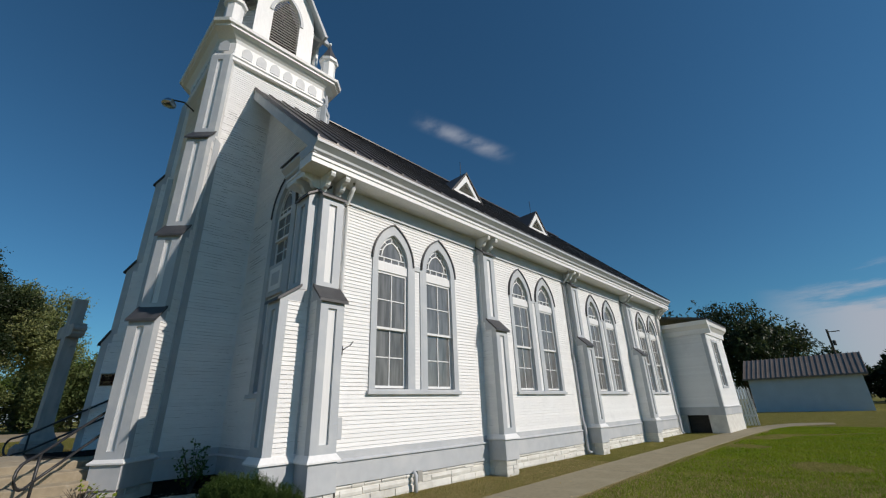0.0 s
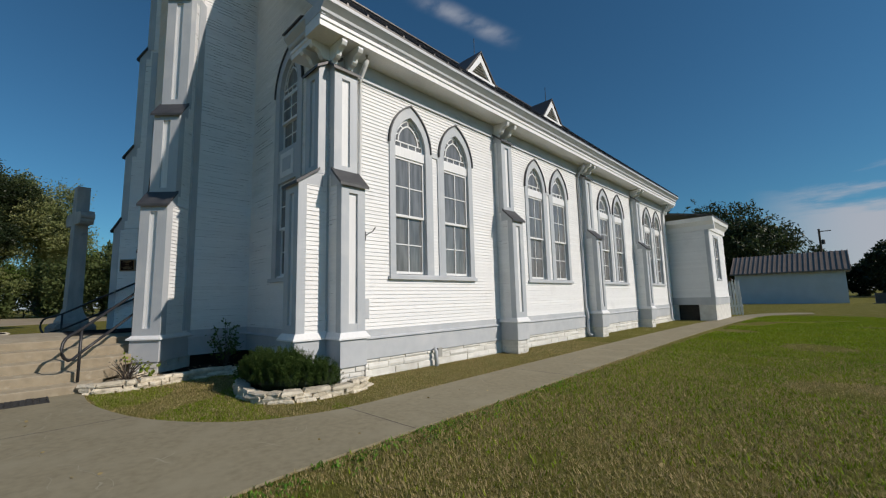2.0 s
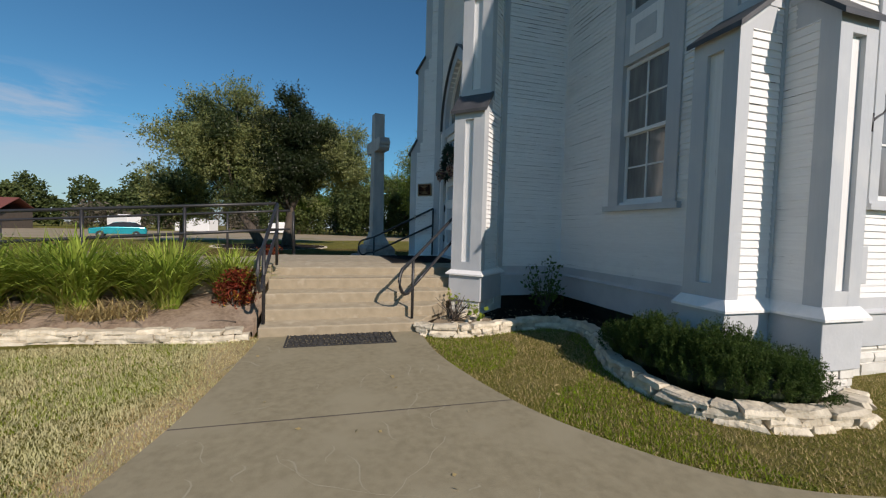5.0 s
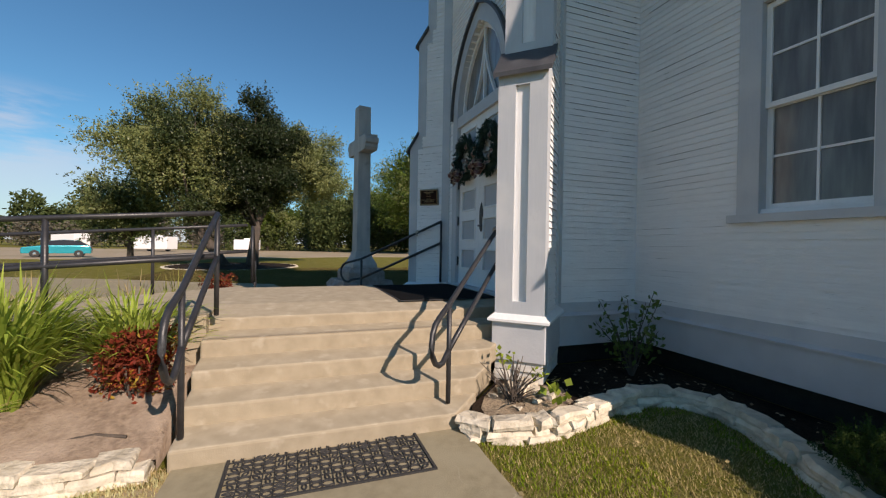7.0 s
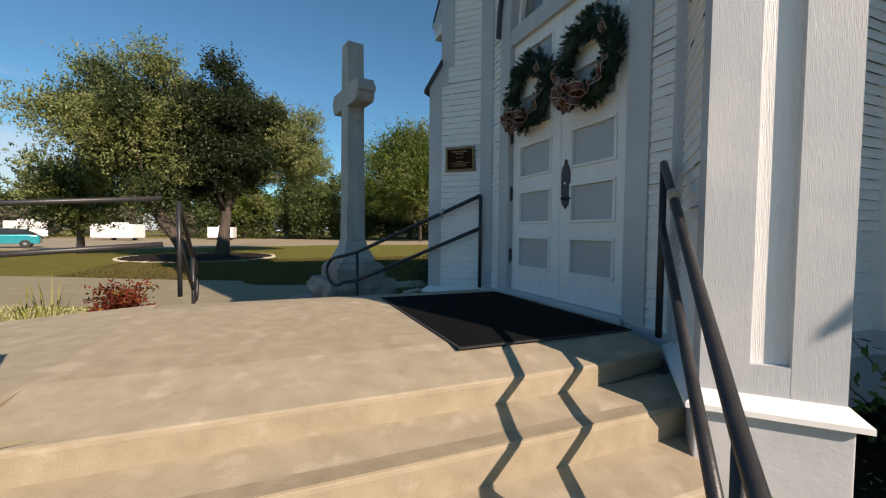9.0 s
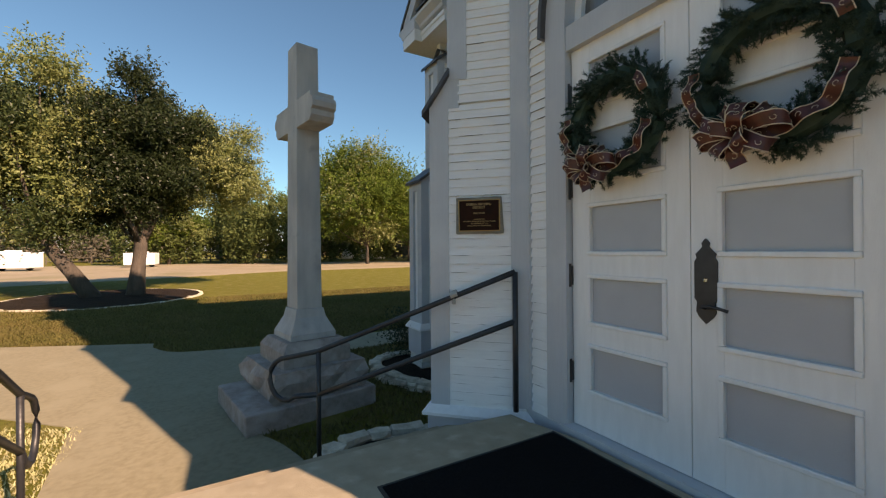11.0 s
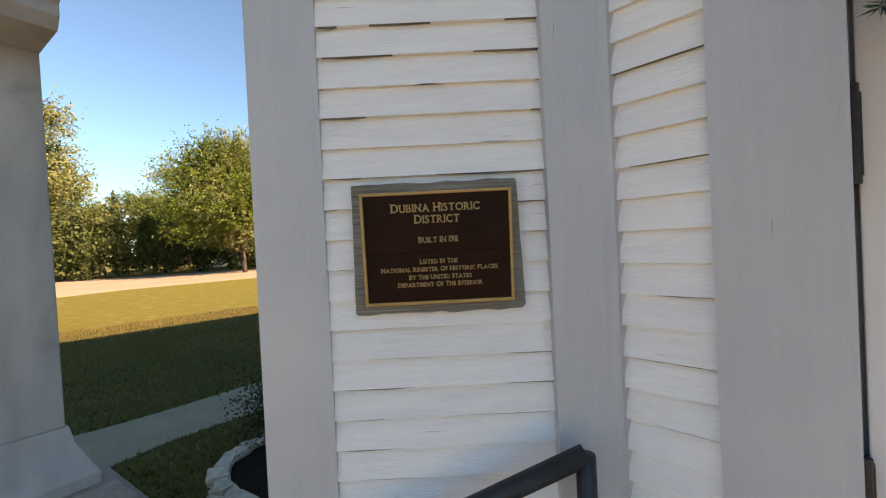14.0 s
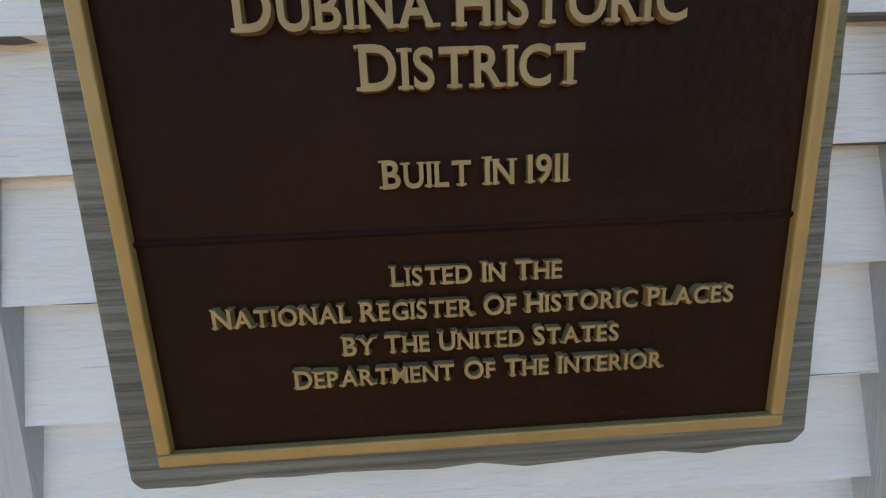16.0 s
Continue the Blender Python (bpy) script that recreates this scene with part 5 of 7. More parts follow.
flight(1)
flight(-1)
land = thing("landing", (XC, 0.2, RISE * 4), "tan concrete landing before the church door", "landing")
half = [(-10.81, -1.45), (-10.81, 1.19), (-10.93, 1.86), (-11.6, 1.93)]
inner = [(-11.35, -1.45), (-11.35, 1.15), (-11.2, 1.84)]
rim_e = half[:3]
for sgn in (1, -1):
    mxl = lambda x: XC + sgn * (x - XC)
    a = [(mxl(x), y) for x, y in rim_e]
    b = [(mxl(x), y) for x, y in inner]
    v = [(x, y, LAND - (0.055 if x > -13.0 or k < 2 else FALL)) for k, (x, y) in enumerate(a)] + [(x, y, LAND) for x, y in b] + [(x, y, RISE * 4 - 0.02) for x, y in a] + [(x, y, RISE * 4 - 0.02) for x, y in b]
    f = [(0, 1, 4, 3), (1, 2, 5, 4), (6, 7, 1, 0), (7, 8, 2, 1), (6, 0, 3, 9), (2, 8, 11, 5), (9, 10, 7, 6), (10, 11, 8, 7)]
    g = Geo()
    g.face_set(v, f if sgn > 0 else [q[::-1] for q in f])
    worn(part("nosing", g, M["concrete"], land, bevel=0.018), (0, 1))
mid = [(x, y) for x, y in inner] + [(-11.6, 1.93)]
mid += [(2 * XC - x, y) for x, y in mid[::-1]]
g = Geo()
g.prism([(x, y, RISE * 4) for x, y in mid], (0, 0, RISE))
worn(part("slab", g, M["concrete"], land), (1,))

# ramp running south from the landing
RAMP = 0.075
ramp = thing("ramp", (XC, -5, 0), "tan concrete wheelchair ramp sloping down from the landing", "ramp")
g = Geo()
L = LAND / RAMP
g.prism([(-13.45, -1.44, -0.1), (-13.45, -1.44, LAND - 0.004), (-13.45, -1.44 - L, 0.0), (-13.45, -1.44 - L, -0.1)], (2.75, 0, 0))
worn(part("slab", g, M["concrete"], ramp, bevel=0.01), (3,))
for x in (-13.47, -10.80):
    g = Geo()
    g.prism([(x, -1.46, LAND - 0.1), (x, -1.46, LAND - 0.012), (x, -1.44 - L, 0.0), (x, -1.44 - L, -0.1)], (0.12, 0, 0))
    part("kerb", g, M["concrete"], ramp, bevel=0.01)


# ---- railings ----
def railing(name, posts, rails, label, r=0.024):
    t = thing(name, posts[0][0], label, "railing", "black pipe railings")
    for base, top in posts:
        g = Geo()
        g.tube([base, top], r * 0.92, 10)
        part("post", g, M["iron"], t, smooth=True)
    for pts in rails:
        g = Geo()
        g.tube(pts, r, 10)
        part("rail", g, M["iron"], t, smooth=True)
    return t


def stair_rail(p_top, p_low, z_top, label, mirror=False, drop=0.53, reach=0.17, lr=0.2):
    """Handrail down a flight from the top post, with a rounded loop past the low post."""
    a, b = Vector((*p_top, 0)), Vector((*p_low, 0))
    if mirror:
        a.x, b.x = 2 * XC - a.x, 2 * XC - b.x
    d = (b - a).normalized()
    run = (b - a).length
    zt, zl = z_top, z_top - run * drop
    up = Vector((0, 0, 1))
    hi = [a + up * zt + d * (run * i / 4) - up * (run * drop * i / 4) for i in range(5)]
    lo = [a + up * (zt - 0.40) + d * (run * i / 4) - up * (run * drop * i / 4) for i in range(5)]
    end = hi[-1]
    loop = []
    c = b + d * reach + up * (zl - 0.09 - lr)
    for i in range(9):
        t = math.pi * 0.42 - math.pi * 1.15 * i / 8
        loop.append(c + d * math.cos(t) * 0.17 + up * math.sin(t) * lr)
    back = [b + up * (zl - 0.40)]
    posts = [((a.x, a.y, LAND), tuple(a + up * zt)), ((b.x, b.y, RISE), tuple(b + up * (zl + 0.005)))]
    return railing("stair_railing", posts, [[tuple(p) for p in hi + loop + back], [tuple(p) for p in lo]], label)


stair_rail((-10.98, 1.87), (-9.70, 0.60), 1.99, "black pipe handrail with looped end beside the door buttress")
stair_rail((-10.98, 1.87), (-9.70, 0.60), 1.99, "black pipe handrail with looped end by the plaque wall", True, 0.414, 0.36)
stair_rail((-10.65, -1.35), (-9.66, -1.40), 1.80, "black pipe handrail with looped end beside the planted bed", False, 0.60, 0.2, 0.24)
stair_rail((-10.65, -1.35), (-9.66, -1.40), 1.80, "black pipe handrail with looped end on the far flight", True, 0.60, 0.2, 0.24)
for x in (-10.65, -13.85 + 0.55):
    ys = [-1.37, -2.60, -3.84, -5.10, -6.35, -7.60, -8.85]
    zf = lambda y: LAND + (y + 1.44) * RAMP
    posts = [((x, y, zf(y) - 0.02), (x, y, zf(y) + 0.94)) for y in ys[1:]]
    rails = [[(x, y, zf(y) + 0.94) for y in ys], [(x, y, zf(y) + 0.54) for y in ys]]
    railing("ramp_railing", posts, rails, "long black two-rail pipe railing along the ramp")

for k, z in ((1, 1.735), (-1, 1.79)):
    t = thing("rail_clip", (XC + k * 1.63, 1.5, z), "small grey clip wrapped round the handrail", "clip")
    g = Geo()
    x = 2 * XC + 13.88 if k > 0 else -13.88
    g.tube([(x - k * 0.02, 1.53, z + 0.02), (x + k * 0.02, 1.49, z - 0.005)], 0.033, 8)
    g.box(x - 0.012, 1.495, z - 0.075, x + 0.012, 1.52, z)
    part("sleeve", g, M["louver"], t)

# ---- things at the entrance ----
mat_t = thing("door_mat", (-12.15, 1.2, LAND), "charcoal carpet mat lying before the church door", "door mat")
g = Geo()
g.box(-13.08, 0.545, LAND + 0.002, -11.20, 1.84, LAND + 0.013)
part("carpet", g, M["carpet"], mat_t, bevel=0.004)
g = Geo()
for a in ((-13.10, 0.525, -11.18, 0.548), (-13.10, 1.838, -11.18, 1.86), (-13.10, 0.548, -13.078, 1.838), (-11.202, 0.548, -11.18, 1.838)):
    g.box(a[0], a[1], LAND + 0.001, a[2], a[3], LAND + 0.009)
part("rubber_edge", g, M["rubber"], mat_t)

rub = thing("rubber_mat", (-9.28, -0.41, 0.022), "black openwork rubber mat at the foot of the steps", "door mat")
g = Geo()
x0, y0, x1, y1, zt = -9.585, -1.09, -8.985, 0.26, 0.034
for a in ((x0, y0, x1, y0 + 0.02), (x0, y1 - 0.02, x1, y1), (x0, y0 + 0.02, x0 + 0.02, y1 - 0.02), (x1 - 0.02, y0 + 0.02, x1, y1 - 0.02)):
    g.box(a[0], a[1], 0.023, a[2], a[3], zt)
part("rim", g, M["rubber"], rub)
g = Geo()
rnd = random.Random(5)
for i in range(8):
    for j in range(18):
        cx, cy = x0 + 0.035 + (i + 0.5) * 0.0665, y0 + 0.03 + (j + 0.5) * 0.0717
        kind = (i * 3 + j * 5) % 4
        if kind == 0:
            g.tube([(cx + 0.026 * math.cos(t), cy + 0.028 * math.sin(t), 0.028) for t in [k * math.pi / 5 for k in range(10)]], 0.0065, 4, closed=True)
        elif kind == 1:
            for s in (-1, 1):
                g.tube([(cx + s * 0.012 + s * 0.016 * math.cos(t), cy + 0.03 * math.sin(t), 0.028) for t in [-1.4 + k * 0.56 for k in range(6)]], 0.0065, 4)
        else:
            a = rnd.uniform(0, math.pi)
            for s in (-1, 1):
                g.tube([(cx + math.cos(a) * u * 0.034 - math.sin(a) * s * 0.014 * (1 - u * u), cy + math.sin(a) * u * 0.034 + math.cos(a) * s * 0.014 * (1 - u * u), 0.028) for u in (-1, -0.5, 0, 0.5, 1)], 0.0065, 4)
for i in range(1, 8):
    g.box(x0 + 0.03 + i * 0.0665, y0 + 0.02, 0.024, x0 + 0.035 + i * 0.0665, y1 - 0.02, 0.031)
for j in range(1, 18):
    g.box(x0 + 0.02, y0 + 0.028 + j * 0.0717, 0.0243, x1 - 0.02, y0 + 0.033 + j * 0.0717, 0.0313)
part("web", g, M["rubber"], rub, "scrolled openwork rubber")


def quad_cloud(pos, length, width, rng, up_bias=0.0, dirs=None, bend=0.0):
    """Leaf-shaped quads at the points pos (n,3), as vertex and face lists."""
    n = len(pos)
    if dirs is None:
        d = rng.normal(size=(n, 3))
        d[:, 2] += up_bias
    else:
        d = dirs + rng.normal(size=(n, 3)) * 0.25
    d /= np.linalg.norm(d, axis=1, keepdims=True)
    s = np.cross(d, rng.normal(size=(n, 3)))
    s /= np.linalg.norm(s, axis=1, keepdims=True) + 1e-9
    ln = length * rng.uniform(0.7, 1.3, (n, 1))
    wd = width * rng.uniform(0.7, 1.3, (n, 1))
    a, b, c, e = pos, pos + d * ln * 0.45 + s * wd * 0.5, pos + d * ln, pos + d * ln * 0.45 - s * wd * 0.5
    v = np.stack([a, b, c, e], 1).reshape(-1, 3)
    f = np.arange(4 * n).reshape(-1, 4)
    return v, f


def cloud_part(name, clouds, mat, parent=None, label=""):
    me = bpy.data.meshes.new(name)
    vs, fs, k = [], [], 0
    for v, f in clouds:
        vs.append(v)
        fs.append(f + k)
        k += len(v)
    v, f = np.concatenate(vs), np.concatenate(fs)
    me.from_pydata(v.tolist(), [], f.tolist())
    me.materials.append(mat)
    me.update()
    ob = new(name, me)
    if parent is not None:
        ob.parent = parent
        if parent.type == "EMPTY":
            ob.matrix_parent_inverse = Matrix.Translation(-Vector(parent.location))
    if label:
        ob["label"] = label
    return ob


def wreath(cx, y, cz, seed):
    """Artificial pine wreath: needles on sprigs round a ring, with a wired ribbon and bow."""
    rng = np.random.default_rng(seed)
    w = thing("wreath", (cx, y, cz), "green artificial pine wreath with brown ribbon bow on the door", "wreath", "door wreaths")
    R, r = 0.295, 0.082
    clouds = []
    for i in range(430):
        a = rng.uniform(0, 2 * math.pi)
        b = rng.uniform(-0.6, math.pi + 0.6)
        rr = r * rng.uniform(0.5, 1.0)
        base = np.array([cx + math.cos(a) * (R + rr * math.cos(b) * 0.9), y - 0.02 - abs(math.sin(b)) * rr * 0.9, cz + math.sin(a) * (R + rr * math.cos(b) * 0.9)])
        out = np.array([math.cos(a) * math.cos(b), -0.55 * abs(math.sin(b)) - 0.15, math.sin(a) * math.cos(b)]) + np.array([-math.sin(a), 0, math.cos(a)]) * 0.6 + rng.normal(size=3) * 0.35
        out /= np.linalg.norm(out)
        n = 105
        t = rng.uniform(0, 1, (n, 1))
        pos = base + out * t * 0.075
        side = rng.normal(size=(n, 3))
        dirs = out * 0.7 + side * 0.62
        clouds.append(quad_cloud(pos, 0.021, 0.0034, rng, dirs=dirs))
    cloud_part("needles", clouds, M["pine"], w, "dark green plastic needles")
    g = Geo()
    g.tube([(cx + math.cos(k * math.pi / 12) * R, y - 0.03, cz + math.sin(k * math.pi / 12) * R) for k in range(24)], 0.055, 8, closed=True)
    part("ring", g, M["pine"], w)

    def ribbon(pts, wd, name="ribbon", across=None):
        g, e = Geo(), Geo()
        pts = [Vector(p) for p in pts]
        k = len(pts)
        L, Rr = [], []
        for i, p in enumerate(pts):
            d = (pts[min(i + 1, k - 1)] - pts[max(i - 1, 0)]).normalized()
            c = d.cross(Vector((0, -1, 0.15))) if across is None else across - d * across.dot(d)
            s = (Matrix.Rotation(0.3 * math.sin(i * 0.8), 3, d) @ c.normalized()) * wd * 0.5
            L.append(p + s)
            Rr.append(p - s)
        g.face_set([tuple(p) for p in L + Rr], [(i, i + 1, k + i + 1, k + i) for i in range(k - 1)])
        rb = part(name, g, M["ribbon"], w, "brown wired ribbon with pale gold edges", smooth=True)
        e.tube([tuple(p) for p in L], 0.0026, 5)
        e.tube([tuple(p) for p in Rr], 0.0026, 5)
        # scroll marks along the ribbon
        for i in range(2, k - 1, 3):
            c, d, q = (L[i] + Rr[i]) / 2, (L[i] - Rr[i]).normalized(), (pts[i + 1] - pts[i - 1]).normalized()
            n = q.cross(d).normalized() * (0.0015 if q.cross(d).y < 0 else -0.0015)
            e.tube([tuple(c + n + (d * math.cos(t) + q * math.sin(t)) * wd * (0.1 + 0.03 * t)) for t in [k2 * 0.8 for k2 in range(7)]], 0.0014, 4)
        part("wire_edge", e, M["gold_wire"], rb)
    arc = lambda a0, a1, rr, n=26: [(cx + (rr + 0.009 * math.sin(i * 0.45)) * math.cos(radians(a0 + (a1 - a0) * i / n)), y - 0.135 - 0.02 * math.sin(i * 0.7), cz + (rr + 0.009 * math.sin(i * 0.45)) * math.sin(radians(a0 + (a1 - a0) * i / n))) for i in range(n + 1)]
    ribbon(arc(-98, -14, R), 0.056)
    ribbon(arc(-125, -195, R + 0.03), 0.046)
    ribbon(arc(20, 46, R, 7), 0.05)
    bx, bz = cx - 0.075, cz - R + 0.01
    p0 = Vector((bx, y - 0.15, bz))
    for ang, ln, dep, twist in ((4, 0.19, 0.075, 0.5), (38, 0.15, 0.06, -0.4), (74, 0.13, 0.08, 0.7), (118, 0.14, 0.06, -0.6), (152, 0.17, 0.08, 0.3), (184, 0.18, 0.065, -0.5), (222, 0.13, 0.075, 0.6), (-34, 0.15, 0.07, -0.3), (60, 0.09, 0.11, 0.2), (165, 0.10, 0.11, -0.2), (-70, 0.09, 0.10, 0.4)):
        # a loop of ribbon that runs out, turns over and comes back behind itself
        d = Vector((math.cos(radians(ang)), 0, math.sin(radians(ang))))
        q = Vector((-d.z, 0, d.x))
        o = Vector((0, -1, 0))
        loop = []
        for i in range(15):
            t = i / 14 * 2 * math.pi
            s1 = (1 - math.cos(t)) / 2
            loop.append(tuple(p0 + d * ln * s1 + o * dep * (0.55 + math.sin(t) * (0.35 + 0.65 * s1)) + q * ln * 0.16 * math.sin(t) * twist))
        ribbon(loop, 0.062, "bow_loop", q + o * twist * 0.8)
    ribbon([tuple(p0 + Vector((0.012 * math.sin(i), -0.06 + 0.012 * math.sin(i * 1.3), -0.022 * i))) for i in range(8)], 0.07, "bow_tail")
    g = Geo()
    g.lathe((bx, y - 0.20, bz - 0.015), [(0.006, 0), (0.017, 0.006), (0.019, 0.016), (0.015, 0.026), (0.006, 0.03)], 10)
    part("bow_knot", g, M["ribbon"], w, smooth=True)


wreath(XC - 0.425, TS - 0.005, 2.985, 11)
wreath(XC + 0.425, TS - 0.005, 2.985, 12)

# ---- bronze plaque ----
PU, PN = Vector((1, 1, 0)).normalized(), Vector((1, -1, 0)).normalized()
P_C = Vector((-13.805, 1.725, 0))
tilt = math.atan2(0.024, 0.32)
PM = Matrix.Translation(P_C + Vector((0, 0, 2.46)) + PN * 0.026) @ frame_of((0, 0, 0), PU, PN) @ Matrix.Rotation(-tilt, 4, "X")
plaque = thing("plaque", P_C + Vector((0, 0, 2.3)), "brown and gold bronze plaque on a weathered grey board", "plaque")
rnd = random.Random(3)
edge = []
for i in range(12):
    edge.append((-0.196 + 0.384 * i / 12 + 0.001, 0.155 + rnd.uniform(-0.0025, 0.002)))
edge += [(0.190, 0.1545), (0.192, 0.145)]
for i in range(1, 9):
    edge.append((0.192 + 0.013 * i / 9 + rnd.uniform(-0.001, 0.001), 0.145 - 0.285 * i / 9))
edge += [(0.206, -0.146), (0.198, -0.1535)]
for i in range(1, 14):
    edge.append((0.198 - 0.39 * i / 14, -0.154 + rnd.uniform(-0.0035, 0.002)))
edge += [(-0.197, -0.155), (-0.202, -0.148)]
for i in range(1, 8):
    edge.append((-0.202 + 0.008 * i / 8, -0.148 + 0.29 * i / 8))
g = Geo(PM)
g.prism([(u, -0.022, v) for u, v in edge], (0, 0.024, 0))
part("backing_board", g, M["weathered"], plaque, "weathered grey wooden backing board", bevel=0.003)
b0, b1, c0, c1 = -0.175, 0.178, -0.1315, 0.134
g = Geo(PM)
g.box(b0, 0.002, c0, b1, 0.009, c1)
field = part("field", g, M["bronze"], plaque, "dark brown leather textured field")
t = 0.0075
for u0, v0, u1, v1 in ((b0, c0, b1, c0 + t), (b0, c1 - t, b1, c1), (b0, c0 + t, b0 + t, c1 - t), (b1 - t, c0 + t, b1, c1 - t)):
    g = Geo(PM)
    g.box(u0, 0.0025, v0, u1, 0.0135, v1)
    part("border", g, M["gold"], plaque, "raised gold border", bevel=0.0012)
g = Geo(PM)
g.tube([(b0 + t, 0.009, -0.008), (b1 - t, 0.009, -0.008)], 0.0018, 6)
part("divider", g, M["bronze"], plaque)

glyphs = {}


def glyph(ch):
    """Outline mesh of a built-in font letter of size 1, with its width."""
    if ch not in glyphs:
        cu = bpy.data.curves.new("letter", "FONT")
        cu.body, cu.size, cu.extrude, cu.offset, cu.resolution_u = ch, 1.0, 0.06, 0.02, 4
        ob = bpy.data.objects.new("letter", cu)
        me = bpy.data.meshes.new_from_object(ob)
        vs = [tuple(v.co) for v in me.vertices]
        fs = [tuple(p.vertices) for p in me.polygons]
        xs, ys = [v[0] for v in vs], [v[1] for v in vs]
        glyphs[ch] = (vs, fs, min(xs), max(xs), max(ys))
        bpy.data.objects.remove(ob)
        bpy.data.curves.remove(cu)
        bpy.data.meshes.remove(me)
    return glyphs[ch]


SERIF = {"D": ((0.08,), (0.08,)), "U": ((), (0.08, 0.92)), "B": ((0.08,), (0.08,)), "I": ((0.5,), (0.5,)), "N": ((0.08,), (0.08, 0.92)), "A": ((0.06, 0.94), ()), "H": ((0.08, 0.92), (0.08, 0.92)),
         "T": ((0.5,), ()), "R": ((0.08, 0.95), (0.08,)), "L": ((0.1,), (0.1,)), "E": ((0.08,), (0.08,)), "F": ((0.12,), (0.1,)), "P": ((0.12,), (0.08,)), "M": ((0.06, 0.94), (0.06, 0.94)), "Y": ((0.5,), (0.06, 0.94)), "1": ((0.6,), ())}


def letter_line(text, u_mid, v, width, cap, small):
    """A line of raised capitals, first letters larger, fitted to a width."""
    g = Geo(PM)
    items, x = [], 0.0
    first = True
    for ch in text:
        if ch == " ":
            x += 0.46 * small
            first = True
            continue
        vs, fs, a, b, top = glyph(ch)
        k = (1.0 if first or ch.isdigit() else small) / 0.73
        items.append((ch, x, k))
        x += (b - a) * k + 0.13
        first = False
    total = x - 0.13
    sx = width / total
    for ch, px, k in items:
        vs, fs, a, b, top = glyph(ch)
        sz = cap * k
        U = lambda q: u_mid - width / 2 + (px + (q - a) * k) * sx
        g.face_set([(U(p[0]), 0.0105 + p[2] * 0.06, v + p[1] * sz) for p in vs], fs)
        h = top * sz
        tk, w = cap * 0.075, cap * 0.17
        lo, hi = SERIF.get(ch, ((), ()))
        for fr in lo:
            c = U(a + (b - a) * fr)
            g.box(c - w, 0.009, v, c + w, 0.0135, v + tk)
        for fr in hi:
            c = U(a + (b - a) * fr)
            g.box(c - w, 0.009, v + h - tk, c + w, 0.0135, v + h)
    part("lettering", g, M["letter"], plaque, "raised worn gold capital letters")


for text, u, v, w, cap, small in (("DUBINA HISTORIC", 0.000, 0.0865, 0.206, 0.0205, 0.9), ("DISTRICT", 0.003, 0.0600, 0.105, 0.0205, 0.9), ("BUILT IN 1911", 0.003, 0.0145, 0.091, 0.0140, 0.9), ("LISTED IN THE", 0.0025, -0.0350, 0.088, 0.0108, 0.9),
                                  ("NATIONAL REGISTER OF HISTORIC PLACES", 0.0030, -0.0530, 0.273, 0.0108, 0.9), ("BY THE UNITED STATES", 0.0045, -0.0715, 0.147, 0.0108, 0.9), ("DEPARTMENT OF THE INTERIOR", 0.0035, -0.0890, 0.199, 0.0108, 0.9)):
    letter_line(text, u, v, w, cap, small)

# ---- stone cross ----
cross = thing("stone_cross", (-17.05, 0.92, 0), "tall pale stone cross on a stepped granite base", "cross")
CM = Matrix.Translation((-17.05, 0.92, 0)) @ Matrix.Rotation(radians(10), 4, "Z")
g = Geo(CM)
g.prism([(-0.74, -0.98, -0.1), (0.74, -0.98, -0.1), (0.74, 0.74, -0.1), (-0.74, 0.74, -0.1)], (0, 0, 0.36))
part("base_step", g, M["granite"], cross, "pale slab at the foot", bevel=0.02)


def rough_block(hx, hy, z0, z1, seed, amp):
    """Block with rock-faced sides."""
    rng = random.Random(seed)
    n = 7
    g = Geo(CM)
    rings = []
    per = [(-1 + 2 * i / n, -1) for i in range(n)] + [(1, -1 + 2 * i / n) for i in range(n)] + [(1 - 2 * i / n, 1) for i in range(n)] + [(-1, 1 - 2 * i / n) for i in range(n)]
    zs = [z0, z0 + (z1 - z0) * 0.3, z0 + (z1 - z0) * 0.65, z1 - 0.02, z1]
    for k, z in enumerate(zs):
        rings.append([(x * (hx + (rng.uniform(0, amp) if 0 < k < 3 else 0)), y * (hy + (rng.uniform(0, amp) if 0 < k < 3 else 0)), z + (rng.uniform(-0.02, 0.02) if 0 < k < 3 else 0)) for x, y in per])
    m = len(per)
    v = [p for r in rings for p in r]
    f = [(i * m + j, i * m + (j + 1) % m, (i + 1) * m + (j + 1) % m, (i + 1) * m + j) for i in range(len(zs) - 1) for j in range(m)]
    f += [tuple(range(m))[::-1], tuple(range((len(zs) - 1) * m, len(zs) * m))]
    g.face_set(v, f)
    return g


part("rock_block", rough_block(0.64, 0.62, 0.26, 0.64, 1, 0.1), M["granite"], cross, "rock-faced granite block")
g = Geo(CM)


def frustum(g, levels):
    v, f = [], []
    for hx, hy, z in levels:
        v += [(-hx, -hy, z), (hx, -hy, z), (hx, hy, z), (-hx, hy, z)]
    for i in range(len(levels) - 1):
        f += [(i * 4 + j, i * 4 + (j + 1) % 4, (i + 1) * 4 + (j + 1) % 4, (i + 1) * 4 + j) for j in range(4)]
    f += [(3, 2, 1, 0), tuple(range((len(levels) - 1) * 4, len(levels) * 4))]
    g.face_set(v, f)


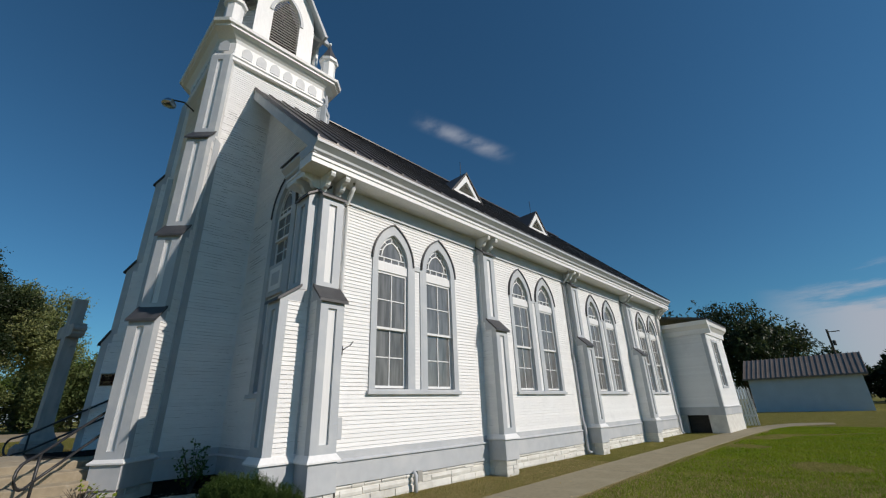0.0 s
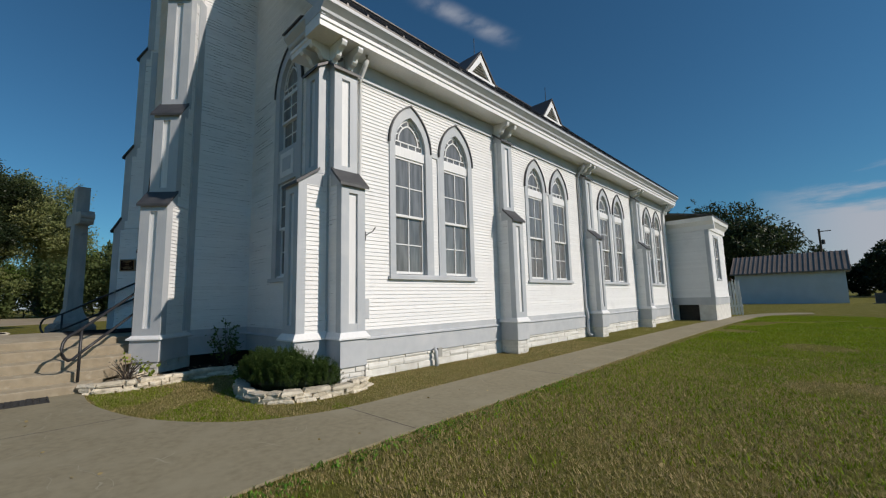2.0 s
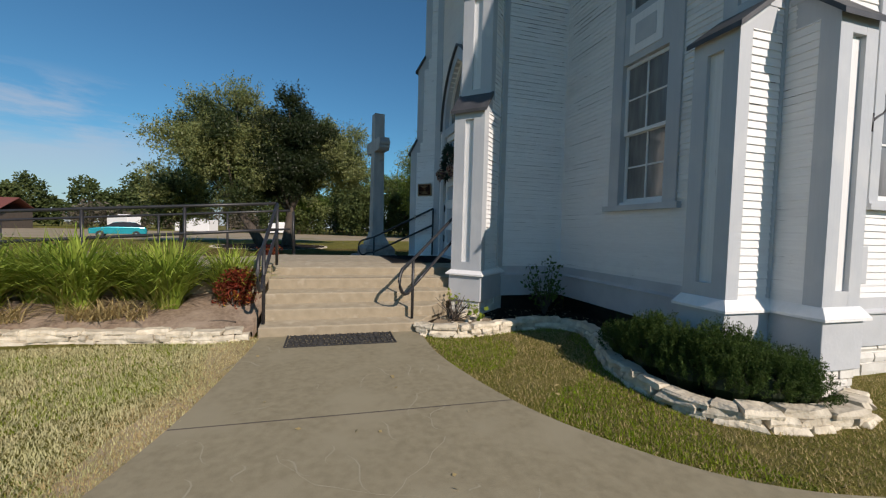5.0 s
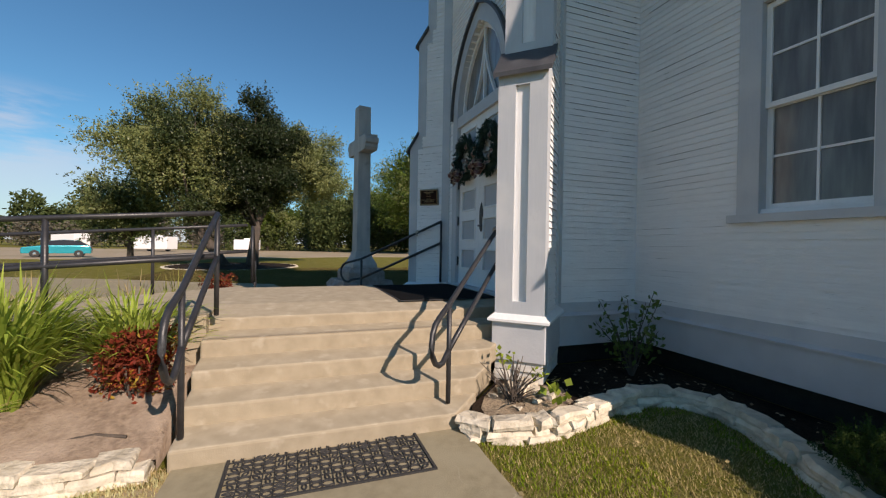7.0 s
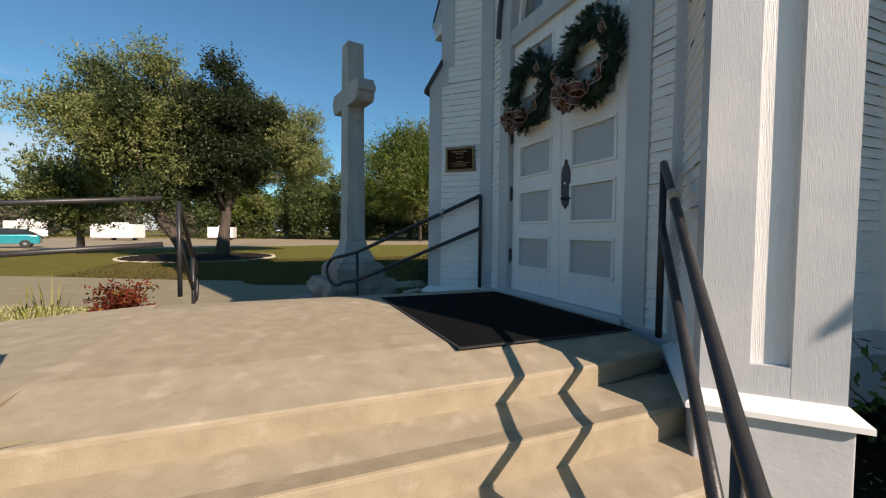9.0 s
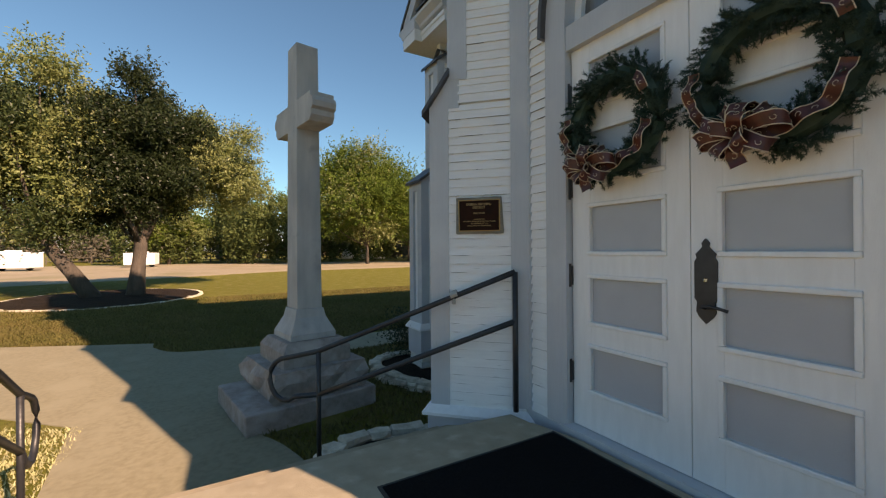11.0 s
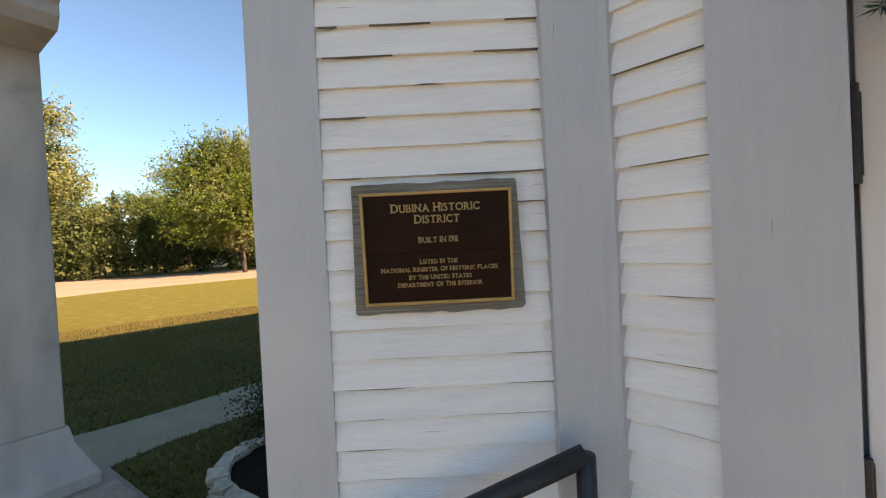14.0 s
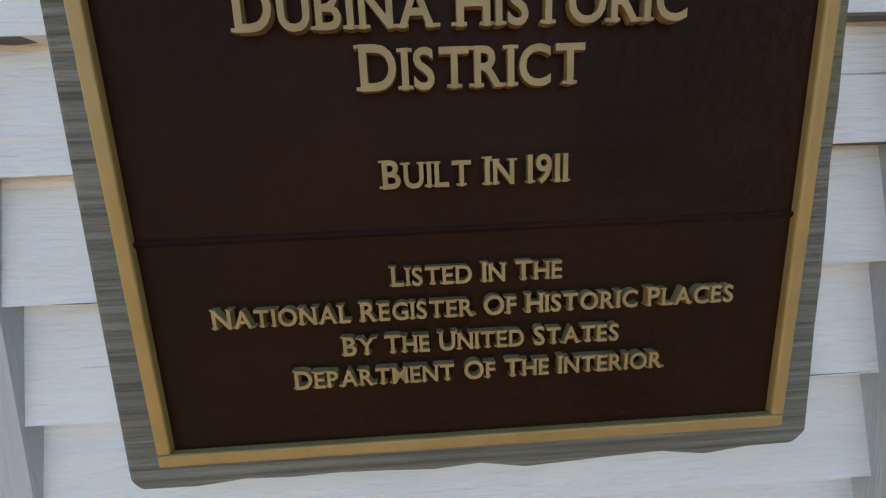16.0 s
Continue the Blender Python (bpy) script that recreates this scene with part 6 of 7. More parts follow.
frustum(g, [(0.50, 0.47, 0.64), (0.50, 0.47, 0.84), (0.42, 0.39, 0.95)])
part("die", g, M["granite"], cross, bevel=0.01)
g = Geo(CM)
frustum(g, [(0.34, 0.32, 0.95), (0.34, 0.32, 1.03), (0.29, 0.27, 1.13), (0.235, 0.22, 1.24), (0.21, 0.195, 1.36)])
part("flared_foot", g, M["cross"], cross, bevel=0.006)
g = Geo(CM)
frustum(g, [(0.195, 0.18, 1.36), (0.17, 0.155, 5.08)])
shaft = part("shaft", g, M["cross"], cross, bevel=0.008)
for s in (-1, 1):
    g = Geo(CM)
    prof = [(0.15, 3.88), (0.62, 3.88), (0.68, 3.95), (0.68, 4.02), (0.73, 4.05), (0.74, 4.12), (0.71, 4.18), (0.66, 4.2), (0.66, 4.26), (0.15, 4.26)]
    g.prism([(s * a, -0.165, z) for a, z in prof], (0, 0.33, 0))
    part("arm", g, M["cross"], cross, bevel=0.006)

# ---- annex behind the nave ----
annex = thing("annex", (-6.0, 25.8, 0), "low white clapboard sacristy wing on a high base", "annex")
am_s, am_e = frame_of((0, 24.0, 0), (1, 0, 0), (0, -1, 0)), frame_of((-5.05, 0, 0), (0, 1, 0), (1, 0, 0))
g = Geo(am_s)
courses(g, -7.6, -5.05, 1.16, 4.7)
part("wall", g, M["white"], annex)
g = Geo(am_e)
win_hole = lambda z: (25.1, 26.05) if 2.1 < z < 4.35 else None
courses(g, 24.0, 27.7, 1.16, 4.7, [win_hole])
part("wall", g, M["white"], annex)
g = Geo()
g.box(-9.5, 27.6, 0, -5.07, 27.7, 4.7)
part("wall", g, M["white"], annex)
for m, a, b in ((am_s, -7.6, -5.02), (am_e, 23.97, 27.7)):
    g = Geo(m)
    g.box(a, -0.1, 0.80, b, 0.05, 1.16)
    g.box(a, -0.1, 1.12, b, 0.08, 1.17)
    part("water_table", g, M["grey_h"], annex)
    g = Geo(m)
    g.prism([(a, -0.1, 4.62), (a, 0.06, 4.62), (a, 0.08, 4.85), (a, 0.2, 5.0), (a, 0.26, 5.05), (a, 0.3, 5.25), (a, -0.1, 5.25)], (b - a + 0.28, 0, 0))
    part("cornice", g, M["white_trim"], annex)
    g = Geo(m)
    g.box(a if m is am_e else -5.75, -0.1, -0.2, b, 0.02, 0.80)
    part("footing", g, M["found"], annex)
g = Geo()
g.box(-7.6, 24.03, -0.2, -6.72, 24.2, 0.80)
part("footing", g, M["found"], annex)
g = Geo()
g.box(-6.8, 24.25, -0.1, -5.7, 24.35, 0.80)
# the opening's shade is this panel's dark colour
part("crawl_screen", g, M["dark"], annex, "dark panel standing for the shade in the crawl space opening")
g = Geo()
g.prism([(-4.72, 23.68, 5.24), (-4.72, 27.9, 5.24), (-9.0, 27.9, 6.0), (-9.0, 23.68, 6.0)], (0, 0, 0.06))
for i in range(9):
    y = 23.75 + i * 0.5
    g.prism([(-4.72, y, 5.30), (-4.72, y + 0.04, 5.30), (-9.0, y + 0.04, 6.06), (-9.0, y, 6.06)], (0, 0, 0.04))
part("roof", g, M["roof"], annex)
g = Geo(am_e)
for a, b, c, d in ((25.0, 2.1, 25.12, 4.4), (26.03, 2.1, 26.15, 4.4), (25.12, 4.28, 26.03, 4.4), (24.97, 2.02, 26.18, 2.1)):
    g.box(a, -0.1, b, c, 0.045, d)
w = part("window", g, M["grey"], annex)
sash(w, am_e, 25.575, 0.45, 2.1, 3.2, -0.07)
sash(w, am_e, 25.575, 0.45, 3.18, 4.28, -0.04)
for x, y in ((-5.05, 24.0),):
    g = Geo()
    g.box(-5.19, 23.965, 1.16, -5.015, 24.02, 4.65)
    g.box(-5.05, 24.02, 1.16, -5.015, 24.15, 4.65)
    part("edge_board", g, M["grey"], annex)
fence = thing("picket_fence", (-5.4, 30.7, 0), "leaning white picket fence panel behind the wing", "fence")
for i in range(6):
    g = Geo()
    x, y = -5.75 + i * 0.15, 30.6 + i * 0.05
    g.prism([(x, y, 0.02), (x + 0.12, y, 0.02), (x + 0.10 - 0.012 * i, y, 2.0 - 0.03 * (i % 3)), (x + 0.045 - 0.012 * i, y, 2.2 - 0.03 * (i % 3)), (x - 0.01 - 0.012 * i, y, 2.0 - 0.03 * (i % 3))], (0, 0.025, 0))
    part("picket", g, M["white_trim"], fence)
g = Geo()
g.prism([(-5.78, 30.63, 0.5), (-4.9, 30.93, 0.5), (-4.9, 30.93, 0.6), (-5.78, 30.63, 0.6)], (0, 0.05, 0))
part("fence_rail", g, M["white_trim"], fence)

# small fittings on the nave side
hook = thing("wall_hook", (-6.33, 3.95, 2.55), "small bent iron hook on the corner buttress", "hook")
g = Geo()
g.tube([(-6.36, 3.935, 2.5), (-6.36, 4.02, 2.56), (-6.36, 4.10, 2.6), (-6.36, 4.16, 2.68)], 0.01, 6)
g.tube([(-6.36, 3.94, 2.42), (-6.36, 3.945, 2.58)], 0.016, 6)
part("hook_arm", g, M["iron"], hook, smooth=True)
box_t = thing("wall_box", (-6.4, 4.0, 1.25), "narrow grey metal box fixed beside the buttress", "wall box")
g = Geo()
g.box(-6.42, 3.94, 1.08, -6.36, 4.03, 1.42)
part("case", g, M["grey_h"], box_t, bevel=0.008)
meter = thing("pipe_stub", (-6.75, 6.0, 0), "short grey utility pipe and box at the footing", "utility pipe")
g = Geo()
g.tube([(-6.74, 6.0, -0.05), (-6.74, 6.0, 0.3), (-6.80, 6.0, 0.36)], 0.04, 8)
part("pipe", g, M["grey_h"], meter, smooth=True)
g = Geo()
g.box(-6.84, 6.08, 0.18, -6.76, 6.2, 0.36)
part("box", g, M["louver"], meter, bevel=0.006)

# ---- beds, edging stones and plants ----
E_BED = smooth_line([(-9.62, 0.80), (-9.42, 0.72), (-9.26, 1.0), (-9.26, 1.5), (-9.45, 2.15), (-9.5, 2.75), (-9.2, 3.02), (-8.7, 2.98), (-8.2, 2.75), (-7.6, 2.42), (-6.85, 2.28), (-6.35, 2.46), (-6.14, 2.95), (-6.12, 3.5), (-6.3, 3.85)], 4)
W_BED = [(2 * XC - x, y) for x, y in E_BED]
S_BED = smooth_line([(-9.58, -1.52), (-9.55, -2.2), (-9.75, -3.2), (-9.85, -4.6), (-9.7, -6.2), (-9.6, -9.5)], 4)


def stone_geo(rng, L, D, H):
    """One irregular squared stone, local x along the row, y inward."""
    j = lambda a: rng.uniform(-a, a)
    ring0 = [(-L / 2 + j(.02), -D / 2 + j(.018), 0), (0 + j(.05), -D / 2 - j(.025), 0), (L / 2 + j(.02), -D / 2 + j(.018), 0), (L / 2 + j(.02), D / 2 + j(.03), 0), (0, D / 2 + j(.03), 0), (-L / 2 + j(.02), D / 2 + j(.03), 0)]
    mid = [(x * 1.03, y * 1.06 + j(.01), H * 0.5 + j(.012)) for x, y, z in ring0]
    top = [(x * 0.92 + j(.01), y * 0.88 + j(.014), H + j(.008)) for x, y, z in ring0]
    v = ring0 + mid + top
    f = [tuple(range(6))[::-1]] + [(i, (i + 1) % 6, 6 + (i + 1) % 6, 6 + i) for i in range(6)] + [(6 + i, 6 + (i + 1) % 6, 12 + (i + 1) % 6, 12 + i) for i in range(6)] + [tuple(range(12, 18))]
    return v, f


def edging(line, label, seed, depth=0.21, rows=3):
    rng = random.Random(seed)
    t = thing("stone_edging", (*line[0], 0), label, "stone edging", "limestone bed edging")
    pts = [Vector((*p, 0)) for p in line]
    lens = [0.0]
    for a, b in zip(pts, pts[1:]):
        lens.append(lens[-1] + (b - a).length)

    def at(s):
        for i in range(len(pts) - 1):
            if s <= lens[i + 1] or i == len(pts) - 2:
                k = (s - lens[i]) / max(1e-6, lens[i + 1] - lens[i])
                return pts[i].lerp(pts[i + 1], k), (pts[i + 1] - pts[i]).normalized()
    z = -0.03
    for r in range(rows):
        s = rng.uniform(0, 0.15)
        H = rng.uniform(0.056, 0.070) if rows > 1 else 0.065
        while s < lens[-1]:
            L = rng.uniform(0.13, 0.40)
            p, d = at(min(s + L / 2, lens[-1]))
            m = frame_of((p.x, p.y, z + rng.uniform(-0.006, 0.006)), d, Vector((-d.y, d.x, 0)))
            v, f = stone_geo(rng, L * 0.97, depth + rng.uniform(-0.05, 0.05) - 0.02 * r, H + rng.uniform(-0.012, 0.014))
            g = Geo(m)
            g.face_set(v, f)
            part("stone", g, M["lime"], t, bevel=0.0)
            s += L
        z += H - 0.006
    return t


edging(E_BED, "cream limestone edging curving round the corner bed", 1)
edging(W_BED, "cream limestone edging of the shaded far bed", 2)
edging(S_BED, "cream limestone edging of the planted ramp bed", 3)


def bed(name, line, close, z, label, mat=None):
    g = Geo()
    g.prism([(x, y, -0.05) for x, y in line + close], (0, 0, z + 0.05))
    tagged(part(name, g, mat or M["soil"]), label, "planting bed", kind="structure")


bed("bed", E_BED, [(-6.8, 4.05), (-6.8, 3.6), (-10.6, 3.6), (-10.6, 2.0), (-10.3, 1.4), (-9.75, 0.85)], 0.10, "mulch bed along the church front, coloured dark for the shade on it")
bed("bed", W_BED, [(2 * XC + 6.8, 4.05), (2 * XC + 6.8, 3.6), (2 * XC + 10.6, 3.6), (2 * XC + 10.6, 2.0), (2 * XC + 10.3, 1.4), (2 * XC + 9.75, 0.85)], 0.10, "mulch bed by the tower, its shade put into the dark colour")
g = Geo()
rows_b = []
for k, (x, y) in enumerate(S_BED):
    rows_b.append([(x + (-10.74 - x) * q, y, 0.10 + 0.32 * q ** 0.8 + 0.015 * math.sin(y * 5 + q * 7)) for q in (0, 0.2, 0.4, 0.6, 0.8, 1.0)])
g.face_set([p for r in rows_b for p in r] + [(p[0], p[1], -0.05) for p in (rows_b[0][0], rows_b[0][-1])], [(6 * a + b, 6 * a + b + 1, 6 * a + b + 7, 6 * a + b + 6) for a in range(len(rows_b) - 1) for b in range(5)] + [(6 * len(rows_b), 6 * len(rows_b) + 1, 5, 4, 3, 2, 1, 0)])
tagged(part("bed", g, M["dry_soil"], smooth=True), "dry brown soil banked up along the ramp", "planting bed", kind="structure")

# the sunlit patch of the front bed, set off by a paler soil colour
bed("bed", [(-9.66, 0.9), (-9.45, 0.86), (-9.34, 1.05), (-9.36, 1.45), (-9.55, 1.8), (-9.9, 1.92), (-10.2, 1.6), (-10.15, 1.3), (-9.9, 1.05)], [], 0.106, "sunlit part of the leaf-strewn bed soil, in a paler colour, round the twiggy plant", M["litter"])

nrng = np.random.default_rng(7)
# rosemary at the corner
sh = thing("rosemary_bush", (-6.95, 2.75, 0.1), "dense dark green rosemary bush in the corner bed", "bush")
clouds = []
SPINE = smooth_line([(-7.78, 2.70), (-7.25, 2.60), (-6.75, 2.64), (-6.46, 2.86), (-6.36, 3.16)], 8)
for i in range(1700):
    # upright sprigs over a low rounded mound that follows the bed's curve
    k = nrng.integers(0, len(SPINE))
    u, rr = nrng.uniform(0, 2 * math.pi), math.sqrt(nrng.uniform(0, 1))
    end = 1 - abs(2 * k / (len(SPINE) - 1) - 1) ** 4 * 0.45
    bx, by = SPINE[k][0] + 0.27 * rr * math.cos(u), SPINE[k][1] + 0.25 * rr * math.sin(u)
    lump = 0.05 * math.sin(bx * 9 + by * 4) + 0.04 * math.sin(bx * 17 - by * 13)
    h = (0.54 + lump) * end * math.sqrt(max(0.10, 1 - rr ** 3.0)) * nrng.uniform(0.84, 1.05) + 0.04
    tip = np.array([bx + 0.09 * rr * math.cos(u) + nrng.normal() * 0.02, by + 0.08 * rr * math.sin(u) + nrng.normal() * 0.02, 0.1 + h])
    root = np.array([bx, by, 0.1 + h * 0.45])
    t = nrng.uniform(0, 1, (60, 1)) ** 0.7
    clouds.append(quad_cloud(root + (tip - root) * t + nrng.normal(size=(60, 3)) * 0.006, 0.026, 0.0065, nrng, dirs=nrng.normal(size=(60, 3)) * 0.8 + np.array([0, 0, 0.8])))
cloud_part("foliage", clouds, M["shrub"], sh)
g = Geo()
for x, y in SPINE[2::6]:
    g.lathe((x, y, 0.05), [(0.14, 0.0), (0.2, 0.14), (0.17, 0.28), (0.06, 0.36)], 10)
part("woody_core", g, M["leaf_black"], sh)
sh2 = thing("round_shrub", (-18.35, 3.05, 0.1), "small dark shrub in the shaded far bed", "bush")
pos = np.stack([-18.35 + nrng.normal(size=2500) * 0.22, 3.1 + nrng.normal(size=2500) * 0.2, 0.5 + np.clip(nrng.normal(size=2500), -2, 2) * 0.24], 1)
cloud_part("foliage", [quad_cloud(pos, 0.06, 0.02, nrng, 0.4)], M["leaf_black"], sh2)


def strap_clump(x, y, z, n, h, seed, mat, spread=0.45, name="strap_clump", label="arching green strap-leaved lily clump", wd=0.014):
    rng = random.Random(seed)
    t = thing(name, (x, y, z), label, "plant", "strap-leaved clumps")
    g = Geo()
    for i in range(n):
        a = rng.uniform(0, 2 * math.pi)
        lean = rng.uniform(0.15, 1.0) ** 0.7 * spread
        hh = h * rng.uniform(0.6, 1.1)
        bx, by = x + rng.uniform(-.09, .09), y + rng.uniform(-.13, .13)
        w = wd * rng.uniform(0.7, 1.3)
        sx, sy = -math.sin(a) * w, math.cos(a) * w
        v = []
        for k in range(6):
            t2 = k / 5
            r = lean * t2 ** 1.35 * 1.25
            zz = hh * (t2 - 0.5 * (lean / spread) * t2 ** 3)
            f = (1 - t2 ** 3.5) * 0.9 + 0.08
            v += [(bx + math.cos(a) * r + sx * f, by + math.sin(a) * r + sy * f, z + zz), (bx + math.cos(a) * r - sx * f, by + math.sin(a) * r - sy * f, z + zz)]
        g.face_set(v, [(2 * k, 2 * k + 1, 2 * k + 3, 2 * k + 2) for k in range(5)])
    part("leaves", g, mat, t)


rs = random.Random(4)
# two broad arching clumps, others behind and along the ramp, dry tufts between them
for x, y, z, h, n, sp in ((-10.30, -3.72, 0.30, 1.05, 300, 0.66), (-10.30, -2.70, 0.32, 1.0, 280, 0.62), (-10.55, -1.95, 0.38, 0.85, 130, 0.5), (-10.6, -3.2, 0.38, 0.92, 150, 0.6), (-10.6, -4.25, 0.36, 0.95, 170, 0.6), (-10.35, -4.75, 0.30, 1.0, 240, 0.62), (-10.45, -5.25, 0.34, 1.05, 240, 0.62), (-10.4, -5.8, 0.32, 1.0, 220, 0.6), (-10.4, -6.5, 0.30, 1.0, 200, 0.6)):
    strap_clump(x, y, z - 0.06, int(n * 2.2), h * 1.22, int(-y * 100), M["iris"], sp * 1.2, wd=0.0125)
    strap_clump(x + 0.03, y - 0.05, z - 0.06, n // 3, h * 0.95, int(-y * 100) + 1, M["iris_dry"], sp * 1.1, label="yellowing strap leaves among the green clump", wd=0.008)
for i, (x, y) in enumerate(((-10.02, -3.42), (-10.1, -3.25), (-10.05, -3.6), (-10.0, -2.95), (-10.1, -4.3), (-10.15, -5.3))):
    strap_clump(x, y, 0.2, 70, 0.34, 60 + i, M["dry"], 0.5, "dry_grass_clump", "dry straw coloured grass tuft", 0.006)
strap_clump(-10.1, -4.72, 0.2, 130, 0.34, 77, M["hosta"], 0.3, "bright_tuft", "small bright yellow-green tuft on the bare soil", 0.012)
for i in range(8):
    strap_clump(-13.85 + rs.uniform(-.25, .1), -2.5 - i * 0.6, 0.05, 70, 1.25, 90 + i, M["dry"] if i % 2 else M["iris_dry"], 0.4, "dry_grass_clump", "dry straw coloured grass tuft", 0.007)
# ornamental shrubs beyond the ramp bed
for i in range(5):
    x, y = -10.45 + rs.uniform(-.1, .1), -5.6 - i * 0.7
    t = thing("low_shrub", (x, y, 0.1), "rounded dark green shrub beside the ramp", "bush")
    pos = np.stack([x + nrng.normal(size=3800) * 0.2, y + nrng.normal(size=3800) * 0.26, 0.74 + np.clip(nrng.normal(size=3800), -2, 2) * 0.27], 1)
    cloud_part("foliage", [quad_cloud(pos, 0.06, 0.024, nrng, 0.4)], M["shrub"], t)


def nandina(x, y, z, s, seed, n=2600):
    rng = np.random.default_rng(seed)
    t = thing("nandina", (x, y, z), "low red-leaved nandina bush by the steps", "bush", "red nandinas")
    # leaf sprays at the ends of upright stems, of uneven height
    heads = [np.array([x + np.clip(rng.normal(), -1.6, 1.6) * 0.11 * s, y + np.clip(rng.normal(), -1.6, 1.6) * 0.12 * s, z + rng.uniform(-0.02, 0.42) * s]) for _ in range(34)]
    per = n // len(heads)
    pos = np.concatenate([c + np.clip(rng.normal(size=(per, 3)), -1.8, 1.8) * np.array([0.055, 0.06, 0.045]) * s for c in heads])
    cloud_part("foliage", [quad_cloud(pos, 0.05, 0.021, rng, 0.1)], M["red"], t)
    pick = pos[rng.uniform(0, 1, len(pos)) < np.where(pos[:, 2] < z + 0.12 * s, 0.22, 0.07)]
    cloud_part("young_leaves", [quad_cloud(pick + 0.015, 0.048, 0.02, rng, 0.1)], M["young"], t, "orange and yellow-green young leaves")
    g = Geo()
    for i in range(7):
        a = rng.uniform(0, 6.28)
        g.tube([(x, y, 0.02), (x + math.cos(a) * 0.1 * s, y + math.sin(a) * 0.1 * s, z + 0.2 * s)], 0.006, 5)
    part("branching_stem", g, M["bark"], t)


nandina(-10.25, -1.84, 0.36, 1.0, 31)
nandina(-13.93, -1.85, 0.52, 1.05, 32)

# the twiggy bed plant beside the steps, and the thin plant against the tower
tw = thing("twiggy_plant", (-9.72, 1.25, 0.1), "half-bare twiggy plant with a few yellow-green leaves", "plant")
g = Geo()
rs2 = random.Random(8)
tips = []
for i in range(40):
    a, r, h = rs2.uniform(0, 6.28), rs2.uniform(0.08, 0.34), rs2.uniform(0.06, 0.40)
    p = (-9.72 + math.cos(a) * r, 1.25 + math.sin(a) * r, 0.1 + h)
    tips.append(p)
    g.tube([(-9.72 + rs2.uniform(-.05, .05), 1.25 + rs2.uniform(-.05, .05), 0.08), ((-9.72 + p[0]) / 2 + rs2.uniform(-.03, .03), (1.25 + p[1]) / 2, 0.1 + h * 0.6), p], 0.006, 5, taper=[0.008, 0.006, 0.003])
part("branching_twig", g, M["bark"], tw)
lp = np.array([tips[k] for k in (0, 3, 5, 8)]).repeat(9, 0) + nrng.normal(size=(36, 3)) * 0.035
lp[:18] += np.array([-0.02, -0.05, 0.14])
cloud_part("leaves", [quad_cloud(np.array([[-9.42, 1.52, 0.28]]).repeat(14, 0) + nrng.normal(size=(14, 3)) * 0.05, 0.10, 0.075, nrng, 0.3), quad_cloud(lp, 0.06, 0.04, nrng, 0.3)], M["hosta"], tw)
rs3 = random.Random(21)
for k, (x, y, sz) in enumerate(((-9.93, 1.42, 0.2), (-9.82, 1.55, 0.15), (-10.02, 1.6, 0.17), (-9.7, 1.62, 0.12), (-9.95, 1.28, 0.11), (-9.62, 1.46, 0.08), (-9.55, 1.2, 0.07), (-9.86, 1.12, 0.08))):
    v, f = stone_geo(rs3, sz, sz * 0.7, sz * 0.42)
    g = Geo(Matrix.Translation((x, y, 0.1)) @ Matrix.Rotation(rs3.uniform(0, 3), 4, "Z") @ Matrix.Rotation(rs3.uniform(-0.2, 0.2), 4, "X"))
    g.face_set(v, f)
    tagged(part("loose_stone", g, M["lime"]), "loose broken limestone lying on the bed soil", "stone", "loose stones in the bed")
tp = thing("thin_plant", (-10.05, 2.95, 0.1), "thin leafy plant growing against the tower wall", "plant")
g = Geo()
clouds = []
for i in range(14):
    a = rs2.uniform(0, 6.28)
    h, r = rs2.uniform(0.3, 1.0), rs2.uniform(0.12, 0.5)
    p = (-10.0 + math.cos(a) * r, 2.95 + math.sin(a) * r * 0.9, 0.1 + h)
    g.tube([(-10.0, 2.95, 0.05), (-10.0 + math.cos(a) * r * 0.4, 2.95 + math.sin(a) * r * 0.4, 0.1 + h * 0.55), p], 0.006, 5, taper=[0.009, 0.006, 0.003])
    tt = nrng.uniform(0.4, 1, (24, 1))
    clouds.append(quad_cloud(np.array([-10.0, 2.95, 0.1]) * (1 - tt) + np.array(p) * tt + nrng.normal(size=(24, 3)) * 0.045, 0.075, 0.04, nrng, 0.1))
part("branching_stem", g, M["bark"], tp)
cloud_part("leaves", clouds, M["thin_leaf"], tp)
g = Geo()
hose = thing("hose", (-10.1, -2.6, 0.13), "thin brown irrigation hose lying on the soil bed", "hose")
g.tube([(-9.78, -1.75, 0.18), (-9.85, -1.95, 0.19), (-9.80, -2.3, 0.17), (-9.92, -2.9, 0.17), (-10.0, -3.6, 0.17), (-10.05, -4.4, 0.17)], 0.012, 6)
part("tube", g, M["bark"], hose, smooth=True)

# ---- lawn blades near the walk ----


def inside(poly, x, y):
    c = np.zeros(len(x), bool)
    n = len(poly)
    for i in range(n):
        (x0, y0), (x1, y1) = poly[i], poly[(i + 1) % n]
        if y0 == y1:
            continue
        hit = ((y0 > y) != (y1 > y)) & (x < (x1 - x0) * (y - y0) / (y1 - y0) + x0)
        c ^= hit
    return c


PATH_POLY = INNER + OUTER + SOUTH
E_POLY = E_BED + [(-6.3, 4.05), (-6.2, 4.05), (-6.2, 3.6), (-10.6, 3.6), (-10.6, 2.0), (-10.3, 1.4), (-9.75, 0.85)]


